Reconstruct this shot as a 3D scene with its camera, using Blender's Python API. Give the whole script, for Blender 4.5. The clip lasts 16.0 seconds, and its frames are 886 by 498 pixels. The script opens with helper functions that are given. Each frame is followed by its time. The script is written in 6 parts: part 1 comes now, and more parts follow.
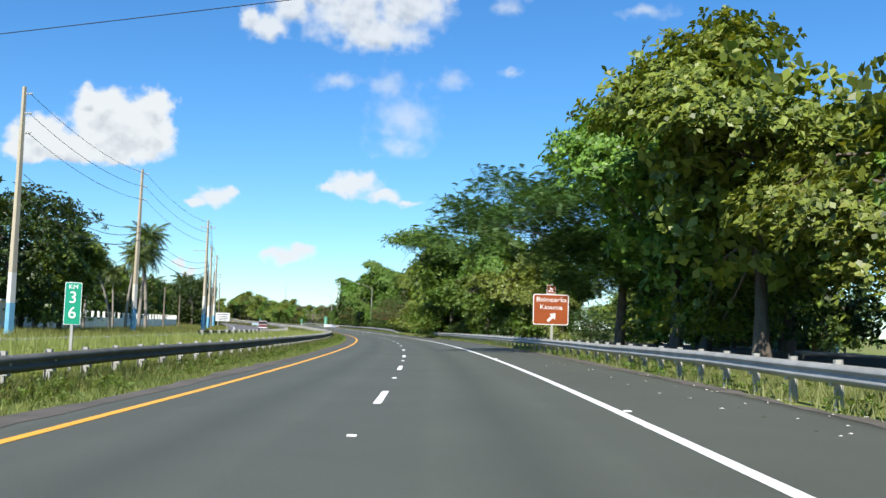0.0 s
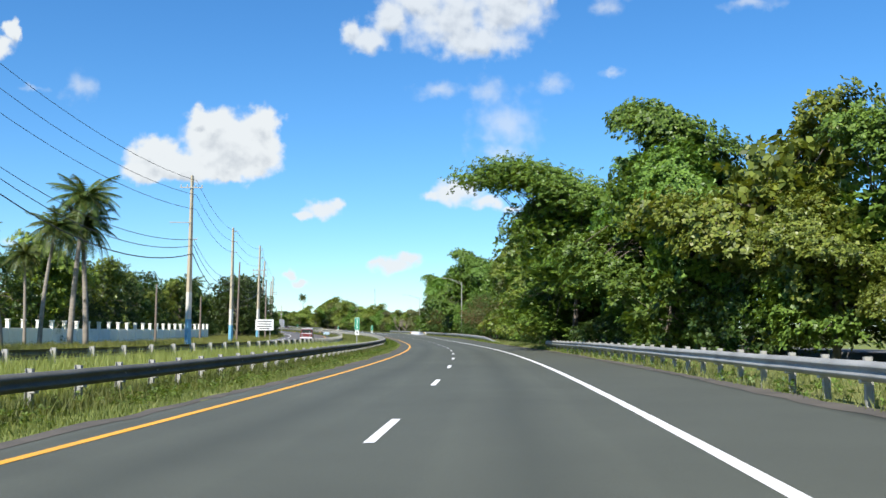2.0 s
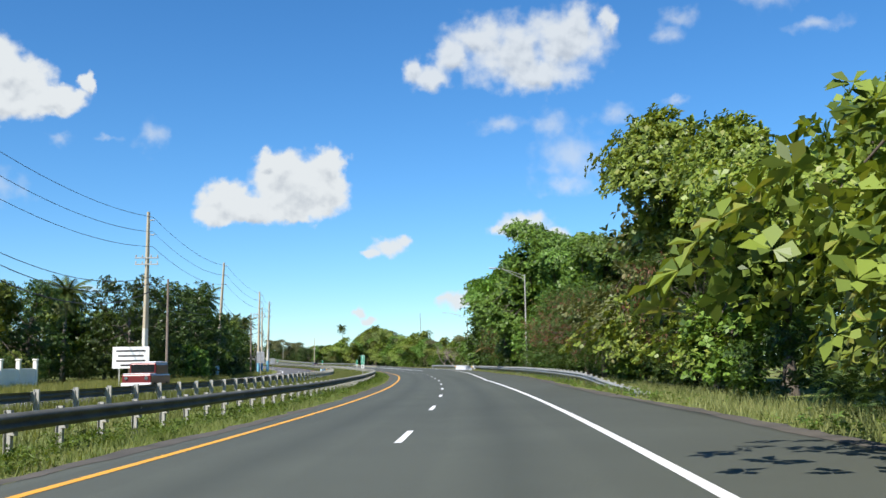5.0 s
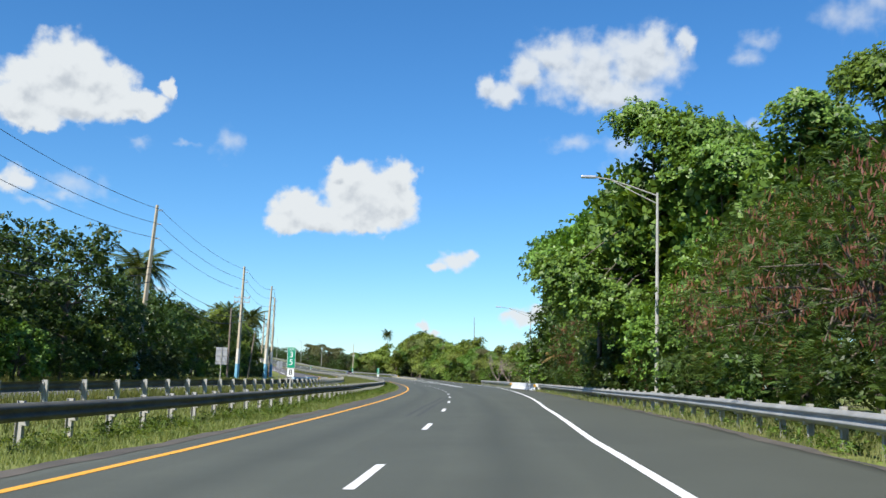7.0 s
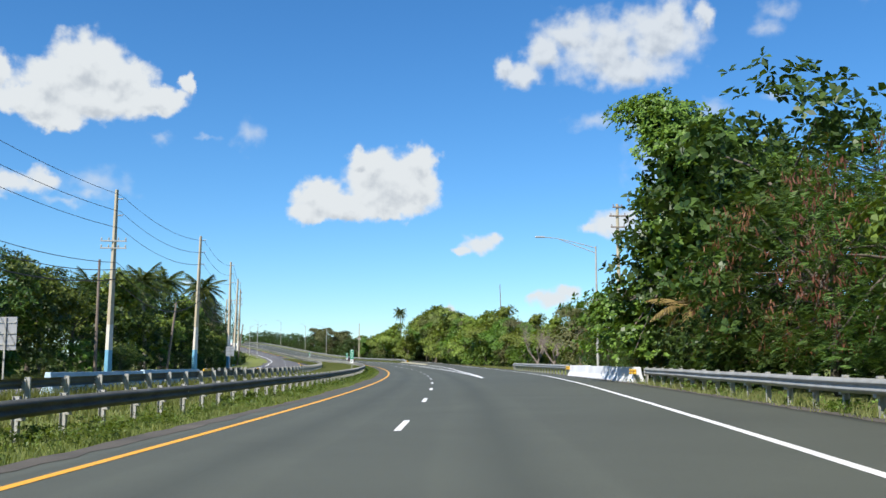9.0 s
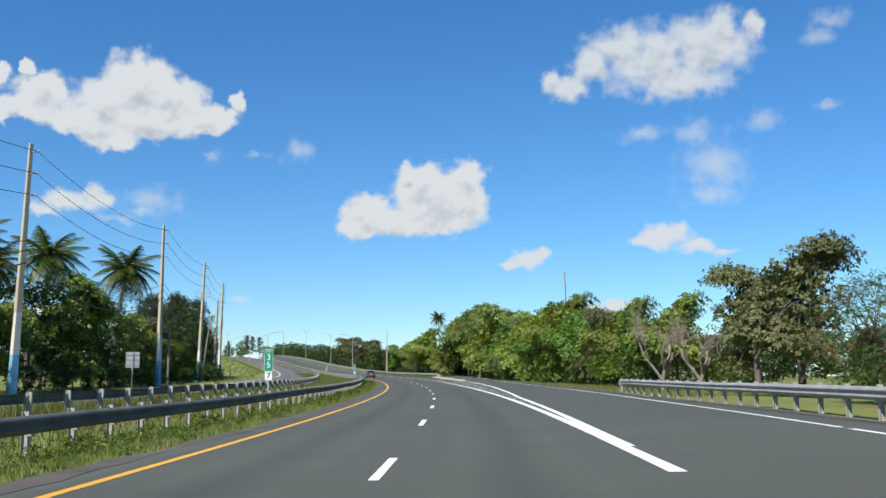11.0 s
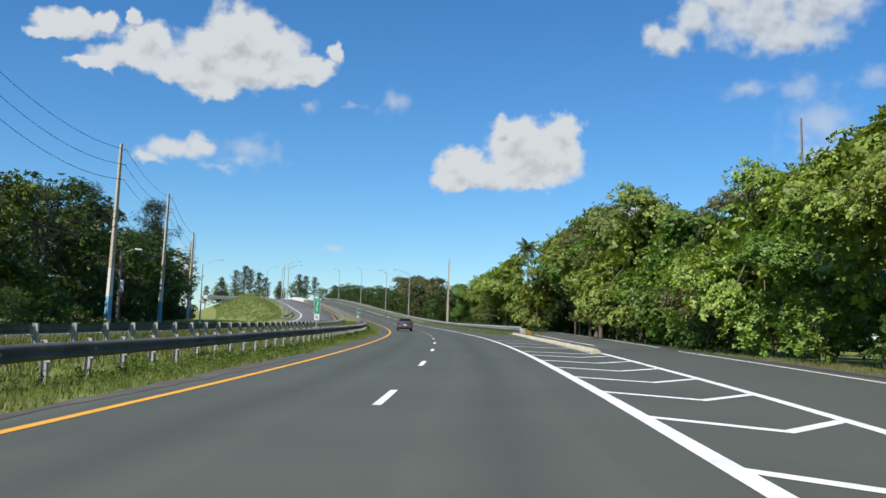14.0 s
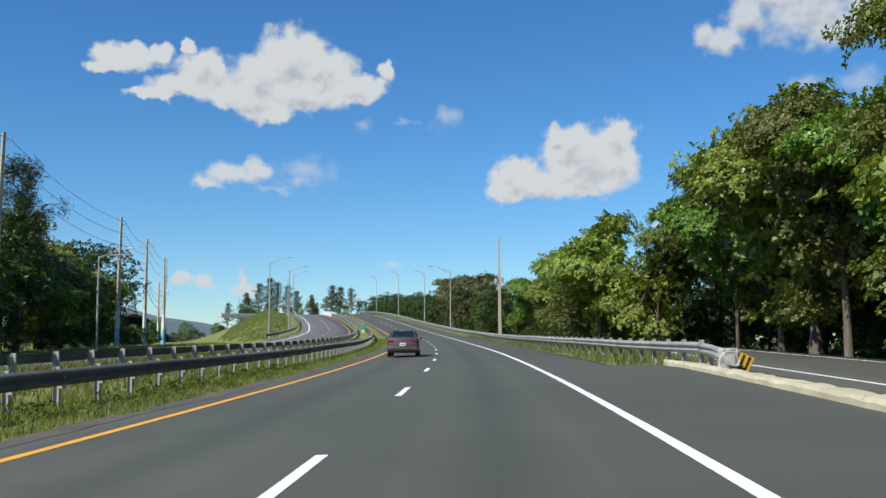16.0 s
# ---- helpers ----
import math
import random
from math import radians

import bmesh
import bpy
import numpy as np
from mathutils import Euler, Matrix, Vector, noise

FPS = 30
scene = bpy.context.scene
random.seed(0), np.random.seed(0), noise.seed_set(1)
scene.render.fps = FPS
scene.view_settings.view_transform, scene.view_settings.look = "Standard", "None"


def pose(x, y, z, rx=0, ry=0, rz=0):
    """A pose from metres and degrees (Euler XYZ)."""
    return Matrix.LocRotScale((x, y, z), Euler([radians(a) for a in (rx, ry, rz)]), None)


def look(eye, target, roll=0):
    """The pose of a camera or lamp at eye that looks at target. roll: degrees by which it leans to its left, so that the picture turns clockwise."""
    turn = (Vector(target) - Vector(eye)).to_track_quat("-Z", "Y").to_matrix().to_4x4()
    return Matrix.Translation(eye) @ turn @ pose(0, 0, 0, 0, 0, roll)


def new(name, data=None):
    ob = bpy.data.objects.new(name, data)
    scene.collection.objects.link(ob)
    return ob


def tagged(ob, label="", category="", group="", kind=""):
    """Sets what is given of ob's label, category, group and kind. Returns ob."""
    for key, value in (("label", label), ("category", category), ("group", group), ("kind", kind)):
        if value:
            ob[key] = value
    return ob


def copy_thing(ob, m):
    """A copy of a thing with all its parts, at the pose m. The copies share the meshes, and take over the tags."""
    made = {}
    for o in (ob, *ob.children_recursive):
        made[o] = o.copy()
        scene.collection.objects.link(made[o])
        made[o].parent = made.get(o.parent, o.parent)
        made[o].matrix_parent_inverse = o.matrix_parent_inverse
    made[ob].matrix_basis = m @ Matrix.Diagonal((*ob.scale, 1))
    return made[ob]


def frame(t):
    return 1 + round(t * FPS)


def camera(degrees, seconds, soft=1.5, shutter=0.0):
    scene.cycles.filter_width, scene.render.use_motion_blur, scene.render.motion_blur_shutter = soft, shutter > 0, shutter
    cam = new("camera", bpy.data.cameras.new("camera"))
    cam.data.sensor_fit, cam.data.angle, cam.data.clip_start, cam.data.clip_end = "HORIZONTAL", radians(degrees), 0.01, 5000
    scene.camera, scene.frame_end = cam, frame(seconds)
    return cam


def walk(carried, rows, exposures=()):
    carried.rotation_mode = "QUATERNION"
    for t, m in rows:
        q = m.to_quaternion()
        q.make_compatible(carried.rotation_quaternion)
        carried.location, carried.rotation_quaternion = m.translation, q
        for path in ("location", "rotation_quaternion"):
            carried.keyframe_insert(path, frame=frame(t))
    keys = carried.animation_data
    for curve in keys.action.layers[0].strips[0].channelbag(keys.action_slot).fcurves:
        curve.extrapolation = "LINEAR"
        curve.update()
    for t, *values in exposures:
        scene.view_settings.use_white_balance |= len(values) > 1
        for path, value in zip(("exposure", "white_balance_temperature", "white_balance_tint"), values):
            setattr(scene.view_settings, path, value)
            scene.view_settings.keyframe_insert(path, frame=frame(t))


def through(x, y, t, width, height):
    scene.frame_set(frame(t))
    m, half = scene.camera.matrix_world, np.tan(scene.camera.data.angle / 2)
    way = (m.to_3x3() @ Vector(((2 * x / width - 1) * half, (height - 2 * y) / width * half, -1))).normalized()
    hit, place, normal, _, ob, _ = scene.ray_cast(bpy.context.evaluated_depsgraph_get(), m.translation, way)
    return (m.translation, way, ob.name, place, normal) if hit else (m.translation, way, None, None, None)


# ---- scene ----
# ---------------------------------------------------------------- camera
cam = camera(49.07, 16.0, soft=1.5)
ROWS = [
    (0, 0.93, -2.86, 1.181, 4.65, -1.69, 0.18),
    (0.5, 0.98, 10.43, 1.170, 4.64, -1.01, 0.87),
    (1, 0.86, 23.71, 1.159, 4.34, -0.84, 1.55),
    (1.5, 0.56, 36.99, 1.139, 4.53, -0.60, 3.72),
    (2, 0.09, 50.27, 1.112, 4.90, -0.33, 6.54),
    (2.5, -0.67, 63.54, 1.077, 5.29, -0.27, 7.35),
    (3, -1.59, 76.79, 1.042, 5.34, -0.20, 7.63),
    (3.5, -2.68, 90.04, 1.005, 5.73, 0.01, 8.94),
    (3.7, -3.17, 95.33, 0.991, 5.79, 0.57, 9.77),
    (6, -10.90, 157.15, 0.894, 7.69, 0.61, 10.98),
    (6.5, -13.16, 170.55, 0.908, 7.25, -2.11, 12.92),
    (7, -15.60, 183.91, 0.944, 7.83, -1.93, 14.24),
    (7.5, -18.22, 197.24, 1.002, 7.68, -2.10, 15.14),
    (8, -21.00, 210.54, 1.076, 7.20, -2.51, 16.05),
    (8.5, -24.06, 223.82, 1.147, 7.14, -1.51, 16.12),
    (8.9, -26.64, 234.42, 1.198, 7.23, -0.52, 15.91),
    (9, -27.30, 237.07, 1.210, 6.87, 0.01, 15.92),
    (9.5, -30.70, 250.27, 1.264, 7.39, -0.96, 16.65),
    (9.7, -32.11, 255.53, 1.283, 7.45, -1.17, 16.94),
    (11.8, -48.09, 310.50, 1.558, 7.64, 0.48, 19.62),
    (12, -49.75, 315.69, 1.590, 7.13, -0.11, 20.00),
    (12.5, -54.13, 328.94, 1.675, 6.83, -0.53, 21.11),
    (12.6, -55.03, 331.59, 1.693, 5.56, -0.60, 21.90),
    (13, -58.68, 342.14, 1.768, 4.52, -1.65, 22.45),
    (13.4, -62.46, 352.65, 1.848, 5.24, -1.14, 23.71),
    (13.5, -63.43, 355.27, 1.870, 5.48, -1.32, 24.09),
    (14, -68.36, 368.33, 1.989, 4.91, -1.93, 24.06),
    (14.2, -70.38, 373.53, 2.044, 5.44, -1.32, 24.70),
    (14.5, -73.48, 381.31, 2.133, 5.22, -3.04, 25.60),
    (15, -78.80, 394.22, 2.300, 5.07, -2.95, 27.61),
    (15.5, -84.32, 407.05, 2.481, 5.37, -0.82, 27.93),
    (16, -90.03, 419.79, 2.656, 5.61, 0.31, 27.72),
]
EXPOSURE = [(0.0, 0.73), (1.5, 0.73), (3.5, 0.60), (7.0, 0.62), (9.0, 0.59), (11.8, 0.44), (12.5, 0.44), (14.5, 0.33), (16.0, 0.31)]
walk(cam, [(t, pose(x, y, z, 90 + pitch, roll, yaw)) for t, x, y, z, pitch, roll, yaw in ROWS], EXPOSURE)

# ---------------------------------------------------------------- world and sun
SUN_AZ, SUN_EL = 159.0, 46.0          # degrees to the left of +Y, and above the horizon
SKY_STRENGTH = 0.069
CLOUD_LIGHT = 7.15
SKY_TINT = (1.06, 1.30, 1.48)      # a humid sea-side sky, paler and bluer than a dry one

# clouds: (azimuth, elevation, half width, half height) of each puff, in degrees
CLOUD_BIG = [(23.28, 9.85, 1.38, 1.18), (23.79, 8.9, 1.25, 0.66), (21.76, 9.28, 1.97, 0.92), (19.14, 10.6, 2.56, 1.9), (20.03, 11.62, 1.51, 1.12), (17.23, 11.82, 1.05, 1.18),
             (17.37, 10.42, 1.18, 1.38), (19.41, 9.26, 2.3, 0.72), (20.9, 12.17, 0.59, 0.52)]
CLOUD_HIGH = [(8.32, 19.25, 1.84, 1.05), (6.09, 18.43, 3.44, 1.84), (3.08, 18.75, 2.79, 1.84), (1.92, 19.81, 1.05, 1.12), (0.34, 19.74, 0.59, 0.85), (4.73, 17.04, 3.44, 0.98),
              (9.84, 18.28, 1.18, 1.18), (11.18, 16.97, 1.38, 0.79), (12.15, 17.35, 0.66, 0.85)]
CLOUD_LEFT = [(36.61, 16.44, 1.9, 1.9), (34.73, 15.83, 1.77, 1.48), (38.34, 15.47, 1.8, 1.31), (35.98, 14.69, 3.44, 1.05), (41.6, 15.87, 1.38, 1.05), (42.78, 14.78, 2.16, 0.66),
              (44.6, 14.23, 1.48, 0.33), (38.2, 13.51, 1.51, 0.66), (32.67, 15.11, 1.51, 0.66), (31.1, 15.97, 0.46, 0.72), (33.31, 14.6, 1.84, 0.59), (39.23, 14.35, 2.82, 0.79),
              (45.83, 16.05, 1.97, 0.72), (44.17, 16.45, 0.72, 0.52), (47.14, 15.49, 1.18, 0.33), (42.64, 16.97, 0.39, 0.39)]
CLOUD_SMALL = [(13.77, 7.12, 1.18, 0.56), (14.77, 6.78, 0.59, 0.3), (12.78, 7.45, 0.56, 0.39), (9.55, 3.98, 1.38, 0.52), (10.44, 4.13, 0.52, 0.26), (8.57, 4.31, 0.59, 0.39),
               (5.84, 8.29, 1.57, 0.79), (7.17, 8.05, 0.59, 0.36), (3.81, 7.67, 1.05, 0.43), (2.63, 7.29, 0.85, 0.26), (40.18, 9.9, 1.9, 0.59), (41.41, 9.39, 0.98, 0.43),
               (38.6, 10.24, 0.85, 0.52), (41.52, 3.61, 0.59, 0.43), (39.52, 3.69, 0.23, 0.72), (39.52, 3.21, 0.66, 0.23), (42.78, 3.76, 0.52, 0.39), (38.71, 3.11, 0.39, 0.2),
               (15.52, 3.25, 0.36, 0.39), (14.86, 2.76, 0.52, 0.23)]
CLOUD_THIN = [(2.8, 12.22, 2.16, 1.57), (3.31, 10.51, 1.84, 0.52), (4.14, 14.03, 1.05, 0.92), (6.99, 14.13, 1.51, 0.52), (0.15, 14.52, 1.05, 0.66), (36.27, 9.47, 1.51, 0.33),
              (37.39, 9.12, 1.18, 0.26), (27.47, 13.29, 0.85, 0.72), (29.83, 12.98, 0.72, 0.23), (32.52, 12.95, 0.72, 0.39), (30.84, 4.75, 0.66, 0.26), (-3.1, 18.66, 0.92, 0.52),
              (-3.38, 15.02, 0.66, 0.26), (-11.28, 18.36, 1.8, 0.39), (-3.73, 19.5, 1.05, 0.59), (-8.93, 20.54, 1.97, 0.98), (-10.4, 20.95, 1.31, 0.98), (35.78, 10.15, 1.97, 0.98)]

world = bpy.data.worlds.new("world")
scene.world = world
world.use_nodes = True
wt = world.node_tree
wt.nodes.clear()


def wmath(op, a, b=None, c=None):
    n = wt.nodes.new("ShaderNodeMath")
    n.operation = op
    for i, v in enumerate((a, b, c)):
        if v is None:
            continue
        if isinstance(v, (int, float)):
            n.inputs[i].default_value = v
        else:
            wt.links.new(v, n.inputs[i])
    return n.outputs[0]


def build_sky():
    sky = wt.nodes.new("ShaderNodeTexSky")
    sky.sky_type = "NISHITA"
    sky.sun_disc = False
    sky.sun_elevation = radians(SUN_EL)
    sky.sun_rotation = radians(-SUN_AZ)
    sky.altitude = 0
    sky.air_density, sky.dust_density, sky.ozone_density = 1.0, 0.0, 5.0
    co = wt.nodes.new("ShaderNodeTexCoord")
    sep = wt.nodes.new("ShaderNodeSeparateXYZ")
    wt.links.new(co.outputs["Generated"], sep.inputs[0])
    x, y, z = sep.outputs
    az = wmath("MULTIPLY", wmath("ARCTAN2", wmath("MULTIPLY", x, -1.0), y), 57.2958)
    el = wmath("MULTIPLY", wmath("ARCSINE", z), 57.2958)
    comb = wt.nodes.new("ShaderNodeCombineXYZ")
    wt.links.new(az, comb.inputs[0]), wt.links.new(el, comb.inputs[1])

    def noise_of(scale, detail, rough, seed):
        n = wt.nodes.new("ShaderNodeTexNoise")
        n.inputs["Scale"].default_value, n.inputs["Detail"].default_value, n.inputs["Roughness"].default_value = scale, detail, rough
        add = wt.nodes.new("ShaderNodeVectorMath")
        add.operation = "ADD"
        wt.links.new(comb.outputs[0], add.inputs[0])
        add.inputs[1].default_value = (seed[0], seed[1], 0.0)
        wt.links.new(add.outputs[0], n.inputs["Vector"])
        return n.outputs["Fac"]

    big, fine, tiny = noise_of(0.42, 3, 0.5, (3.1, 2.2)), noise_of(0.95, 4, 0.45, (8.7, 6.1)), noise_of(3.2, 3, 0.5, (1.7, 4.4))
    wob = wmath("ADD", wmath("MULTIPLY", wmath("SUBTRACT", big, 0.5), 1.4), wmath("MULTIPLY", wmath("SUBTRACT", fine, 0.5), 1.9))
    wob = wmath("ADD", wob, wmath("MULTIPLY", wmath("SUBTRACT", tiny, 0.5), 0.16))

    wa, wb = noise_of(0.85, 4, 0.55, (21.3, 4.2)), noise_of(0.85, 4, 0.55, (2.3, 33.2))
    azw = wmath("MULTIPLY_ADD", wmath("SUBTRACT", wa, 0.5), 1.5, az)
    elw = wmath("MULTIPLY_ADD", wmath("SUBTRACT", wb, 0.5), 1.3, el)

    def field(puffs, lift=0.0):
        best = None
        for a, e, w, h in puffs:
            du = wmath("MULTIPLY", wmath("SUBTRACT", azw, a), 1 / w)
            dv = wmath("MULTIPLY", wmath("SUBTRACT", elw, e - lift), 1 / h)
            d = wmath("SQRT", wmath("MULTIPLY_ADD", du, du, wmath("MULTIPLY", dv, dv)))
            best = d if best is None else wmath("SMOOTH_MIN", best, d, 0.45)
        return wmath("SUBTRACT", 1.12, best)

    def soft(v, lo, hi):
        n = wt.nodes.new("ShaderNodeMapRange")
        n.interpolation_type = "SMOOTHSTEP"
        wt.links.new(v, n.inputs["Value"])
        n.inputs["From Min"].default_value, n.inputs["From Max"].default_value = lo, hi
        return n.outputs[0]

    def cover_of(puffs, amount, lo, hi):
        b = wmath("ADD", field(puffs), wmath("MULTIPLY", wob, amount))
        return b, soft(b, lo, hi)

    b1, c1 = cover_of(CLOUD_BIG + CLOUD_LEFT, 0.42, -0.12, 0.36)
    b2, c2 = cover_of(CLOUD_HIGH, 0.6, -0.15, 0.75)
    b3, c3 = cover_of(CLOUD_SMALL, 0.6, -0.15, 0.7)
    b4, c4 = cover_of(CLOUD_THIN, 0.9, -0.2, 1.4)
    cover = wmath("MAXIMUM", wmath("MAXIMUM", c1, wmath("MULTIPLY", c2, 0.9)), wmath("MAXIMUM", wmath("MULTIPLY", c3, 0.95), wmath("MULTIPLY", c4, 0.55)))
    # white heaps; grey-blue where more cloud lies above
    above = wmath("MAXIMUM", field(CLOUD_BIG + CLOUD_LEFT, 0.75), field(CLOUD_HIGH, 0.6))
    up1 = noise_of(0.95, 4, 0.5, (8.85, 6.45))
    relief = wmath("MULTIPLY", wmath("SUBTRACT", up1, fine), 1.5)
    shade = soft(wmath("ADD", relief, wmath("SUBTRACT", above, 0.25)), 0.22, 1.15)
    ramp = wt.nodes.new("ShaderNodeMix")
    ramp.data_type = "RGBA"
    wt.links.new(shade, ramp.inputs["Factor"])
    ramp.inputs["A"].default_value = (CLOUD_LIGHT * 1.04, CLOUD_LIGHT * 1.10, CLOUD_LIGHT * 1.14, 1)
    ramp.inputs["B"].default_value = (CLOUD_LIGHT * 0.72, CLOUD_LIGHT * 0.79, CLOUD_LIGHT * 0.87, 1)
    hsv = wt.nodes.new("ShaderNodeHueSaturation")
    hsv.inputs["Saturation"].default_value, hsv.inputs["Value"].default_value = 1.12, 1.0
    tint = wt.nodes.new("ShaderNodeVectorMath")
    tint.operation = "MULTIPLY"
    tint.inputs[1].default_value = SKY_TINT
    wt.links.new(sky.outputs[0], tint.inputs[0])
    wt.links.new(tint.outputs[0], hsv.inputs["Color"])
    mix = wt.nodes.new("ShaderNodeMix")
    mix.data_type = "RGBA"
    wt.links.new(cover, mix.inputs["Factor"])
    wt.links.new(hsv.outputs[0], mix.inputs["A"])
    wt.links.new(ramp.outputs["Result"], mix.inputs["B"])
    bg = wt.nodes.new("ShaderNodeBackground")
    bg.inputs["Strength"].default_value = SKY_STRENGTH
    wt.links.new(mix.outputs["Result"], bg.inputs["Color"])
    out = wt.nodes.new("ShaderNodeOutputWorld")
    wt.links.new(bg.outputs[0], out.inputs["Surface"])


build_sky()
sun_data = bpy.data.lights.new("sun", "SUN")
sun_data.energy, sun_data.angle, sun_data.color = 5.0, radians(0.53), (1.0, 0.95, 0.87)
sun = new("sun", sun_data)
_a, _e = radians(SUN_AZ), radians(SUN_EL)
sun.matrix_world = look((-math.sin(_a) * math.cos(_e) * 50, math.cos(_a) * math.cos(_e) * 50, math.sin(_e) * 50), (0, 0, 0))

# ---------------------------------------------------------------- materials


class Nodes:
    """Short hand for one node material."""

    def __init__(self, name):
        self.m = bpy.data.materials.new(name)
        self.m.use_nodes = True
        self.t = self.m.node_tree
        self.b = self.t.nodes["Principled BSDF"]
        self.out = self.t.nodes["Material Output"]
        self.co = self.t.nodes.new("ShaderNodeTexCoord").outputs["Object"]

    def link(self, a, b):
        self.t.links.new(a, b)

    def noise(self, scale, detail=4, rough=0.6, stretch=None):
        n = self.t.nodes.new("ShaderNodeTexNoise")
        n.inputs["Scale"].default_value, n.inputs["Detail"].default_value, n.inputs["Roughness"].default_value = scale, detail, rough
        v = self.co
        if stretch:
            mp = self.t.nodes.new("ShaderNodeMapping")
            mp.inputs["Scale"].default_value = stretch
            self.link(v, mp.inputs["Vector"])
            v = mp.outputs[0]
        self.link(v, n.inputs["Vector"])
        return n.outputs["Fac"]

    def ramp(self, fac, *stops):
        n = self.t.nodes.new("ShaderNodeValToRGB")
        el = n.color_ramp.elements
        while len(el) < len(stops):
            el.new(0.5)
        for e, (p, c) in zip(el, stops):
            e.position, e.color = p, (*c, 1)
        self.link(fac, n.inputs[0])
        return n.outputs[0]

    def mix(self, fac, a, b, blend="MIX"):
        n = self.t.nodes.new("ShaderNodeMix")
        n.data_type, n.blend_type = "RGBA", blend
        for v, k in ((fac, "Factor"), (a, "A"), (b, "B")):
            s = n.inputs[k] if k != "Factor" else n.inputs[0]
            if k in "AB":
                s = [i for i in n.inputs if i.name == k and i.type == "RGBA"][0]
            if isinstance(v, (int, float)):
                s.default_value = v
            elif isinstance(v, tuple):
                s.default_value = (*v, 1)
            else:
                self.link(v, s)
        return [o for o in n.outputs if o.type == "RGBA"][0]

    def math(self, op, a, b=0.0):
        n = self.t.nodes.new("ShaderNodeMath")
        n.operation = op
        for i, v in enumerate((a, b)):
            if isinstance(v, (int, float)):
                n.inputs[i].default_value = v
            else:
                self.link(v, n.inputs[i])
        return n.outputs[0]

    def bump(self, height, strength, dist=0.01):
        n = self.t.nodes.new("ShaderNodeBump")
        n.inputs["Strength"].default_value, n.inputs["Distance"].default_value = strength, dist
        self.link(height, n.inputs["Height"])
        self.link(n.outputs[0], self.b.inputs["Normal"])

    def set(self, colour=None, rough=0.7, metal=0.0, spec=0.5):
        if colour is not None:
            if isinstance(colour, tuple):
                self.b.inputs["Base Color"].default_value = (*colour, 1)
            else:
                self.link(colour, self.b.inputs["Base Color"])
        if isinstance(rough, (int, float)):
            self.b.inputs["Roughness"].default_value = rough
        else:
            self.link(rough, self.b.inputs["Roughness"])
        self.b.inputs["Metallic"].default_value = metal
        self.b.inputs["Specular IOR Level"].default_value = spec
        return self


def surface(name, dark, light, scale=3.0, grain=60.0, rough=0.7, metal=0.0, bump=0.2, stretch=None, spec=0.5):
    """Two-scale mottled surface: stains at the one scale, grain at the other."""
    n = Nodes(name)
    big, fine = n.noise(scale, 4, 0.6, stretch), n.noise(grain, 3, 0.6)
    c = n.ramp(n.math("ADD", n.math("MULTIPLY", big, 0.7), n.math("MULTIPLY", fine, 0.3)), (0.32, dark), (0.68, light))
    n.set(c, rough, metal, spec)
    if bump:
        n.bump(fine, bump)
    return n.m


def asphalt_material(name, tone, lanes=False):
    n = Nodes(name)
    stones, patches, wide = n.noise(90, 2, 0.7), n.noise(0.35, 5, 0.6), n.noise(0.05, 3, 0.5)
    base = n.ramp(n.math("ADD", n.math("MULTIPLY", patches, 0.5), n.math("MULTIPLY", wide, 0.5)),
                  (0.35, tuple(c * 0.88 for c in tone)), (0.65, tuple(c * 1.12 for c in tone)))
    if lanes:
        # oil-darkened lane middles and polished wheel tracks, by the offset stored on the mesh
        at = n.t.nodes.new("ShaderNodeAttribute")
        at.attribute_name = "offset"
        o = n.math("ADD", at.outputs["Fac"], n.math("MULTIPLY", n.math("SUBTRACT", n.noise(0.12, 2, 0.5), 0.5), 0.5))
        mid = n.math("SUBTRACT", n.math("ABSOLUTE", o), 1.73)
        oil = n.ramp(n.math("ABSOLUTE", mid), (0.0, (0.78, 0.79, 0.79)), (0.5, (1.0, 1.0, 1.0)), (0.85, (1.1, 1.1, 1.09)), (1.0, (1.0, 1.0, 1.0)))
        base = n.mix(n.math("ADD", 0.5, n.math("MULTIPLY", patches, 0.6)), base, n.mix(1.0, base, oil, "MULTIPLY"))
    c = n.mix(n.ramp(stones, (0.35, (0, 0, 0)), (0.75, (1, 1, 1))), n.mix(1.0, base, (0.72, 0.72, 0.72), "MULTIPLY"), n.mix(1.0, base, (1.3, 1.3, 1.3), "MULTIPLY"))
    n.set(c, 0.78, 0, 0.32)
    n.bump(stones, 0.35, 0.006)
    return n.m


def paint_material(name, colour, worn):
    n = Nodes(name)
    w = n.noise(1.2, 5, 0.7)
    fine = n.noise(45, 3, 0.7)
    c = n.ramp(n.math("ADD", n.math("MULTIPLY", w, 0.55), n.math("MULTIPLY", fine, 0.45)), (0.3, worn), (0.5, colour))
    n.set(c, 0.6, 0, 0.4)
    n.bump(fine, 0.15, 0.004)
    return n.m


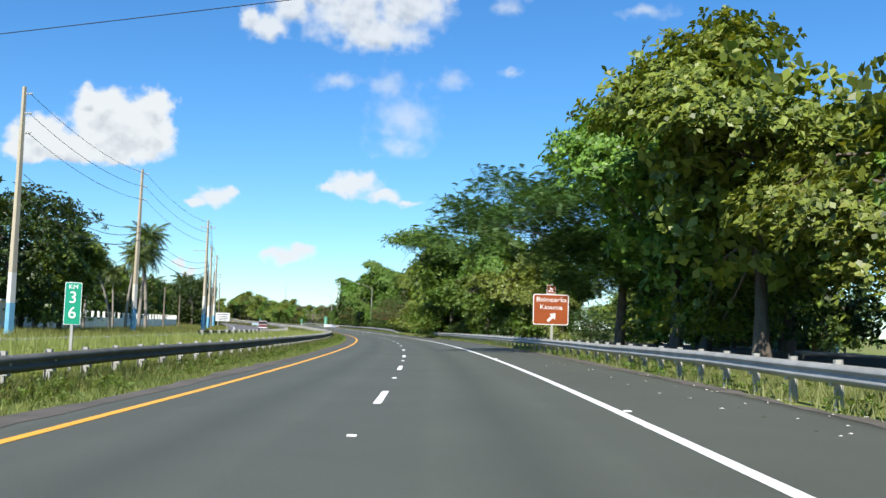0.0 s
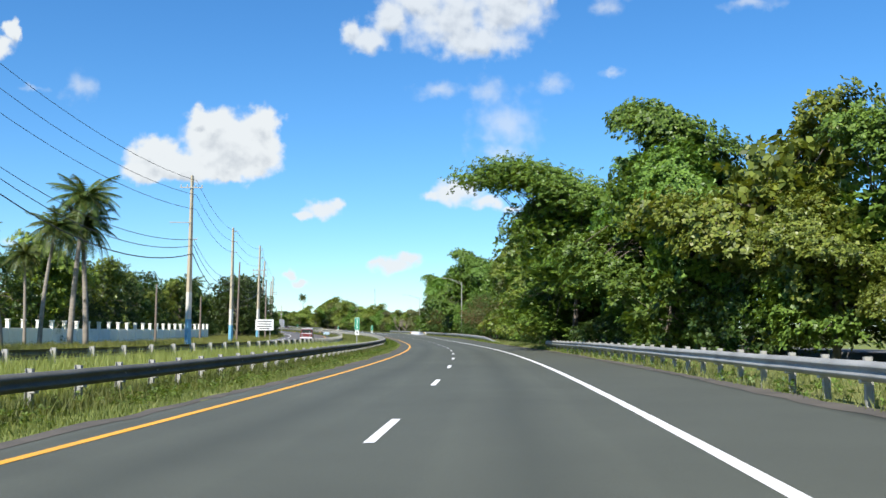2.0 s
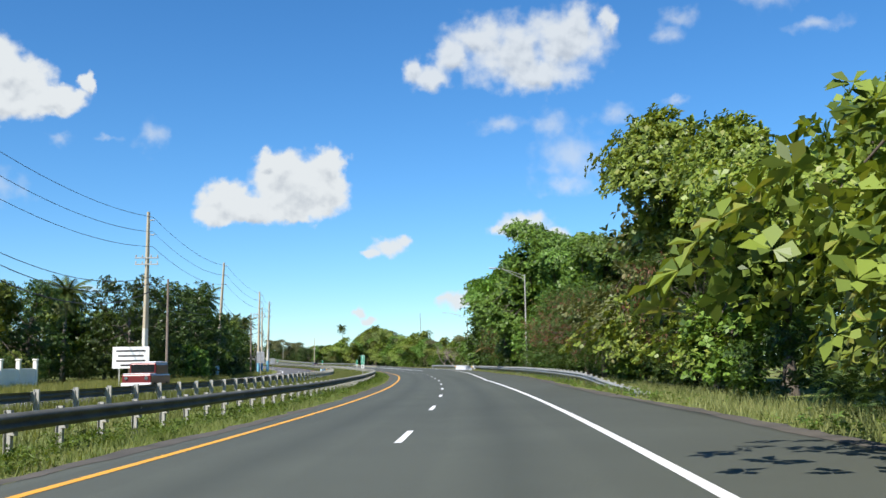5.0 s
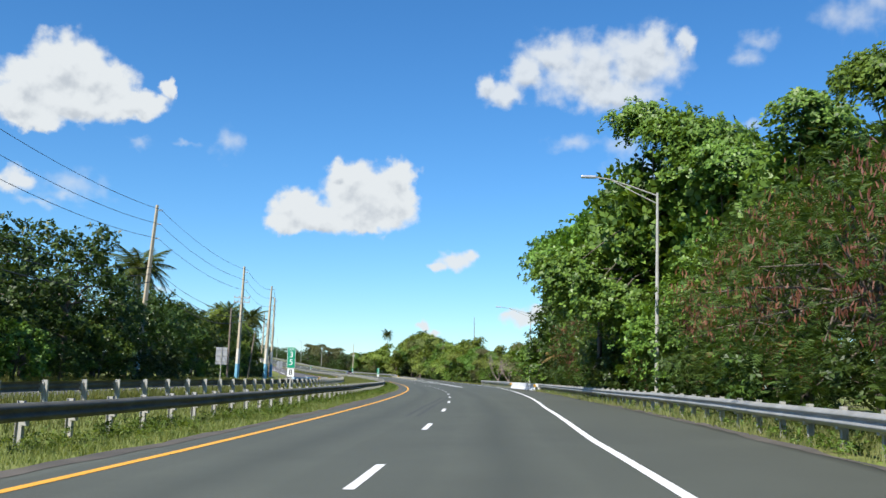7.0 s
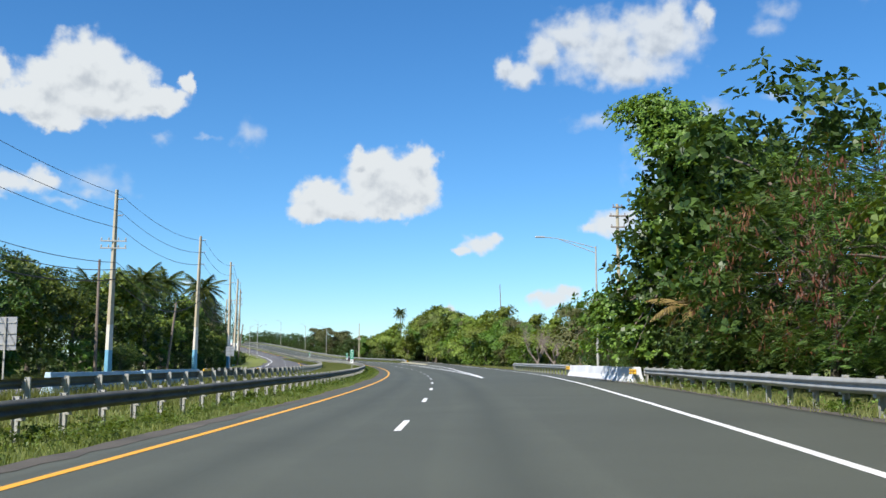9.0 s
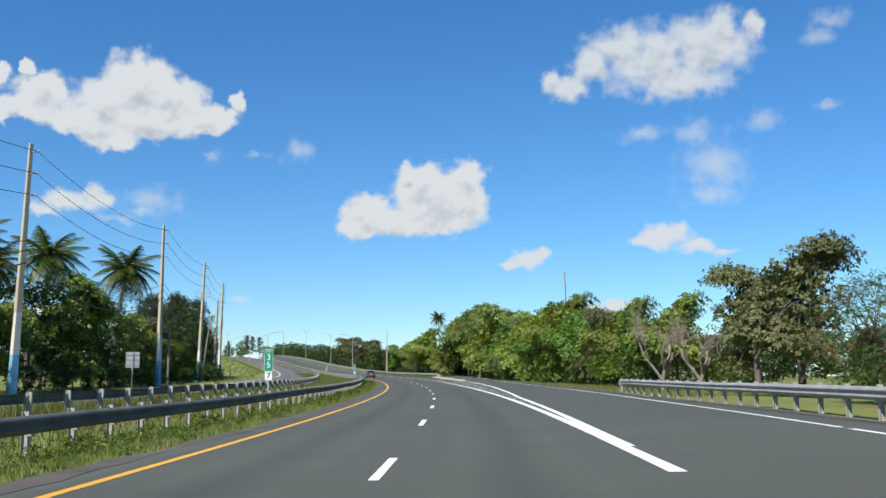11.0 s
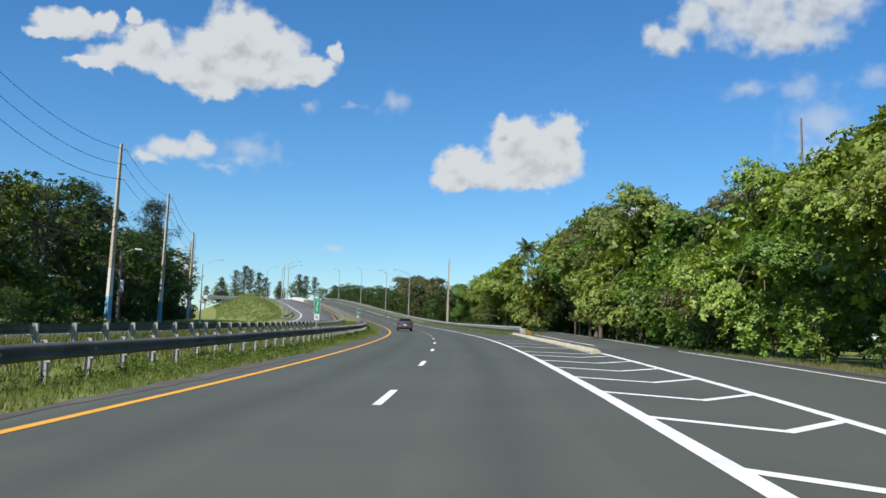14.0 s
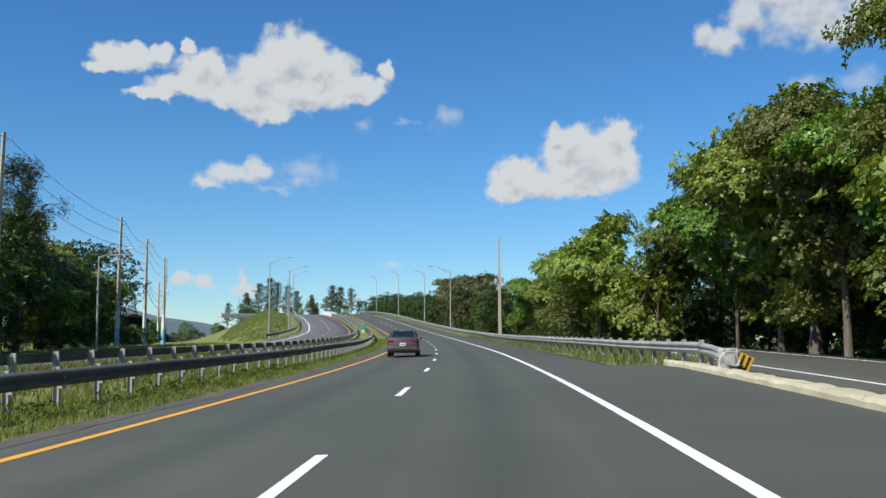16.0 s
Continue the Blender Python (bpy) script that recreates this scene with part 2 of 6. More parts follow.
def leaf_material(name, dark, light, dry=None, gloss=0.45, through=0.24, dry_at=0.88):
    n = Nodes(name)
    isl = n.t.nodes.new("ShaderNodeNewGeometry").outputs["Random Per Island"]
    info = n.t.nodes.new("ShaderNodeObjectInfo").outputs["Random"]
    patch = n.noise(0.45, 3, 0.6)
    f = n.math("ADD", n.math("MULTIPLY", isl, 0.5), n.math("MULTIPLY", patch, 0.5))
    stops = [(0.2, dark), (0.75, light)]
    if dry:
        stops = [(0.2, dark), (dry_at - 0.22 if dry_at > 0.8 else dry_at - 0.06, light), (dry_at, dry)]
    c = n.ramp(f, *stops)
    hsv = n.t.nodes.new("ShaderNodeHueSaturation")
    hsv.inputs["Saturation"].default_value = 1.0
    n.link(n.math("ADD", 0.75, n.math("MULTIPLY", info, 0.5)), hsv.inputs["Value"])
    n.link(n.math("ADD", 0.488, n.math("MULTIPLY", info, 0.024)), hsv.inputs["Hue"])
    n.link(c, hsv.inputs["Color"])
    n.set(hsv.outputs[0], gloss, 0, 0.36)
    tr = n.t.nodes.new("ShaderNodeBsdfTranslucent")
    warm = n.mix(1.0, hsv.outputs[0], (1.5, 1.35, 0.5), "MULTIPLY")
    n.link(warm, tr.inputs["Color"])
    mx = n.t.nodes.new("ShaderNodeMixShader")
    mx.inputs[0].default_value = through
    n.link(n.b.outputs[0], mx.inputs[1]), n.link(tr.outputs[0], mx.inputs[2])
    n.link(mx.outputs[0], n.out.inputs["Surface"])
    return n.m


ASPHALT = asphalt_material("asphalt", (0.078, 0.085, 0.067), True)
SHOULDER = asphalt_material("shoulder_asphalt", (0.082, 0.085, 0.066))
OLD_ASPHALT = asphalt_material("pale_asphalt", (0.13, 0.125, 0.12))
WHITE_PAINT = paint_material("white_road_paint", (0.78, 0.78, 0.76), (0.5, 0.5, 0.48))
YELLOW_PAINT = paint_material("yellow_road_paint", (0.75, 0.36, 0.03), (0.5, 0.26, 0.04))
GALVANISED = surface("galvanised_steel", (0.27, 0.27, 0.245), (0.45, 0.44, 0.40), 2.5, 40, 0.6, 0.05, 0.1)
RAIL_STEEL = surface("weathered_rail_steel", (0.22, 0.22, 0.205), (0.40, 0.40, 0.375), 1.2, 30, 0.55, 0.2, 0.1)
# weathered rail steel again, with the shade on these beams put into its colour
RAIL_SHADED = surface("shaded_weathered_rail_steel", (0.075, 0.078, 0.066), (0.165, 0.165, 0.145), 1.0, 25, 0.75, 0.0, 0.15, None, 0.25)
CONCRETE = surface("concrete", (0.36, 0.35, 0.32), (0.55, 0.53, 0.49), 1.5, 50, 0.85, 0, 0.3)
POLE_CONCRETE = surface("pole_concrete", (0.33, 0.285, 0.195), (0.48, 0.42, 0.31), 0.9, 30, 0.85, 0, 0.25, (6, 6, 0.7))
KERB_CONCRETE = surface("kerb_concrete", (0.34, 0.31, 0.20), (0.58, 0.53, 0.38), 1.2, 40, 0.85, 0, 0.3)
BARRIER_WHITE = surface("whitewashed_concrete", (0.56, 0.57, 0.58), (0.76, 0.77, 0.78), 1.1, 30, 0.7, 0, 0.2)
BAND_WHITE = surface("white_band_paint", (0.50, 0.49, 0.43), (0.64, 0.62, 0.55), 1.5, 40, 0.7, 0, 0.1)
BAND_BLUE = surface("blue_band_paint", (0.10, 0.30, 0.46), (0.20, 0.44, 0.58), 1.5, 40, 0.65, 0, 0.1)
WOOD = surface("pole_wood", (0.13, 0.10, 0.08), (0.26, 0.21, 0.17), 1.2, 40, 0.85, 0, 0.3, (5, 5, 0.6))
YELLOW_END = surface("yellow_hazard_paint", (0.70, 0.38, 0.02), (0.85, 0.52, 0.04), 3, 40, 0.5, 0, 0.1)
BLACK_RUBBER = surface("black_rubber", (0.012, 0.012, 0.013), (0.03, 0.03, 0.03), 6, 60, 0.75, 0, 0.1)
CABLE = surface("black_cable", (0.02, 0.02, 0.022), (0.05, 0.05, 0.05), 3, 30, 0.6, 0.2, 0)
SIGN_GREEN = surface("green_sign_sheeting", (0.0, 0.23, 0.13), (0.01, 0.30, 0.17), 2, 60, 0.4, 0, 0.02)
SIGN_BROWN = surface("brown_sign_sheeting", (0.26, 0.06, 0.018), (0.33, 0.08, 0.022), 1, 60, 0.4, 0, 0.02)
SIGN_WHITE = surface("white_sign_sheeting", (0.74, 0.74, 0.72), (0.84, 0.84, 0.82), 2, 60, 0.4, 0, 0.02)
SIGN_BACK = surface("bare_aluminium", (0.42, 0.43, 0.44), (0.58, 0.59, 0.6), 2, 50, 0.45, 0.6, 0.05)
BARK = surface("bark", (0.055, 0.044, 0.034), (0.17, 0.14, 0.11), 2.5, 25, 0.9, 0, 0.5, (3, 3, 0.6))
PALM_BARK = surface("palm_bark", (0.16, 0.14, 0.115), (0.33, 0.29, 0.24), 1.5, 14, 0.9, 0, 0.4, (1, 1, 4))
LEAF_BROAD = leaf_material("broad_leaf", (0.032, 0.074, 0.013), (0.175, 0.282, 0.046), None, 0.44, 0.26)
LEAF_YELLOW = leaf_material("yellow_green_leaf", (0.044, 0.078, 0.013), (0.240, 0.315, 0.052), (0.29, 0.25, 0.08), 0.44, 0.26)
# brighter copy of the broad leaf, with sunlight put into its colour
LEAF_LIT = leaf_material("lit_almond_leaf", (0.045, 0.098, 0.016), (0.205, 0.335, 0.058), None, 0.42, 0.36)
LEAF_ELDER = leaf_material("muted_olive_leaf", (0.045, 0.064, 0.018), (0.175, 0.215, 0.056), (0.21, 0.155, 0.07), 0.5, 0.24)
LEAF_OLIVE = leaf_material("grey_olive_leaf", (0.050, 0.062, 0.022), (0.150, 0.160, 0.062), (0.20, 0.15, 0.08), 0.6)
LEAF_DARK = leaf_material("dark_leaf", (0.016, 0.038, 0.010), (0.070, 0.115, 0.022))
LEAF_FINE = leaf_material("feather_leaf", (0.024, 0.055, 0.014), (0.075, 0.130, 0.028), None, 0.6)
LEAF_PODS = leaf_material("feather_leaf_with_pods", (0.026, 0.060, 0.012), (0.10, 0.17, 0.032), (0.20, 0.105, 0.045), 0.6, 0.30, 0.80)
LEAF_PALM = leaf_material("palm_leaf", (0.030, 0.055, 0.012), (0.10, 0.135, 0.03), (0.17, 0.13, 0.05), 0.4, 0.2)
LEAF_DRY = leaf_material("dry_frond", (0.10, 0.065, 0.025), (0.26, 0.19, 0.07), (0.30, 0.26, 0.08), 0.6)
LEAF_NEEDLE = leaf_material("needle_leaf", (0.016, 0.032, 0.014), (0.045, 0.07, 0.025), None, 0.7, 0.2)
GRASS_LOW = leaf_material("verge_grass", (0.075, 0.105, 0.026), (0.215, 0.250, 0.080), (0.30, 0.27, 0.11), 0.6, 0.42)
GRASS_TALL = leaf_material("tall_field_grass", (0.140, 0.165, 0.042), (0.290, 0.315, 0.095), (0.38, 0.35, 0.16), 0.6, 0.42)
GRASS_DRY = leaf_material("dry_verge_grass", (0.11, 0.125, 0.04), (0.235, 0.25, 0.095), (0.31, 0.27, 0.14), 0.7, 0.42)


def ground_material():
    n = Nodes("ground_turf")
    a, b, c = n.noise(0.12, 4, 0.6), n.noise(1.4, 4, 0.65), n.noise(25, 3, 0.7)
    green = n.ramp(n.math("ADD", n.math("MULTIPLY", b, 0.6), n.math("MULTIPLY", c, 0.4)), (0.3, (0.09, 0.112, 0.026)), (0.7, (0.24, 0.275, 0.075)))
    dry = n.ramp(c, (0.3, (0.11, 0.09, 0.05)), (0.7, (0.21, 0.18, 0.09)))
    n.set(n.mix(n.ramp(a, (0.5, (0, 0, 0)), (0.72, (1, 1, 1))), green, dry), 0.95, 0, 0.2)
    n.bump(c, 0.6, 0.05)
    return n.m


GROUND = ground_material()
DIRT = surface("verge_dirt", (0.05, 0.046, 0.038), (0.115, 0.10, 0.08), 0.8, 30, 0.95, 0, 0.5)

# ---------------------------------------------------------------- road alignment
# s runs along the lane line, o to the right of it; heading, height and crossfall by s
STEP = 4.0
STATION = np.arange(-1600.0, 2600.0, STEP)
CURVE_S = np.arange(-40.0, 800.0, 60.0)
CURVE = [0.9629, 0.9760, 0.9390, 1.0980, 0.9364, 0.9707, 0.9157, 1.0863, 1.0877, 0.8068, 1.3342, 0.6412, 0.4711, 0.3585]
SLOPE_S = np.arange(-40.0, 960.0, 50.0)
SLOPE = [-0.0036, -0.0009, -0.0027, -0.0025, -0.0000, 0.0060, 0.0037, 0.0054, 0.0074, 0.0129, 0.0104, 0.0144, 0.0304, 0.0491, 0.0603, 0.0486, 0.0239, -0.0054, -0.0254, -0.0254]
FALL_S = np.arange(-40.0, 680.0, 60.0)
FALL = [0.0101, 0.0212, 0.0211, 0.0132, 0.0236, 0.0183, 0.0253, 0.0191, 0.0270, 0.0288, 0.0241, 0.0183]
_curv = np.interp(STATION, CURVE_S, CURVE) * 1e-3 * (STATION > -200) * (STATION < 1000)
HEAD = np.cumsum(_curv) * STEP
HEAD += 0.0004 - np.interp(0, STATION, HEAD)
ROAD_X = np.cumsum(-np.sin(HEAD)) * STEP
ROAD_Y = np.cumsum(np.cos(HEAD)) * STEP
ROAD_X -= np.interp(0, STATION, ROAD_X)
ROAD_Y -= np.interp(0, STATION, ROAD_Y)
_slope = np.interp(STATION, SLOPE_S, SLOPE) * (STATION > -60) * (STATION < 1100)
ROAD_Z = np.cumsum(_slope) * STEP
ROAD_Z -= np.interp(0, STATION, ROAD_Z)
ROAD_E = np.interp(STATION, FALL_S, FALL)


def road_z(s, o):
    """Height of the paved surface."""
    return np.interp(s, STATION, ROAD_Z) + np.clip(o, -4.6, 8.0) * np.interp(s, STATION, ROAD_E) 


NATURAL_S = [-60, 380, 470, 560, 700, 900]
NATURAL_Z = [0.0, 0.9, 1.7, 2.6, 3.5, 4.0]


def closing(s):
    """How far the opposite carriageway has drawn nearer at s."""
    return np.interp(s, [470, 560, 600, 640, 690, 760], [0.0, 5.2, 6.6, 6.5, 5.8, 5.0])


def ground_z(s, o):
    """Height of the soil: level with the road, falling away from its bank; a grassy mound beside the rise."""
    o = np.asarray(o, float)
    base = road_z(s, np.clip(o, -4.6, 8.0)) - 0.05
    nat = np.interp(s, NATURAL_S, NATURAL_Z)
    level = np.minimum(base, np.maximum(nat, base - 0.45 * np.clip(o - 12.0, 0, None)))
    edge = -26 + closing(s)
    rise = np.interp(s, [570, 640, 720, 800], [0.0, 1.4, 1.6, 0.4])
    hump = rise * np.clip((edge - o) / 4.0, 0, 1)
    wide = np.interp(s, [560, 640], [0.0, 5.0])
    level = np.where(o < edge, np.maximum(np.minimum(base, nat), np.minimum(base, base - 0.4 * np.clip(edge - wide - o, 0, None)) + hump * np.clip(1 - (edge - wide - o) / 12, 0, 1)), level)
    return np.where(np.asarray(s) < 380, base, level)


def place(s, o, z=None, up=0.0):
    """World point at s, o; on the soil where z is not given."""
    h = np.interp(s, STATION, HEAD)
    z = ground_z(s, o) if z is None else z
    return np.stack(np.broadcast_arrays(np.interp(s, STATION, ROAD_X) + o * np.cos(h), np.interp(s, STATION, ROAD_Y) + o * np.sin(h), z + up), -1)


def paved(s, o, up=0.0):
    return place(s, o, road_z(s, o), up)


def heading(s):
    return math.degrees(float(np.interp(s, STATION, HEAD)))


def spot(s, o, up=0.0, turn=0.0, on_road=False):
    """Pose of a thing that stands at s, o; its +Y looks along the road."""
    x, y, z = paved(s, o, up) if on_road else place(s, o, None, up)
    return pose(x, y, z, 0, 0, heading(s) + turn)


# ---------------------------------------------------------------- mesh helpers


def mesh_of(name, verts, faces, material, smooth=False):
    me = bpy.data.meshes.new(name)
    me.from_pydata([tuple(v) for v in verts], [], faces)
    for m in material if isinstance(material, (list, tuple)) else [material]:
        me.materials.append(m)
    if smooth:
        me.shade_smooth()
    me.update()
    return me


def quick_mesh(name, verts, quads, material):
    """A mesh from numpy arrays: verts (n, 3), faces (m, k)."""
    me = bpy.data.meshes.new(name)
    k = quads.shape[1]
    me.vertices.add(len(verts)), me.loops.add(quads.size), me.polygons.add(len(quads))
    me.vertices.foreach_set("co", np.ascontiguousarray(verts, np.float32).ravel())
    me.loops.foreach_set("vertex_index", np.ascontiguousarray(quads, np.int32).ravel())
    me.polygons.foreach_set("loop_start", np.arange(0, quads.size, k, dtype=np.int32))
    me.materials.append(material)
    me.update(calc_edges=True)
    return me


def from_bm(name, bm, material, smooth=False):
    me = bpy.data.meshes.new(name)
    bm.normal_update()
    bm.to_mesh(me)
    bm.free()
    for m in material if isinstance(material, (list, tuple)) else [material]:
        me.materials.append(m)
    if smooth:
        me.shade_smooth()
    return me


def part(name, me, parent, label="", m=None):
    if isinstance(me, tuple):
        me = from_bm(name, *me)
    ob = new(name, me)
    ob.parent = parent
    if m is not None:
        ob.matrix_basis = m
    return tagged(ob, label) if label else ob


def thing(name, m, label, category, group="", kind=""):
    ob = new(name)
    ob.empty_display_size = 0.2
    ob.matrix_basis = m
    return tagged(ob, label, category, group, kind)


def box(bm, centre, size, bevel=0.0, m=None, seg=1):
    r = bmesh.ops.create_cube(bm, size=1.0, matrix=Matrix.Translation(centre) @ Matrix.Diagonal((*size, 1)))
    vs = r["verts"]
    if bevel:
        es = list({e for v in vs for e in v.link_edges})
        r = bmesh.ops.bevel(bm, geom=es, offset=bevel, segments=seg, affect="EDGES", profile=0.5)
        vs = r["verts"]
    if m is not None:
        bmesh.ops.transform(bm, matrix=m, verts=list(vs))
    return bm


def tube(bm, points, radii, sides=8, cap=True):
    """A tapered tube through points."""
    rings = []
    pts = [Vector(p) for p in points]
    for i, p in enumerate(pts):
        d = (pts[min(i + 1, len(pts) - 1)] - pts[max(i - 1, 0)]).normalized()
        q = d.to_track_quat("Z", "Y")
        rad = radii[i] if hasattr(radii, "__len__") else radii
        rings.append([bm.verts.new(p + q @ Vector((math.cos(a) * rad, math.sin(a) * rad, 0))) for a in (2 * math.pi * k / sides for k in range(sides))])
    for a, b in zip(rings, rings[1:]):
        for k in range(sides):
            bm.faces.new((a[k], a[(k + 1) % sides], b[(k + 1) % sides], b[k]))
    if cap:
        bm.faces.new(list(reversed(rings[0]))), bm.faces.new(rings[-1])
    return bm


def lathe_square(bm, levels):
    """A square tapered shaft: (height, half width) levels."""
    rings = [[bm.verts.new((sx * w, sy * w, z)) for sx, sy in ((-1, -1), (1, -1), (1, 1), (-1, 1))] for z, w in levels]
    for a, b in zip(rings, rings[1:]):
        for k in range(4):
            bm.faces.new((a[k], a[(k + 1) % 4], b[(k + 1) % 4], b[k]))
    bm.faces.new(list(reversed(rings[0]))), bm.faces.new(rings[-1])
    return bm


def ribbon(name, s_list, left, right, material, up=0.0, skirt=0.0, across=1):
    """A strip of paving between offsets left(s) and right(s)."""
    s = np.asarray(s_list, float)
    lo, hi = left(s) if callable(left) else np.full_like(s, left), right(s) if callable(right) else np.full_like(s, right)
    cols = [lo + (hi - lo) * k / across for k in range(across + 1)]
    rows = [paved(s, c, up) for c in cols]
    if skirt:
        rows = [rows[0] - [0, 0, skirt]] + rows + [rows[-1] - [0, 0, skirt]]
    n, w = len(s), len(rows)
    verts = np.stack(rows, 1).reshape(-1, 3)
    i, j = np.meshgrid(np.arange(n - 1), np.arange(w - 1), indexing="ij")
    a = (i * w + j).ravel()
    return quick_mesh(name, verts, np.stack([a, a + 1, a + w + 1, a + w], 1), material)


def stations(a, b):
    inner = STATION[(STATION > a + 0.01) & (STATION < b - 0.01)]
    return np.concatenate([[a], inner, [b]])


def lettering(text, size, material, thick=0.004):
    cu = bpy.data.curves.new("writing", "FONT")
    cu.body, cu.size, cu.align_x, cu.align_y, cu.extrude = text, size, "CENTER", "CENTER", thick
    ob = bpy.data.objects.new("writing", cu)
    scene.collection.objects.link(ob)
    bpy.context.view_layer.update()
    me = bpy.data.meshes.new_from_object(ob.evaluated_get(bpy.context.evaluated_depsgraph_get()))
    bpy.data.objects.remove(ob)
    me.materials.clear()
    me.materials.append(material)
    return me


# ---------------------------------------------------------------- ground and roads


def build_ground():
    s = np.concatenate([np.arange(-1600, -100, 100.0), np.arange(-100, 900, 8.0), np.arange(900, 2550, 75.0)])
    o = np.array([-700, -400, -250, -150, -100, -75, -60, -50, -42, -36, -33, -31, -28, -26, -24, -21, -19, -14, -10, -7, -4.6, 0, 4, 8, 9, 11, 14, 18, 24, 34, 50,
                  80, 130, 220, 400, 800, 1600], float)
    ss, oo = np.meshgrid(s, o, indexing="ij")
    wave = 0.06 * np.sin(ss * 0.21 + oo * 0.9) * np.clip((np.abs(oo + 2) - 7) / 6, 0, 1) * (np.abs(oo + 19) > 6)
    # the ground sinks under the road's far bend so that no fold can show
    v = place(ss, oo, ground_z(ss, oo) + wave).reshape(-1, 3)
    n, w = ss.shape
    i, j = np.meshgrid(np.arange(n - 1), np.arange(w - 1), indexing="ij")
    a = (i * w + j).ravel()
    g = new("ground", quick_mesh("ground", v, np.stack([a, a + 1, a + w + 1, a + w], 1), GROUND))
    tagged(g, "rough green and dry turf beside the highway", "ground", kind="structure")


build_ground()
EXIT_S = [-1600, 205, 226, 252, 272, 287, 307, 333, 357, 377, 420, 440, 460, 480, 500, 540, 600]
EXIT_O = [3.51, 3.51, 4.1, 5.4, 6.4, 7.2, 8.1, 8.7, 9.5, 9.9, 10.9, 12.2, 14.0, 15.8, 17.6, 34.0, 60.0]
GORE_S = [300, 312, 342, 350, 363, 372, 394, 412, 440, 462, 480, 500, 540, 600]
GORE_O = [3.51, 3.64, 4.15, 4.5, 5.0, 5.45, 6.2, 6.5, 6.9, 8.4, 10.2, 12.0, 28.4, 54.4]


def exit_line(s):
    return np.interp(s, EXIT_S, EXIT_O)


def gore_line(s):
    return np.interp(s, GORE_S, GORE_O)


def right_edge(s):
    wide = np.where(s < 340, np.interp(s, [140, 165, 180, 209, 240, 285, 340], [6.5, 6.25, 6.3, 7.2, 7.8, 9.4, 10.0]), exit_line(s) + 1.0)
    return np.where(s > 462, 6.0, np.minimum(wide, 11.9))


road = new("road", ribbon("road", stations(-600, 1100), -4.15, right_edge, ASPHALT, 0.0, 0.1, 28))
_o = road.data.attributes.new("offset", "FLOAT", "POINT")
_s = stations(-600, 1100)
_cols = [-4.15 + (right_edge(_s) + 4.15) * k / 28 for k in range(29)]
_o.data.foreach_set("value", np.stack([_cols[0]] + _cols + [_cols[-1]], 1).ravel().astype(np.float32))
tagged(road, "dark grey asphalt highway carriageway with paved shoulder", "road", kind="structure")
ramp_road = new("exit_ramp", ribbon("exit_ramp", stations(420, 600), lambda s: gore_line(s) + 0.55, lambda s: exit_line(s) + 1.0, SHOULDER, 0.012, 0.1, 3))
tagged(ramp_road, "asphalt exit ramp bending off behind the kerb", "road", kind="structure")
other_road = new("opposite_road", ribbon("opposite_road", stations(-600, 1100), lambda s: closing(s) - 23.6, lambda s: closing(s) - 14.2 - np.interp(s, [470, 560], [0.0, 0.5]), OLD_ASPHALT, 0.0, 0.1, 3))
tagged(other_road, "paler asphalt of the opposite carriageway", "road", kind="structure")


def dirt_edge(s_a, s_b, o_in, o_out, seed):
    """Gravel and dirt that frays over the paving's edge."""
    rng = np.random.RandomState(seed)
    s = np.arange(s_a, s_b, 0.8)
    n = len(s)

    def fray(scale):
        r = rng.normal(size=n + 6)
        return np.convolve(r, np.ones(7) / 7, "valid")[:n] * scale + rng.normal(size=n) * scale * 0.25
    a, b = o_in(s) + fray(0.16), o_out(s) + fray(0.2)
    v = np.stack([place(s, a, road_z(s, a), 0.006), place(s, b, road_z(s, b), 0.012)], 1).reshape(-1, 3)
    k = np.arange(n - 1) * 2
    f = np.stack([k, k + 2, k + 3, k + 1] if float(o_out(s)[0]) < float(o_in(s)[0]) else [k, k + 1, k + 3, k + 2], 1)
    ob = new("dirt_edge", quick_mesh("dirt_edge", v, f, DIRT))
    tagged(ob, "grey-brown dirt fringe along the asphalt edge", "dirt", kind="structure")


dirt_edge(-20, 600, lambda s: np.full_like(s, -4.02), lambda s: np.full_like(s, -4.4), 1)
dirt_edge(-20, 340, lambda s: right_edge(s) - 0.1, lambda s: right_edge(s) + 0.3, 2)
dirt_edge(341, 412, lambda s: right_edge(s) - 0.05, lambda s: right_edge(s) + 0.4, 3)


def line_part(name, a, b, left, right, material, parent, label="", up=0.005):
    return part(name, ribbon(name, stations(a, b), left, right, material, up), parent, label)


line_part("yellow_edge_line", -600, 1000, -3.47, -3.31, YELLOW_PAINT, road, "worn yellow edge line")
line_part("white_edge_line", -600, 312, lambda s: exit_line(s) - 0.08, lambda s: exit_line(s) + 0.08, WHITE_PAINT, road, "white edge line")
line_part("white_exit_line", 312.5, 425, lambda s: exit_line(s) - 0.07, lambda s: exit_line(s) + 0.07, WHITE_PAINT, road, "white edge line of the exit lane")
line_part("white_gore_line", 305, 1000, lambda s: 3.505 - np.interp(s, [305, 398, 420], [0.11, 0.11, 0.075]), lambda s: 3.505 + np.interp(s, [305, 398, 420], [0.11, 0.11, 0.075]), WHITE_PAINT, road, "broad white line beside the gore", 0.006)
line_part("white_gore_line", 309, 414, lambda s: gore_line(s) - 0.095, lambda s: gore_line(s) + 0.095, WHITE_PAINT, road, "broad white gore line", 0.007)
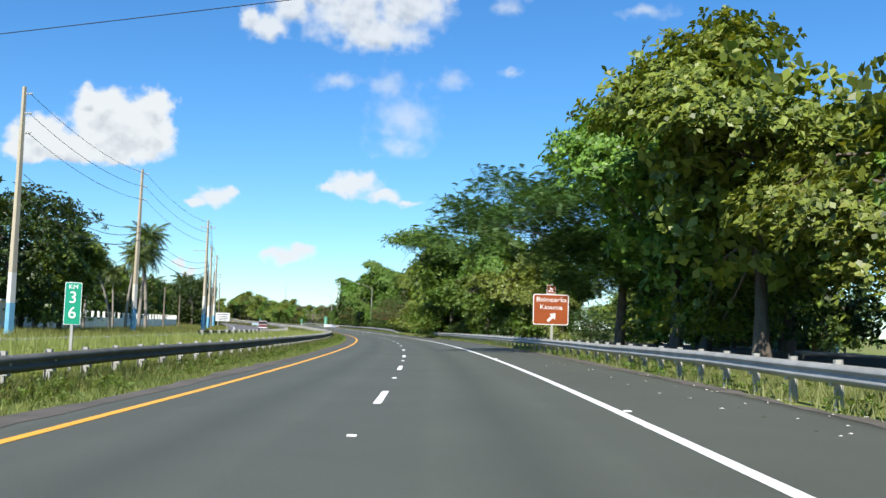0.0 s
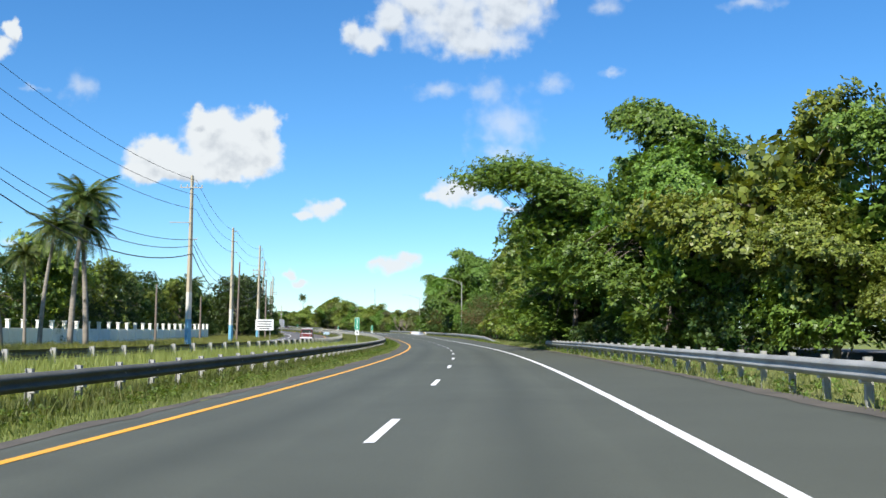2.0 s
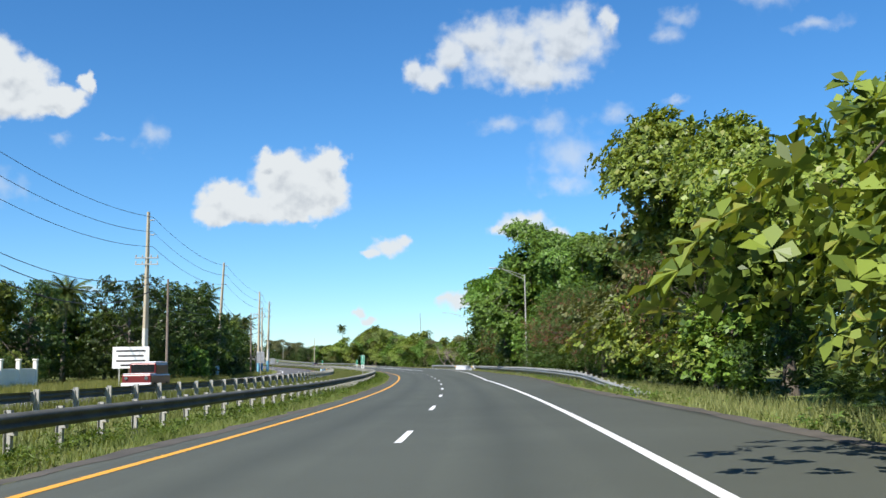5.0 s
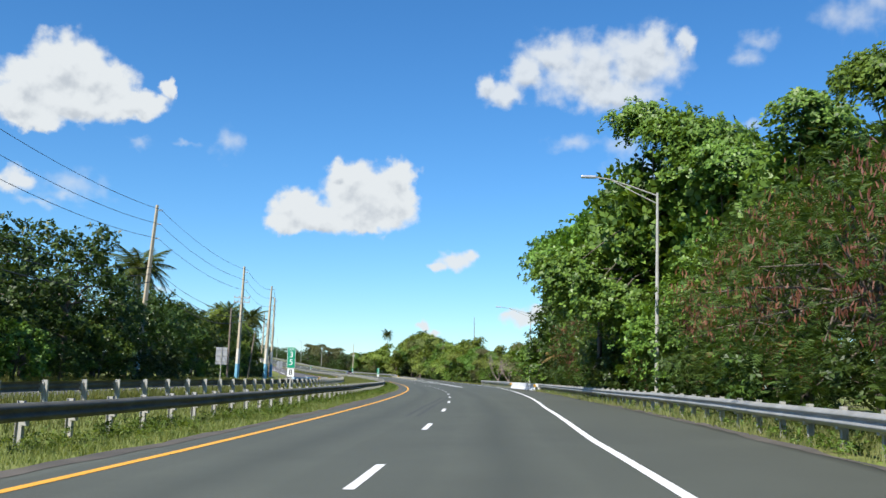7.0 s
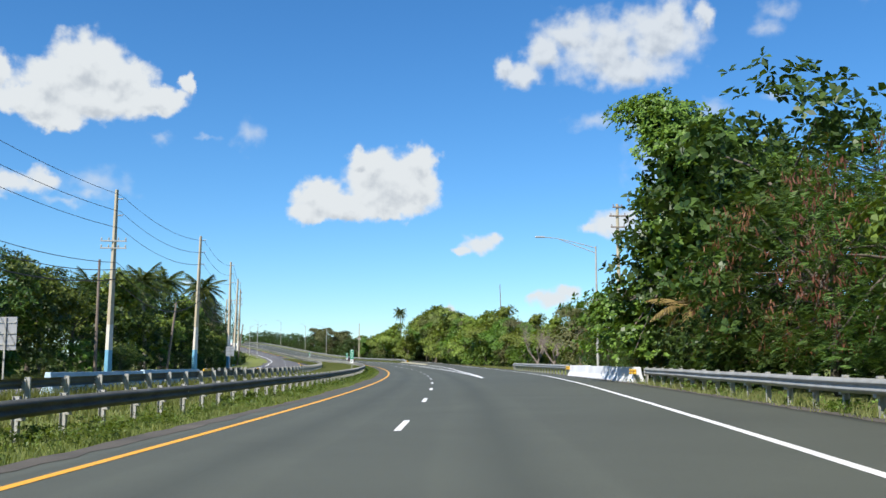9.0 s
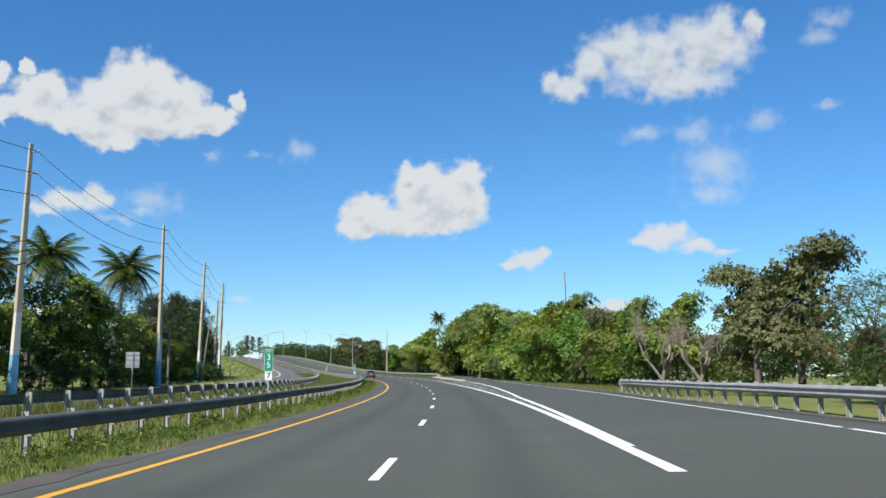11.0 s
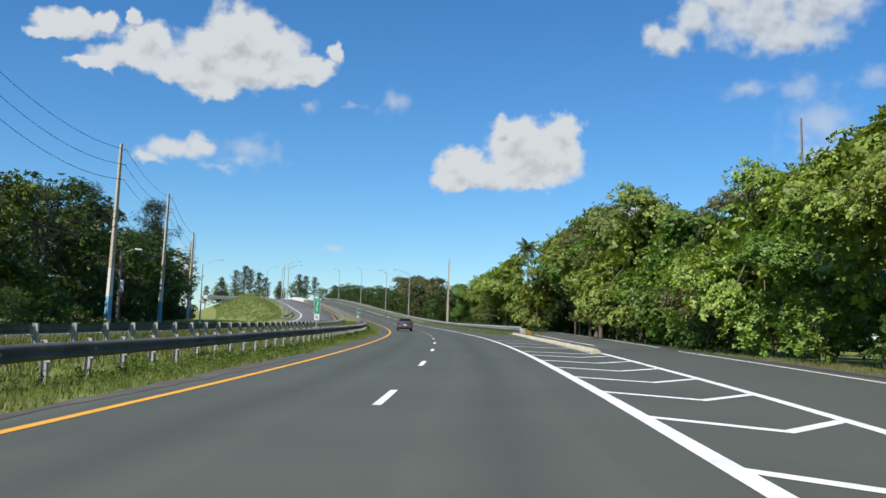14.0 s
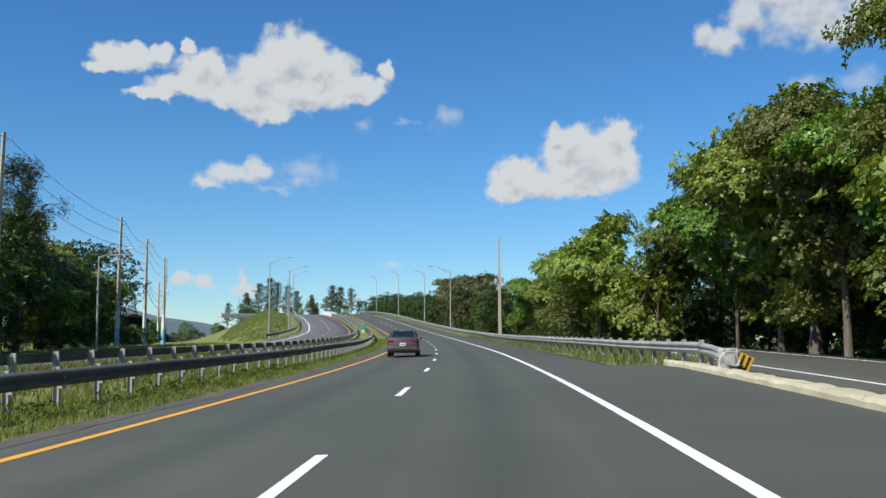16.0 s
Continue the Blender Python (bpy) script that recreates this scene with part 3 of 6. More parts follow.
line_part("white_ramp_line", 425, 590, lambda s: gore_line(s) + 1.2, lambda s: gore_line(s) + 1.34, WHITE_PAINT, ramp_road, "", 0.02)
line_part("white_ramp_line", 425.5, 590, lambda s: exit_line(s) - 0.07, lambda s: exit_line(s) + 0.07, WHITE_PAINT, ramp_road, "", 0.02)
for k in range(-3, 72):
    a = k * 12.192
    line_part("lane_dash", a, a + 3.05, -0.065, 0.065, WHITE_PAINT, road)
    line_part("lane_dash", a + 2, a + 5.05, lambda s: closing(s) - 18.95, lambda s: closing(s) - 18.83, WHITE_PAINT, other_road)
line_part("yellow_edge_line", -100, 1000, lambda s: closing(s) - 15.5, lambda s: closing(s) - 15.36, YELLOW_PAINT, other_road)
line_part("white_edge_line", -100, 1000, lambda s: closing(s) - 22.5, lambda s: closing(s) - 22.3, WHITE_PAINT, other_road)


def gore_rung(s0, slip):
    """A bent white bar across the gore, from the left line to the right one."""
    o0, o2 = 3.6, float(gore_line(s0)) - 0.1
    open_end = s0 > 412
    if open_end:
        o2 = min(o2, 6.2) - 0.15
    om = o0 + (o2 - o0) * 0.55
    sm = s0 - slip * (om - o0) * 1.15
    s2 = sm - slip * (o2 - om) if open_end else sm + slip * (o2 - om) * 1.25
    w = 0.34
    v = [paved(s, o, 0.0065) for s, o in ((s0, o0), (s0 + w, o0), (sm, om), (sm + w, om), (s2, o2), (s2 + w, o2))]
    return mesh_of("gore_bar", v, [(0, 2, 3, 1), (2, 4, 5, 3)], WHITE_PAINT)


for s0 in [330.6 + 4.48 * k for k in range(19)] + [415.3, 422.7, 429.7, 436.6]:
    part("gore_bar", gore_rung(s0, 1.0), road)

# low concrete kerb at the nose of the gore
def build_kerb():
    kerb = thing("kerb", Matrix.Identity(4), "worn pale concrete kerb stones along the gore nose", "kerb", kind="structure")
    rng = random.Random(4)
    profile = [(-0.20, -0.12), (-0.19, 0.09), (-0.14, 0.15), (0.13, 0.155), (0.19, 0.10), (0.20, -0.12)]
    s = 413.5
    while s < 461:
        ln = 2.9
        rows = []
        for k in range(7):
            q = s + ln * k / 6
            o = float(np.interp(q, [413, 440, 462], [6.25, 6.6, 7.7]))
            wear = [rng.uniform(-0.02, 0.012) for _ in profile]
            rows.append([Vector(paved(q, o + x + wear[i] * 0.7, z + (wear[i] if z > 0 else 0))) for i, (x, z) in enumerate(profile)])
        bm = bmesh.new()
        rings = [[bm.verts.new(v) for v in r] for r in rows]
        for a, b in zip(rings, rings[1:]):
            for i in range(len(profile) - 1):
                bm.faces.new((a[i], b[i], b[i + 1], a[i + 1]))
        bm.faces.new(rings[0]), bm.faces.new(rings[-1][::-1])
        part("kerb_stone", (bm, KERB_CONCRETE), kerb)
        s += ln + 0.02


build_kerb()

# raised reflectors, dark streaks and fallen petals on the paving
def reflector(s, o):
    bm = bmesh.new()
    box(bm, (0, 0, 0.008), (0.11, 0.09, 0.022), 0.006)
    x, y, z = paved(s, o)
    part("reflector", (bm, SIGN_WHITE), road, "white raised reflector", pose(x, y, z, 0, 0, heading(s)))


for s in (7.7, 19.9, 32.1):
    reflector(s, 0.0)
for s in (11.2, 35.6):
    reflector(s, 3.66)
DARK_STREAK = asphalt_material("tyre_mark", (0.060, 0.064, 0.058))
for o0 in (-0.92, -0.58):
    line_part("tyre_mark", 215, 244, lambda s, o0=o0: o0 + np.interp(s, [210, 226, 244], [-0.1, 0.0, 0.45]) - 0.07, lambda s, o0=o0: o0 + np.interp(s, [210, 226, 244], [-0.1, 0.0, 0.45]) + 0.07,
              DARK_STREAK, road, "faint dark streak along the lane", 0.003)


def petals():
    rng = np.random.RandomState(12)
    n = 130
    s, o = rng.uniform(5, 32, n), 7.2 - np.abs(rng.normal(size=n)) * 1.2
    c = paved(s, o, 0.008)
    a = rng.uniform(0, 6.28, n)
    r = rng.uniform(0.015, 0.05, (n, 1))
    d, e = np.stack([np.cos(a), np.sin(a), 0 * a], 1) * r, np.stack([-np.sin(a), np.cos(a), 0 * a], 1) * r * 0.6
    v = np.stack([c - d, c + e + [0, 0, 0.01], c + d, c - e], 1).reshape(-1, 3)
    tagged(new("fallen_petals", quick_mesh("fallen_petals", v, np.arange(n * 4).reshape(-1, 4), BAND_WHITE)), "scattered pale fallen petals on the shoulder", "litter", kind="stuff")


petals()
# ---------------------------------------------------------------- guardrails
BEAM = [(-0.02, 0.155), (0.0, 0.15), (0.035, 0.12), (0.08, 0.085), (0.08, 0.055), (0.015, 0.02), (0.015, -0.02), (0.08, -0.055), (0.08, -0.085), (0.035, -0.12),
        (0.0, -0.15), (-0.02, -0.155)]


def post_mesh(height):
    """An I-section steel post with its blockout."""
    bm = bmesh.new()
    for x in (-0.055, 0.055):
        box(bm, (x, 0, height / 2 - 0.2), (0.008, 0.10, height + 0.4))
    box(bm, (0, 0, height / 2 - 0.2), (0.11, 0.008, height + 0.4))
    return from_bm("post", bm, GALVANISED)


POST = post_mesh(0.80)


def blockout_mesh():
    bm = bmesh.new()
    box(bm, (0, 0, 0), (0.12, 0.11, 0.34), 0.012)
    return from_bm("blockout", bm, GALVANISED)


BLOCKOUT = blockout_mesh()


def guardrail(s_a, s_b, offset, side, label, spacing=1.905, top=0.73, sag=0.0, beam_steel=None):
    """A W-beam rail on posts. side: +1 where the beam's ribs face right, -1 where they face left."""
    off = (lambda s: np.full_like(np.asarray(s, float), offset)) if isinstance(offset, (int, float)) else (lambda s: np.interp(s, *offset))
    rail = thing("guardrail", Matrix.Identity(4), label, "guardrail", "guardrails")
    s = np.arange(s_a, s_b + 0.01, 1.905)
    o = off(s)
    rng = np.random.RandomState(int(abs(s_a)) + 3)
    dz = np.convolve(rng.uniform(-1, 1, len(s) + 6), np.ones(7) / 7, "valid")[: len(s)] * 0.05
    high = (lambda q: np.full_like(np.asarray(q, float), top)) if isinstance(top, (int, float)) else (lambda q: np.interp(q, *top))
    mid = high(s) - 0.155
    rows = []
    prof = BEAM + [(x - 0.006, z) for x, z in reversed(BEAM)]
    for px, pz in prof:
        rows.append(place(s, o + side * px, np.maximum(road_z(s, o), ground_z(s, o)) + mid + pz + dz))
    v = np.stack(rows, 1)
    n, w = v.shape[:2]
    i, j = np.meshgrid(np.arange(n - 1), np.arange(w), indexing="ij")
    a, b = (i * w + j).ravel(), (i * w + (j + 1) % w).ravel()
    f = np.stack([a, b, b + w, a + w], 1)
    me = quick_mesh("beam", v.reshape(-1, 3), f if side > 0 else f[:, ::-1], beam_steel or RAIL_STEEL)
    part("beam", me, rail, "weathered corrugated steel beam")
    k = 0
    t = s_a + 0.4
    while t < s_b and k < 300:
        oo = float(off(t)) - side * 0.13
        x, y, z = place(t, oo)
        z = max(z, float(road_z(t, oo)) - 0.05)
        lean = rng.uniform(-1.5, 1.5)
        post = part("post", POST, rail, "", pose(x, y, z + float(high(t)) - 0.70, lean, rng.uniform(-1, 1), heading(t)) @ Matrix.Diagonal((1.5 if spacing == 3.2 else 1.0, 1, 1, 1)))
        part("blockout", BLOCKOUT, post, "", Matrix.Translation((side * 0.08, 0, 0.56)))
        t += spacing
        k += 1
    return rail


guardrail(-30, 538, -6.12, 1, "long dark steel guardrail in the median grass", 1.95, ([0, 300, 430, 538], [0.64, 0.66, 0.70, 0.72]), beam_steel=RAIL_SHADED)
guardrail(539.2, 760, -6.12, 1, "dark steel guardrail climbing with the highway", 1.95, beam_steel=RAIL_SHADED)
guardrail(58, 700, ([0, 470, 560, 600, 640, 700], [-12.6, -12.6, -8.9, -7.8, -7.8, -8.3]), -1, "second dark steel guardrail seen from its pale posts", 3.2, 0.76, beam_steel=RAIL_SHADED)
guardrail(297.5, 312, -13.7, -1, "short dark guardrail beside the opposite carriageway", 1.95, 0.86, beam_steel=RAIL_SHADED)
guardrail(-30, 123, 7.05, -1, "grey steel guardrail under overhanging trees", 1.905, 0.69)
guardrail(164, 285.5, ([164, 200, 240, 285.5], [7.2, 7.6, 8.3, 9.9]), -1, "sunlit steel guardrail with turned-down start and yellow end", 1.905, ([164, 172, 182, 195, 286], [0.10, 0.28, 0.62, 0.70, 0.73]))
guardrail(309.5, 352, ([309, 343.5, 352], [10.1, 10.7, 11.1]), -1, "short length of steel guardrail", 1.905)
guardrail(458.5, 760, ([458, 475, 520, 760], [7.6, 7.1, 6.7, 6.5]), -1, "bright steel guardrail rising beside the bridge approach", 1.905)
guardrail(556, 740, ([556, 600, 640, 690, 740], [-19.6, -17.9, -18.0, -18.7, -19.4]), 1, "dark steel guardrail along the far carriageway", 3.81, beam_steel=RAIL_SHADED)

# white concrete barrier between two rail ends
def barrier_mesh(ln):
    bm = bmesh.new()
    prof = [(-0.30, 0), (-0.30, 0.08), (-0.17, 0.33), (-0.10, 0.78), (0.10, 0.78), (0.17, 0.33), (0.30, 0.08), (0.30, 0)]
    a = [bm.verts.new((x, -ln / 2, z)) for x, z in prof]
    b = [bm.verts.new((x, ln / 2, z)) for x, z in prof]
    for k in range(len(prof)):
        bm.faces.new((a[k], a[(k + 1) % 8], b[(k + 1) % 8], b[k]))
    bm.faces.new(a[::-1]), bm.faces.new(b)
    bmesh.ops.recalc_face_normals(bm, faces=bm.faces)
    bmesh.ops.bevel(bm, geom=[e for e in bm.edges if e.calc_length() < 0.6], offset=0.015, segments=1, affect="EDGES")
    return from_bm("concrete_barrier", bm, BARRIER_WHITE)


BARRIER = barrier_mesh(7.2)
for k, s_mid in enumerate((290.2, 297.5, 304.8)):
    b = new("concrete_barrier", BARRIER)
    x, y, z = place(s_mid, 10.05)
    b.matrix_basis = pose(x, y, float(road_z(s_mid, 10)) - 0.03, 0, 0, heading(s_mid) + (0.6, -0.5, 0.3)[k])
    tagged(b, "whitewashed concrete barrier block between the rail ends", "barrier", "barrier blocks")


PALE_BLUE = surface("pale_blue_barrier_paint", (0.34, 0.52, 0.66), (0.58, 0.70, 0.78), 0.9, 25, 0.7, 0, 0.15)
for s_mid in (280.2, 291.6):
    b = new("concrete_barrier", barrier_mesh(11.0))
    b.data.materials[0] = PALE_BLUE
    x, y, z = place(s_mid, -13.9)
    b.matrix_basis = pose(x, y, float(road_z(s_mid, -13.9)), 0, 0, heading(s_mid)) @ Matrix.Diagonal((1, 1, 1.13, 1))
    tagged(b, "pale blue painted concrete barrier beside the opposite carriageway", "barrier", "barrier blocks")


def rail_end(s, o, flip):
    end = thing("rail_terminal", spot(s, o, 0.0, flip, True), "yellow painted guardrail end shoe", "guardrail end", "rail ends")
    bm = bmesh.new()
    for z in (0.47, 0.61):
        box(bm, (0.0, 0, z), (0.05, 1.5, 0.11), 0.02)
    box(bm, (0.03, 0, 0.54), (0.02, 1.5, 0.2))
    part("shoe", (bm, YELLOW_END), end)
    bm = bmesh.new()
    box(bm, (0.12, 0, 0.25), (0.15, 0.12, 0.75))
    part("post", (bm, GALVANISED), end)


rail_end(286.4, 9.72, 0)
rail_end(308.9, 9.85, 0)


def high_end(s, o, up):
    end = thing("rail_terminal", spot(s, o, up, 0, True), "orange painted rail end on the opposite side", "guardrail end", "rail ends")
    bm = bmesh.new()
    box(bm, (0, 0, 0.6), (0.10, 1.9, 0.22), 0.03)
    part("shoe", (bm, YELLOW_END), end)
    bm = bmesh.new()
    box(bm, (0, 0.4, 0.1), (0.12, 0.12, 0.9))
    part("post", (bm, GALVANISED), end)


high_end(298.2, -13.55, 0.16)
high_end(318.2, -13.6, 0.08)
high_end(355.2, -13.6, 0.14)


def crash_nose(s, o):
    """Battered end of the rail: the beam twists down to a crumpled head, a striped plate leans behind it."""
    nose = thing("rail_terminal", spot(s, o, 0.0, -2, True), "crumpled pale steel guardrail end bent down over grass", "guardrail end", "rail ends")
    rng = random.Random(2)
    bm = bmesh.new()
    rings = []
    for k in range(9):
        f = k / 8
        y, drop, lean = 0.9 - 3.6 * f, 0.24 * f * f, radians(38 * f * f)
        ring = []
        for x, z in BEAM + [(x - 0.012, z) for x, z in reversed(BEAM)]:
            a, b = -x * math.cos(lean) + z * math.sin(lean), x * math.sin(lean) + z * math.cos(lean)
            ring.append(bm.verts.new((a + 0.10 * f * f + rng.uniform(-1, 1) * 0.012 * f, y, 0.575 - drop + b + rng.uniform(-1, 1) * 0.02 * f)))
        rings.append(ring)
    for a, b in zip(rings, rings[1:]):
        for i in range(len(a)):
            bm.faces.new((a[i], a[(i + 1) % len(a)], b[(i + 1) % len(a)], b[i]))
    bmesh.ops.recalc_face_normals(bm, faces=bm.faces)
    part("twisted_beam", (bm, RAIL_STEEL), nose, "twisted steel beam")
    bm = bmesh.new()
    box(bm, (0.1, -2.75, 0.33), (0.44, 0.42, 0.44), 0.06)
    bmesh.ops.subdivide_edges(bm, edges=bm.edges[:], cuts=2)
    for v in bm.verts:
        v.co += Vector((rng.uniform(-1, 1), rng.uniform(-1, 1), rng.uniform(-1, 1))) * 0.045
    part("end_head", (bm, GALVANISED), nose, "crumpled bare metal end head")
    plate_at = pose(0.52, -2.3, 0.24, 20, 24, -12)
    bm = bmesh.new()
    box(bm, (0, 0, 0), (0.46, 0.02, 0.42))
    plate = part("marker_plate", (bm, YELLOW_END), nose, "orange hazard plate with dark stripes", plate_at)
    for k in range(3):
        bm = bmesh.new()
        box(bm, (-0.14 + 0.14 * k, -0.013, 0), (0.06, 0.006, 0.40))
        part("stripe", (bm, BLACK_RUBBER), plate)
    for y in (-0.4, -2.0):
        bm = bmesh.new()
        box(bm, (0.16, y, 0.12), (0.12, 0.12, 0.66))
        part("post", (bm, GALVANISED), nose)


crash_nose(458.6, 7.60)

# ---------------------------------------------------------------- signs


def panel(bm, w, h, z, y=0.0, thick=0.012, corner=0.08):
    """A round-cornered upright plate, its face to -Y."""
    pts = []
    for cx, cz, a0 in ((w / 2 - corner, h / 2 - corner, 0), (-w / 2 + corner, h / 2 - corner, 90), (-w / 2 + corner, -h / 2 + corner, 180), (w / 2 - corner, -h / 2 + corner, 270)):
        for k in range(5):
            a = radians(a0 + 22.5 * k)
            pts.append((cx + corner * math.cos(a), z + cz + corner * math.sin(a)))
    f = [bm.verts.new((x, y, zz)) for x, zz in pts]
    b = [bm.verts.new((x, y + thick, zz)) for x, zz in pts]
    bm.faces.new(f), bm.faces.new(b[::-1])
    n = len(pts)
    for k in range(n):
        bm.faces.new((f[(k + 1) % n], f[k], b[k], b[(k + 1) % n]))
    bmesh.ops.recalc_face_normals(bm, faces=bm.faces)
    return bm


def text_part(text, size, parent, x, y, z, material, spread=1.0):
    me = lettering(text, size, material)
    return part("lettering", me, parent, "", Matrix.Translation((x, y, z)) @ Matrix.Rotation(radians(90), 4, "X") @ Matrix.Diagonal((spread, 1, 1, 1)))


def tourist_sign(s, o):
    sign = thing("road_sign", spot(s, o, 0.0, 3.0), "brown tourist direction sign with white border on steel posts", "road sign", "road signs")
    bm = bmesh.new()
    panel(bm, 2.44, 2.06, 2.62, 0, 0.01, 0.14)
    edge = part("sign_border", (bm, SIGN_WHITE), sign, "white border plate")
    bm = bmesh.new()
    panel(bm, 2.33, 1.95, 2.62, -0.006, 0.006, 0.11)
    face = part("sign_face", (bm, SIGN_BROWN), sign, "red-brown reflective face")
    for text, z in (("Balneario", 3.28), ("Kioscos", 2.77)):
        me = lettering(text, 0.46, SIGN_WHITE, 0.003)
        xs = [v.co.x for v in me.vertices]
        want = 2.02 if text == "Balneario" else 1.52
        part("lettering", me, face, "white lettering", Matrix.Translation((0.02, -0.012, z)) @ Matrix.Rotation(radians(90), 4, "X") @ Matrix.Diagonal((want / (max(xs) - min(xs)), 0.95, 1, 1)))
    bm = bmesh.new()
    out = [(-0.09, -0.40), (0.09, -0.40), (0.09, 0.02), (0.27, 0.02), (0.0, 0.36), (-0.27, 0.02), (-0.09, 0.02)]
    vs = [bm.verts.new((x, 0, z)) for x, z in out]
    bm.faces.new(vs)
    part("arrow", (bm, SIGN_WHITE), face, "white slanting arrow", pose(0.08, -0.012, 2.12) @ Matrix.Rotation(radians(45), 4, "Y"))
    bm = bmesh.new()
    panel(bm, 0.60, 0.60, 3.97, 0, 0.01, 0.05)
    part("plaque_border", (bm, SIGN_WHITE), sign)
    bm = bmesh.new()
    panel(bm, 0.54, 0.54, 3.97, -0.006, 0.006, 0.04)
    plaque = part("plaque", (bm, SIGN_BROWN), sign, "small brown pictogram plaque")
    for z, x0, x1 in ((3.80, -0.2, 0.2), (3.87, -0.17, 0.17)):
        bm = bmesh.new()
        n = 12
        low = [bm.verts.new((x0 + (x1 - x0) * k / n, -0.009, z + 0.02 * math.sin(k * 1.57))) for k in range(n + 1)]
        top = [bm.verts.new((v.co.x, -0.009, v.co.z + 0.035)) for v in low]
        for k in range(n):
            bm.faces.new((low[k], low[k + 1], top[k + 1], top[k]))
        part("wave", (bm, SIGN_WHITE), plaque, "white wave line")
    bm = bmesh.new()
    box(bm, (0.0, -0.008, 4.02), (0.24, 0.004, 0.1), 0.0, Matrix.Translation((0, 0, 4.02)) @ Matrix.Rotation(radians(25), 4, "Y") @ Matrix.Translation((0, 0, -4.02)))
    part("pictogram", (bm, SIGN_WHITE), plaque, "white slanting pictogram bar")
    for x in (0.1,):
        bm = bmesh.new()
        for y in (0.02, 0.14):
            box(bm, (x, y, 1.85), (0.15, 0.01, 5.0))
        box(bm, (x, 0.08, 1.85), (0.01, 0.12, 5.0))
        part("sign_post", (bm, GALVANISED), sign, "grey steel sign post")
    return sign


tourist_sign(62.2, 10.0)


def km_sign(s, o, digits, small="", top=2.1):
    sign = thing("kilometre_sign", spot(s, o, 0.0, 4.0), "green kilometre marker with white numerals on a thin post", "kilometre marker", "kilometre markers")
    hgt = 0.92
    zc = top - hgt / 2
    bm = bmesh.new()
    panel(bm, 0.36, hgt, zc, 0, 0.004, 0.03)
    part("sign_border", (bm, SIGN_WHITE), sign)
    bm = bmesh.new()
    panel(bm, 0.335, hgt - 0.025, zc, -0.005, 0.004, 0.025)
    face = part("sign_face", (bm, SIGN_GREEN), sign, "green reflective face")
    text_part("KM", 0.13, face, 0, -0.01, top - 0.10, SIGN_WHITE, 1.1)
    for k, d in enumerate(digits):
        text_part(d, 0.36, face, 0, -0.01, top - 0.34 - 0.33 * k, SIGN_WHITE)
    if small:
        bm = bmesh.new()
        panel(bm, 0.30, 0.36, top - hgt - 0.2, 0, 0.004, 0.02)
        plate = part("number_plate", (bm, SIGN_WHITE), sign, "white plate with a black digit")
        text_part(small, 0.34, plate, 0, -0.006, top - hgt - 0.2, BLACK_RUBBER)
    bm = bmesh.new()
    box(bm, (0, 0.03, top / 2 - 0.25), (0.06, 0.04, top + 0.3))
    part("sign_post", (bm, GALVANISED), sign)


km_sign(18.4, -7.0, "36")
km_sign(122.4, -7.0, "35", "9", 2.55)
km_sign(227.8, -7.0, "35", "8", 2.45)
km_sign(335.0, -7.0, "35", "7", 2.45)
km_sign(434.0, -7.0, "35", "6", 2.45)
km_sign(538.0, -7.0, "35", "5", 2.45)


def board_back(s, o, w, h, z0, turn, legs, label):
    b = thing("sign_board", spot(s, o, 0.0, turn), label, "road sign", "road signs")
    bm = bmesh.new()
    panel(bm, w, h, z0 + h / 2, 0, 0.02, 0.06)
    part("sign_plate", (bm, SIGN_BACK), b, "bare metal sign plate")
    for k in range(3):
        bm = bmesh.new()
        box(bm, (0, -0.03, z0 + h * (k + 0.5) / 3), (w * 0.96, 0.03, 0.06))
        part("stiffener", (bm, GALVANISED), b)
    for x in legs:
        bm = bmesh.new()
        box(bm, (x, -0.07, (z0 + h) / 2 - 0.2), (0.09, 0.06, z0 + h + 0.4))
        part("sign_post", (bm, GALVANISED), b)


written = thing("sign_board", spot(210.0, -24.9, 0.0, 5), "white sign board with dark unreadable lines on two posts", "road sign", "road signs")
bm = bmesh.new()
panel(bm, 2.9, 1.75, 2.42, 0, 0.02, 0.06)
board = part("sign_plate", (bm, SIGN_WHITE), written, "white painted plate")
for z, w in ((2.95, 2.3), (2.55, 2.0), (2.15, 2.3), (1.8, 1.6)):
    bm = bmesh.new()
    box(bm, (0, -0.008, z), (w, 0.006, 0.13))
    part("writing_bar", (bm, BLACK_RUBBER), board)
for x in (-0.9, 0.9):
    bm = bmesh.new()
    box(bm, (x, 0.06, 1.3), (0.09, 0.06, 3.4))
    part("sign_post", (bm, GALVANISED), written)
board_back(295.0, -24.4, 1.25, 1.9, 2.0, 0, (0.0,), "grey square sign plate seen from behind")
board_back(376.0, -24.6, 1.1, 1.3, 1.9, 8, (0.0,), "small grey sign plate seen from behind")

# ---------------------------------------------------------------- utility poles and lines


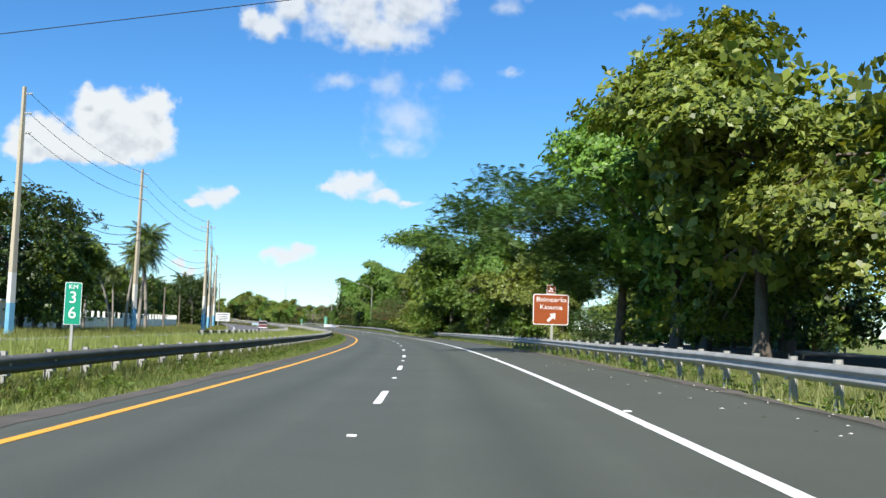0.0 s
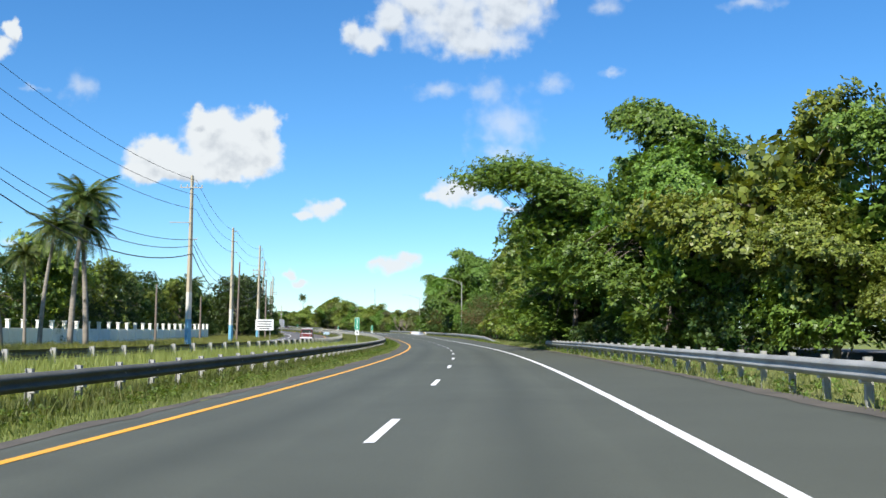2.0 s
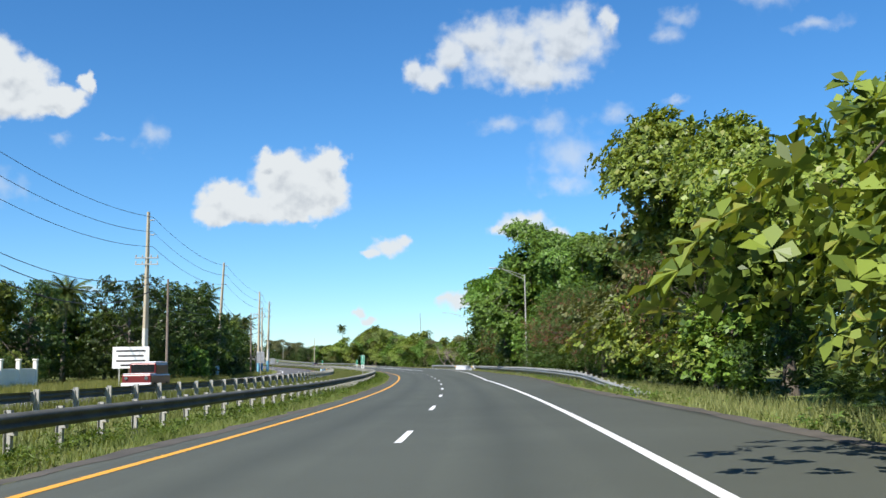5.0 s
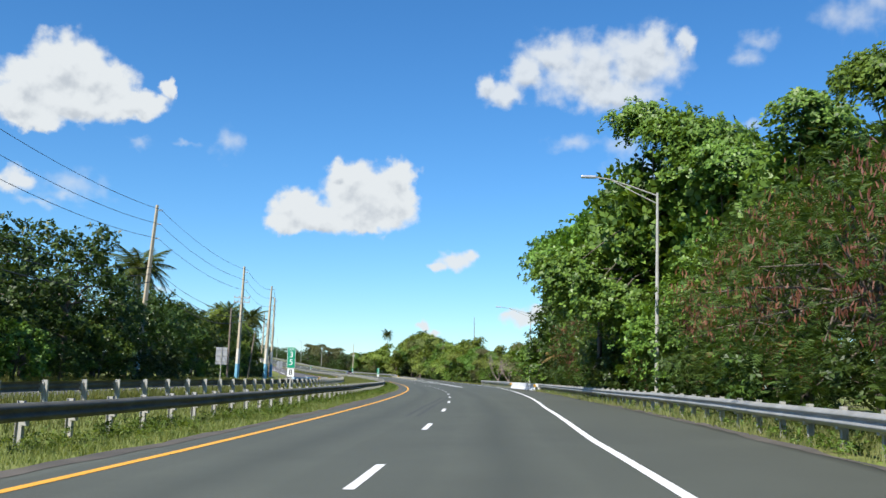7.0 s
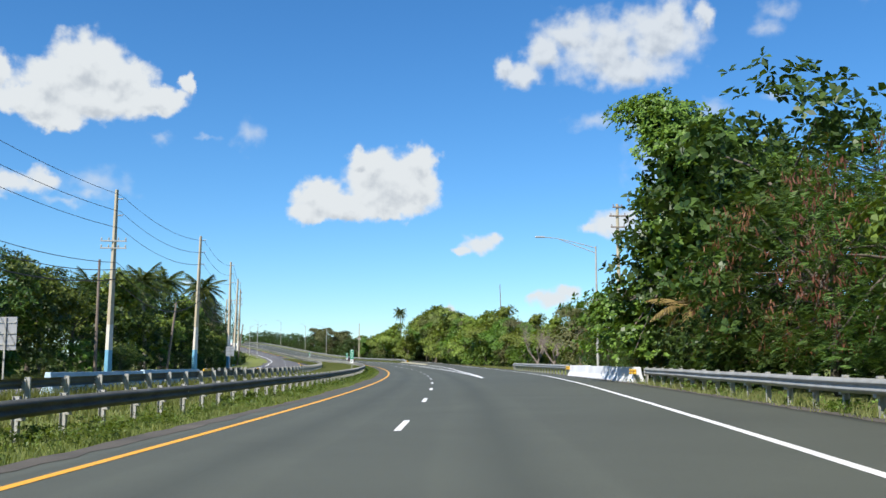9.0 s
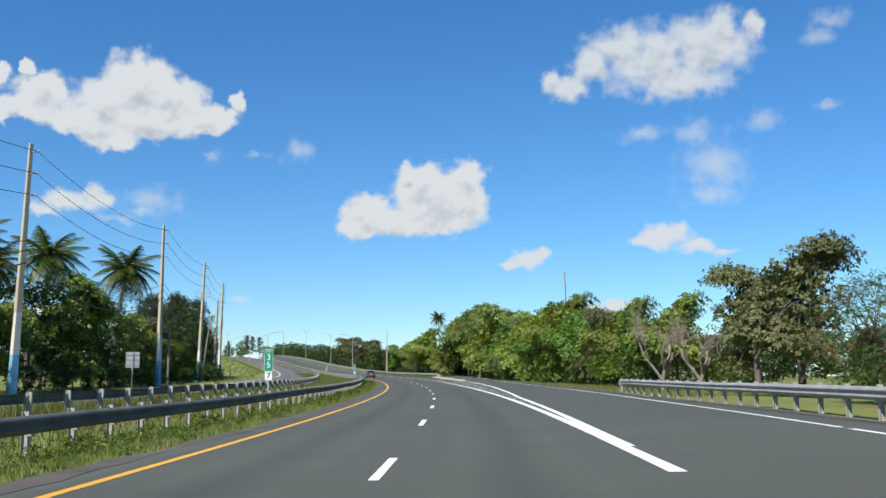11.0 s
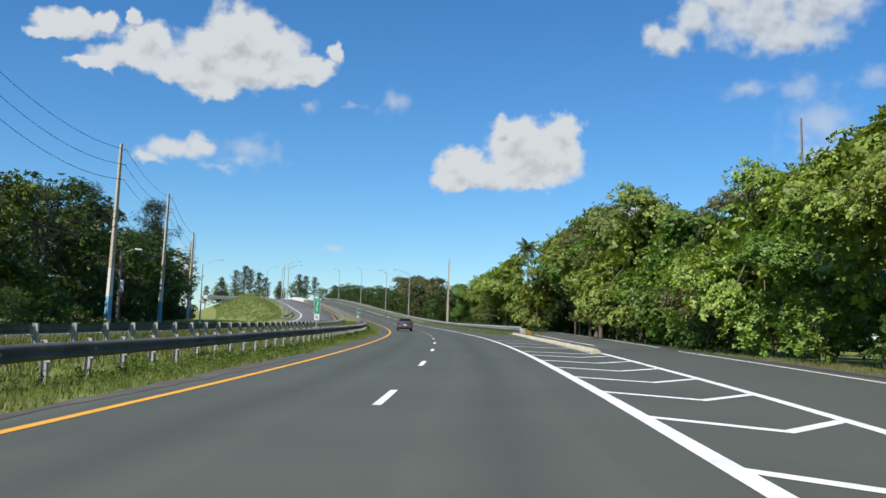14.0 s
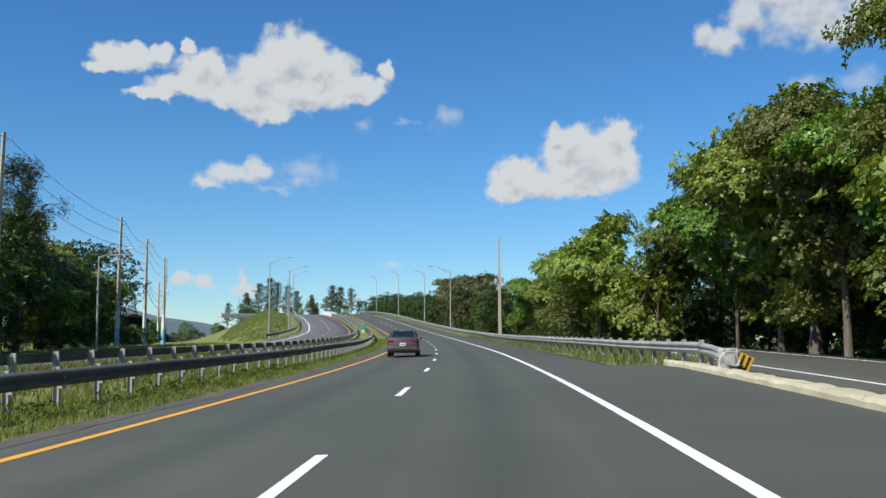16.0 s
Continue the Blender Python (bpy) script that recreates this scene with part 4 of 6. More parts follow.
def concrete_pole(s, o, h, blue, lean, arms, label, foot=False):
    p = thing("utility_pole", spot(s, o, 0.0, 0.0) @ pose(0, 0, 0, 0, lean, 0), label, "utility pole", "utility poles")
    w0, w1 = 0.235, 0.115

    def w(z):
        return w0 + (w1 - w0) * z / h
    b1, b2 = blue
    levels = ((("shaft_base", BAND_BLUE, "blue painted foot"), -0.5, b1), (("shaft_band", BAND_WHITE, "white painted band"), b1, b2), (("shaft", POLE_CONCRETE, "bare concrete shaft"), b2, h))
    for (nm, mat, lab), a, b in levels:
        bm = bmesh.new()
        lathe_square(bm, [(a, w(a)), (b, w(b))])
        bmesh.ops.bevel(bm, geom=[e for e in bm.edges if abs(e.verts[0].co.z - e.verts[1].co.z) > 0.2], offset=0.025, segments=1, affect="EDGES")
        bmesh.ops.rotate(bm, verts=bm.verts[:], cent=(0, 0, 0), matrix=Matrix.Rotation(radians(-32 - (s * 7) % 17), 3, "Z"))
        part(nm, (bm, mat), p, lab)
    for z, kind in arms:
        bm = bmesh.new()
        if kind == "long":
            box(bm, (0, -w(z) - 0.05, z), (2.2, 0.09, 0.11), 0.01)
            for x in (-1.0, -0.4, 0.4, 1.0):
                tube(bm, [(x, -w(z) - 0.05, z + 0.05), (x, -w(z) - 0.05, z + 0.22), (x, -w(z) - 0.05, z + 0.30)], [0.05, 0.07, 0.03], 6)
        elif kind == "bracket":
            tube(bm, [(w(z), 0, z), (w(z) + 0.35, 0, z + 0.02), (w(z) + 0.52, 0, z + 0.10)], [0.03, 0.03, 0.02], 6)
            for q in range(3):
                tube(bm, [(w(z) + 0.12 + 0.13 * q, 0, z), (w(z) + 0.17 + 0.13 * q, 0, z + 0.01)], 0.075, 8)
        else:
            box(bm, (-1.0, -w(z) - 0.04, z), (2.0, 0.08, 0.08), 0.01)
        part("crossarm" if kind != "bracket" else "insulator", (bm, GALVANISED), p)
    if foot:
        bm = bmesh.new()
        box(bm, (0, 0, 0.28), (2 * w0 + 0.03, 2 * w0 + 0.03, 0.56), 0.03)
        part("foot_ring", (bm, YELLOW_END), p, "orange painted foot ring")
    return p


POLES = [(66, -27.0, 17.5, 0.0), (103.4, -27.1, 17.6, 0.4), (144, -24.6, 16.5, 0.0), (182.3, -26.7, 15.4, 0.0), (222.0, -27.0, 16.2, 0.4),
         (279, -29.5, 17.2, 3.0), (321, -26.5, 15.8, 0.6), (354, -25.8, 15.9, 1.2), (396, -27.0, 16.8, 0.0), (435, -29.0, 17.0, 1.5), (467, -29.3, 16.8, 1.0),
         (504.6, -32.8, 16.7, 1.2), (546.4, -35.5, 15.1, 0.8), (580, -39.4, 15.8, 0.5), (605, -40.6, 15.0, -0.4), (642, -46, 15.0, 0.6), (684, -52, 15.0, 0)]
for k, (s, o, h, lean) in enumerate(POLES):
    style = ([(h - 0.5, "bracket"), (h - 1.9, "bracket"), (h - 3.3, "bracket")], [(h - 1.2, "long"), (h - 4.6, "side"), (h - 6.2, "bracket")],
             [(h - 0.8, "bracket"), (h - 2.2, "bracket"), (h - 4.4, "long"), (h - 5.0, "long")])[(0, 0, 1, 0, 2, 0, 2, 0, 0, 2, 0, 0, 2, 1, 0, 2, 0)[k]]
    concrete_pole(s, o, h, ((2.6, 5.2) if k % 3 else (2.3, 4.4)), lean, style, "tall square concrete utility pole with blue and white painted foot", k in (10, 12))


def pole_point(k, drop, side):
    s, o, h, lean = POLES[k]
    x, y, z = place(s, o)
    hd = radians(heading(s))
    r = side + math.tan(radians(lean)) * (h - drop)
    return Vector((x + math.cos(hd) * r, y + math.sin(hd) * r, z + h - drop))


def wire_between(bm, a, b, sag, rad, n=14):
    pts = []
    for k in range(n + 1):
        f = k / n
        p = a.lerp(b, f)
        p.z -= sag * 4 * f * (1 - f)
        pts.append(p)
    tube(bm, pts, rad, 4, False)


for drop, side, sag, rad in ((0.5, 0.45, 1.0, 0.022), (1.9, 0.45, 1.1, 0.022), (3.3, 0.45, 1.1, 0.022), (6.2, 0.3, 1.6, 0.026), (6.8, 0.3, 1.9, 0.03), (7.6, 0.25, 2.1, 0.045)):
    cable = thing("power_cable", Matrix.Identity(4), "thin black power cable sagging from pole to pole", "cable", "power cables")
    for k in range(len(POLES) - 1):
        bm = bmesh.new()
        wire_between(bm, pole_point(k, drop, side), pole_point(k + 1, drop, side), sag * (0.8 + 0.3 * ((k * 7) % 5) / 5), rad)
        part("span", (bm, CABLE), cable)

# cable that crosses over the highway
bm = bmesh.new()
wire_between(bm, Vector(place(16.0, -30.0, None, 3.65)), Vector(place(18.0, 18.0, None, 11.55)), 0.2, 0.010, 24)
tagged(new("power_cable", from_bm("power_cable", bm, CABLE)), "black cable crossing high over the highway", "cable", "power cables")


def wood_pole(s, o, h, lean=0.0):
    p = thing("wooden_pole", spot(s, o) @ pose(0, 0, 0, 0, lean, 0), "short bare wooden pole among bushes", "utility pole", "wooden poles")
    bm = bmesh.new()
    tube(bm, [(0, 0, -0.5), (0, 0, h * 0.5), (0, 0, h)], [0.15, 0.13, 0.10], 8)
    part("shaft", (bm, WOOD), p)


for s, o, h, lean in ((226.5, -26.0, 10.2, 0), (322.5, -28, 10, 0), (186, -26.4, 11.0, 1.0), (352, -28.5, 8.0, 6.0), (404, -27.6, 6.4, 0), (432, -28.2, 8.0, 7.0), (196, -33, 6.5, 0), (166, -33, 7.0, 0)):
    wood_pole(s, o, h, lean)


def lamp_pole(s, o, h):
    """Wooden pole with a small lamp and a white box."""
    p = thing("wooden_pole", spot(s, o), "wooden pole with a small street lamp and white box", "utility pole", "wooden poles")
    bm = bmesh.new()
    tube(bm, [(0, 0, -0.5), (0, 0, h * 0.5), (0, 0, h)], [0.17, 0.15, 0.13], 8)
    part("shaft", (bm, WOOD), p)
    bm = bmesh.new()
    tube(bm, [(0.1, 0, h - 0.5), (0.7, 0, h + 0.0), (1.4, 0, h + 0.2)], [0.03, 0.03, 0.03], 6)
    arm = part("arm", (bm, GALVANISED), p)
    bm = bmesh.new()
    box(bm, (1.7, 0, h + 0.18), (0.7, 0.26, 0.16), 0.05, seg=2)
    part("lamp_head", (bm, BARRIER_WHITE), arm, "white lamp head")
    bm = bmesh.new()
    box(bm, (0.28, -0.1, h * 0.52), (0.36, 0.3, 1.2), 0.04)
    part("box", (bm, BARRIER_WHITE), p, "white metal box")
    bm = bmesh.new()
    tube(bm, [(0.3, -0.1, h * 0.52 - 0.8), (0.3, -0.1, h * 0.52 - 0.62)], [0.12, 0.05], 8)
    part("bell", (bm, GALVANISED), p)


lamp_pole(474.7, -30.5, 7.3)


def crossarm_pole(s, o, h):
    p = thing("wooden_pole", spot(s, o), "tall weathered wooden pole with three crossarms", "utility pole", "wooden poles")
    bm = bmesh.new()
    tube(bm, [(0, 0, -0.5), (0, 0, h * 0.5), (0, 0, h)], [0.2, 0.17, 0.13], 8)
    part("shaft", (bm, POLE_CONCRETE), p)
    for z, w in ((h - 0.3, 0.9), (h - 1.1, 1.5), (h - 2.1, 1.3)):
        bm = bmesh.new()
        box(bm, (0, -0.16, z), (w, 0.1, 0.12), 0.01)
        for x in (-w * 0.42, w * 0.42):
            tube(bm, [(x, -0.16, z + 0.05), (x, -0.16, z + 0.25)], [0.05, 0.04], 6)
        part("crossarm", (bm, WOOD), p)


crossarm_pole(324, 17, 15.0)
mast = thing("mast", spot(447.8, 27.4), "thin bare mast rising above the trees", "mast")
bm = bmesh.new()
tube(bm, [(0, 0, -0.5), (0.1, 0, 9.0), (-0.15, 0, 17.5)], [0.16, 0.13, 0.07], 6)
part("shaft", (bm, WOOD), mast)


def street_lamp(s, o, h, arm, turn, double=True, base=0.0):
    l = thing("street_lamp", spot(s, o, base, turn), "grey steel street lamp with a long arm", "street lamp", "street lamps")
    bm = bmesh.new()
    tube(bm, [(0, 0, -0.5), (0, 0, h * 0.5), (0, 0, h)], [0.11, 0.09, 0.06], 10)
    part("pole", (bm, GALVANISED), l)
    bm = bmesh.new()
    tube(bm, [(0, 0, h - 0.15), (-arm * 0.4, 0, h + 0.28), (-arm * 0.75, 0, h + 0.6), (-arm, 0, h + 0.7)], [0.035, 0.033, 0.03, 0.03], 6)
    if double:
        tube(bm, [(0, 0, h - 0.55), (-arm * 0.4, 0, h + 0.05), (-arm * 0.72, 0, h + 0.56)], [0.03, 0.03, 0.025], 6)
    part("arm", (bm, GALVANISED), l)
    bm = bmesh.new()
    box(bm, (-arm - 0.28, 0, h + 0.70), (0.75, 0.24, 0.13), 0.04, seg=2)
    part("lamp_head", (bm, SIGN_BACK), l, "pale cobra lamp head")
    bm = bmesh.new()
    box(bm, (0, 0, 0.1), (0.3, 0.3, 0.3), 0.03)
    part("base", (bm, CONCRETE), l)


street_lamp(231.6, 9.9, 10.4, 3.1, 0)
street_lamp(313.9, 13.0, 10.0, 4.1, 0)
for s, o, h in ((593.5, 7.7, 10.0), (632.0, 7.7, 10.3), (682.0, 7.9, 11.0), (735.0, 8.2, 11.0)):
    street_lamp(s, o, h, 3.0 if s < 600 else 1.4, 0)
for s in (567, 598, 640, 705, 768):
    street_lamp(s, closing(s) - 25.6, 10.4, 2.4, 180)
street_lamp(520, -30, 8.5, 2.4, 180, False)

# pole with a box beside the approach
def box_pole(s, o, h):
    p = thing("utility_pole", spot(s, o), "slim pale concrete pole with a metal box", "utility pole", "utility poles")
    bm = bmesh.new()
    lathe_square(bm, [(-0.5, 0.17), (h, 0.09)])
    part("shaft", (bm, POLE_CONCRETE), p)
    bm = bmesh.new()
    box(bm, (0.3, -0.1, h * 0.58), (0.34, 0.3, 0.6), 0.03)
    part("box", (bm, SIGN_BACK), p)
    bm = bmesh.new()
    tube(bm, [(-0.35, -0.1, h * 0.56), (-0.35, -0.1, h * 0.60)], 0.2, 8)
    part("transformer", (bm, GALVANISED), p)


box_pole(535.5, 7.6, 11.0)

# ---------------------------------------------------------------- trees


def unit(v):
    return v / np.maximum(np.linalg.norm(v, axis=-1, keepdims=True), 1e-6)


def leaves(rng, centre, normal, length, width, droop=0.15, fold=0.22):
    """Kite-shaped folded leaves: arrays of centres and facing normals."""
    n = len(centre)
    nrm = unit(normal)
    rnd = unit(rng.normal(size=(n, 3)))
    along = unit(np.cross(nrm, rnd))
    across = np.cross(nrm, along)
    ln = length * rng.uniform(0.7, 1.3, (n, 1))
    wd = width * rng.uniform(0.7, 1.3, (n, 1))
    base = centre - along * ln * 0.5
    tip = centre + along * ln * 0.5 - nrm * ln * droop
    l = centre + across * wd * 0.5 + nrm * wd * fold
    r = centre - across * wd * 0.5 + nrm * wd * fold
    v = np.stack([base, l, tip, r], 1).reshape(-1, 3)
    f = np.arange(n * 4).reshape(-1, 4)
    return v, f


def rosettes(rng, centre, axis, per, length, width, lift=0.35):
    """Leaves that radiate from twig ends: arrays of twig ends and their axes."""
    n = len(centre)
    ax = unit(axis)
    side = unit(np.cross(ax, unit(rng.normal(size=(n, 3)))))
    other = np.cross(ax, side)
    ang = (np.arange(per)[None, :] * (2 * np.pi / per) + rng.uniform(0, 6.28, (n, 1)) + rng.normal(size=(n, per)) * 0.35)[..., None]
    radial = side[:, None] * np.cos(ang) + other[:, None] * np.sin(ang)
    tilt = lift + rng.normal(size=(n, per, 1)) * 0.35
    along = unit(radial * np.cos(tilt) + ax[:, None] * np.sin(tilt))
    nrm = unit(ax[:, None] * np.cos(tilt) - radial * np.sin(tilt))
    across = np.cross(nrm, along)
    ln = length * rng.uniform(0.65, 1.25, (n, per, 1))
    wd = width * rng.uniform(0.7, 1.25, (n, per, 1))
    base = centre[:, None] + along * ln * 0.08
    wide = base + along * ln * 0.62
    v = np.stack([base, wide + across * wd * 0.5 + nrm * wd * 0.12, base + along * ln - nrm * ln * 0.16, wide - across * wd * 0.5 + nrm * wd * 0.12], 2).reshape(-1, 3)
    return v, np.arange(len(v)).reshape(-1, 4)


def plumes(rng, centre, axis, pairs, length, leaflet, sag=0.55):
    """Feathery compound leaves: an arching stalk with leaflets on both sides, from each twig end."""
    n = len(centre)
    along = unit(unit(axis) * [1, 1, 0.35] + rng.normal(size=(n, 3)) * 0.45)
    across = unit(np.cross(along, [0, 0, 1.0]) + rng.normal(size=(n, 3)) * 0.15)
    ln = length * rng.uniform(0.6, 1.25, (n, 1))
    quads = []
    for k in range(pairs):
        f = (k + 0.6) / pairs
        p = centre + along * ln * f - np.array([0, 0, 1.0]) * ln * sag * f * f
        size = leaflet[0] * (0.45 + 0.9 * math.sin(math.pi * (0.18 + 0.72 * f)))
        for side in (-1, 1):
            tip = p + (across * side + along * 0.35 - [0, 0, 0.25]) * size * rng.uniform(0.7, 1.3, (n, 1))
            w = along * leaflet[1] * 0.5
            quads.append(np.stack([p - w, p + w, tip + w * 0.5, tip - w * 0.5], 1))
    v = np.stack(quads, 1).reshape(-1, 3)
    return v, np.arange(len(v)).reshape(-1, 4)


def lobed_crown(rng, lobes, clumps, per, leaf, spread, up=0.5, feathery=0.0):
    """Twig ends over many lobes, each with its whorl of leaves or, if feathery, a plume of that length. lobes: (x, y, z, rx, rz)."""
    cs, ns = [], []
    areas = np.array([l[3] * (l[3] + l[4]) for l in lobes])
    counts = np.maximum(3, (clumps * areas / areas.sum()).astype(int))
    for (x, y, z, rx, rz), k in zip(lobes, counts):
        d = unit(rng.normal(size=(k, 3)))
        d[:, 2] = np.where(d[:, 2] < -0.35, -d[:, 2] * 0.8, d[:, 2])
        rad = np.where(rng.uniform(size=(k, 1)) < 0.26, rng.uniform(0.1, 0.62, (k, 1)), rng.uniform(0.62, 1.12, (k, 1)))
        c = np.array([x, y, z]) + d * rad * [rx, rx, rz] + rng.normal(size=(k, 3)) * spread * 0.3
        cs.append(c), ns.append(d * 0.6 + rng.normal(size=(k, 3)) * 0.3 + [0, 0, up])
    if feathery:
        return plumes(rng, np.concatenate(cs), np.concatenate(ns), per, feathery, leaf)
    return rosettes(rng, np.concatenate(cs), np.concatenate(ns), per, *leaf)


def limb_mesh(rng, height, lobes, radius, forks=2, low=0.3):
    bm = bmesh.new()
    lean = rng.uniform(-0.4, 0.4, 2)
    top = Vector((lean[0], lean[1], height * 0.62))
    mid = Vector((lean[0] * 0.3 + rng.uniform(-0.15, 0.15), lean[1] * 0.3, height * low))
    tube(bm, [(0, 0, -0.5), (0.03, 0, 0.3), mid, top], [radius * 1.5, radius, radius * 0.78, radius * 0.35], 8)
    for k, (x, y, z, rx, rz) in enumerate(lobes):
        f = rng.uniform(0.0, 0.9)
        start = mid.lerp(top, f)
        end = Vector((x, y, z))
        bend = start.lerp(end, 0.5) + Vector((rng.uniform(-0.4, 0.4), rng.uniform(-0.4, 0.4), rng.uniform(0.0, 0.5)))
        tube(bm, [start, bend, end], [radius * 0.26, radius * 0.16, radius * 0.05], 5, False)
    return from_bm("trunk", bm, BARK, True)


def make_tree(name, seed, height, radius, n_lobes, clumps, per, leaf, spread, material, label, low=0.15, trunk=0.22, squash=0.75, size=(0.20, 0.34), shelf=0, feathery=0.0):
    rng = np.random.RandomState(seed)
    lobes = []
    for k in range(n_lobes):
        f = (k + 0.5) / n_lobes
        if shelf:
            f = (math.floor(f * shelf) + 0.5) / shelf + rng.uniform(-0.02, 0.02)
        z = height * (low + (0.9 - low) * f)
        span = math.sin(math.pi * min(0.97, 0.16 + 0.78 * f)) ** 0.55
        a = k * 2.399 + rng.uniform(-0.5, 0.5)
        r = radius * span * math.sqrt(rng.uniform(0.18, 0.95)) * 0.86
        sz = radius * rng.uniform(*size)
        lobes.append((r * math.cos(a), r * math.sin(a), z + rng.uniform(-0.25, 0.25), sz, sz * squash))
    v, f = lobed_crown(rng, lobes, clumps, per, leaf, spread, 0.5, feathery)
    t = thing(name, Matrix.Identity(4), label, "tree")
    part("trunk", limb_mesh(rng, height, lobes[::2], trunk), t, "rough grey-brown bark")
    part("crown", quick_mesh("crown", v, f, material), t)
    return t


def pad_tree(name, seed, height, radius, n_pads, clumps, per, leaf, material, label, low=0.14, trunk=0.22, pad=(0.17, 0.30), flat=0.42, skirt=0.17):
    """A tropical almond: leafy pads in tiers round a dark, open middle."""
    rng = np.random.RandomState(seed)
    wave = rng.uniform(0, 6.28, 4)
    pads, cs, ns = [], [], []
    for k in range(n_pads):
        f = ((k * 0.618) % 1.0) ** 0.78
        a = k * 2.399 + rng.uniform(-0.4, 0.4)
        prof = math.sin(math.pi * min(0.96, skirt + (0.89 - skirt) * f)) ** 0.6
        bulge = 0.86 + 0.16 * math.sin(2 * a + wave[0]) + 0.12 * math.sin(3 * a + 5 * f + wave[1]) + 0.08 * math.sin(9 * f + wave[2])
        r = radius * prof * bulge * math.sqrt(rng.uniform(0.22, 0.86))
        z = height * (low + (0.87 - low) * f) * (0.94 + 0.07 * math.sin(a + wave[3]))
        w = radius * rng.uniform(*pad) * (1.0 if f < 0.8 else 1.2)
        pads.append((r * math.cos(a), r * math.sin(a), z, w, w * flat))
    share = np.array([p[3] ** 2 for p in pads])
    counts = np.maximum(6, (clumps * 0.86 * share / share.sum()).astype(int))
    for (x, y, z, w, h), c in zip(pads, counts):
        q = np.sqrt(rng.uniform(0.0, 1.15, c))
        a = rng.uniform(0, 6.28, c)
        edge = 1 + 0.25 * np.sin(3 * a + x) + 0.15 * np.sin(5 * a + y)
        px, py = np.cos(a) * q * w * edge, np.sin(a) * q * w * edge
        dz = h * (1 - q * q) * rng.uniform(0.3, 1.1, c) + rng.normal(size=c) * 0.09 * w - 0.12 * w * q * q
        out = np.array([x, y]) / (math.hypot(x, y) + 0.4)
        cs.append(np.stack([x + px, y + py, z + dz], 1))
        ns.append(np.stack([px / w * 0.7 + out[0] * 0.45, py / w * 0.7 + out[1] * 0.45, np.full(c, 0.85)], 1) + rng.normal(size=(c, 3)) * 0.28)
    # the heart of the crown: larger leaves added to block light and darken it
    c = int(clumps * 0.16)
    d = unit(rng.normal(size=(c, 3))) * rng.uniform(0.15, 1.0, (c, 1)) ** 0.6
    heart = d * [radius * 0.52, radius * 0.52, height * (0.87 - low) * 0.38] + [0, 0, height * (low + 0.87) / 2]
    v, f = rosettes(rng, np.concatenate(cs), np.concatenate(ns), per, *leaf, 0.28)
    v2, f2 = rosettes(rng, heart, rng.normal(size=(c, 3)) + [0, 0, 0.8], 6, leaf[0] * 1.7, leaf[1] * 1.9, 0.1)
    v, f = np.concatenate([v, v2]), np.concatenate([f, f2 + len(v)])
    t = thing(name, Matrix.Identity(4), label, "tree")
    part("trunk", limb_mesh(rng, height, pads[::3], trunk), t, "rough grey-brown bark")
    part("crown", quick_mesh("crown", v, f, material), t)
    return t


BROAD = ["leafy broadleaf tree with large glossy green leaves", "dense green almond tree with layered branches", "tall broadleaf tree with yellow-green leaves"]
broad_a = pad_tree("broadleaf_tree", 1, 10.5, 4.9, 150, 4300, 7, (0.19, 0.125), LEAF_BROAD, BROAD[0], 0.11, 0.22, (0.13, 0.26), 0.6, 0.30)
broad_b = pad_tree("broadleaf_tree", 2, 9.0, 4.5, 140, 4000, 7, (0.17, 0.112), LEAF_YELLOW, BROAD[2], 0.10, 0.22, (0.13, 0.26), 0.6, 0.31)
broad_c = pad_tree("broadleaf_tree", 3, 11.5, 4.3, 135, 6200, 7, (0.165, 0.11), LEAF_BROAD, BROAD[1], 0.08, 0.24, (0.15, 0.28), 0.36, 0.34)
spreading = pad_tree("broadleaf_tree", 16, 14.5, 7.8, 190, 11000, 7, (0.145, 0.098), LEAF_LIT, "broad almond tree with sunlight in its bright green leaf colour, leaning out over the lanes", 0.10, 0.19, (0.12, 0.22), 0.5, 0.03)
elder = pad_tree("broadleaf_tree", 18, 13.0, 6.2, 150, 6000, 7, (0.185, 0.12), LEAF_ELDER, "large muted olive-green almond tree beside the ramp", 0.15, 0.20, (0.13, 0.24), 0.45, 0.26)
overhang = pad_tree("broadleaf_tree", 15, 15.0, 6.9, 150, 6800, 7, (0.21, 0.145), LEAF_BROAD, "tall almond tree whose crown hangs over the shoulder", 0.24, 0.20, (0.12, 0.22), 0.42, 0.36)
olive = pad_tree("broadleaf_tree", 13, 9.5, 4.4, 96, 2600, 7, (0.18, 0.11), LEAF_OLIVE, "grey-olive broadleaf tree with thin foliage", 0.13, 0.22, (0.13, 0.26), 0.55)
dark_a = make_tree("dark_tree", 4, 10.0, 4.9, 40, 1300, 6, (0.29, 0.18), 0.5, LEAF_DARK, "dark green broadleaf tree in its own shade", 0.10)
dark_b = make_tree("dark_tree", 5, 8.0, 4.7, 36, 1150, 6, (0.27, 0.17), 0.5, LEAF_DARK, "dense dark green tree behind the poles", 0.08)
feather = make_tree("feathery_tree", 6, 7.6, 4.0, 80, 3800, 6, (0.085, 0.032), 0.45, LEAF_PODS, "feathery roadside tree hung with brown seed pods", 0.08, feathery=0.42)
bush = make_tree("bush", 7, 3.2, 2.3, 18, 460, 7, (0.22, 0.13), 0.3, LEAF_BROAD, "rounded green roadside bush", 0.08, 0.07)
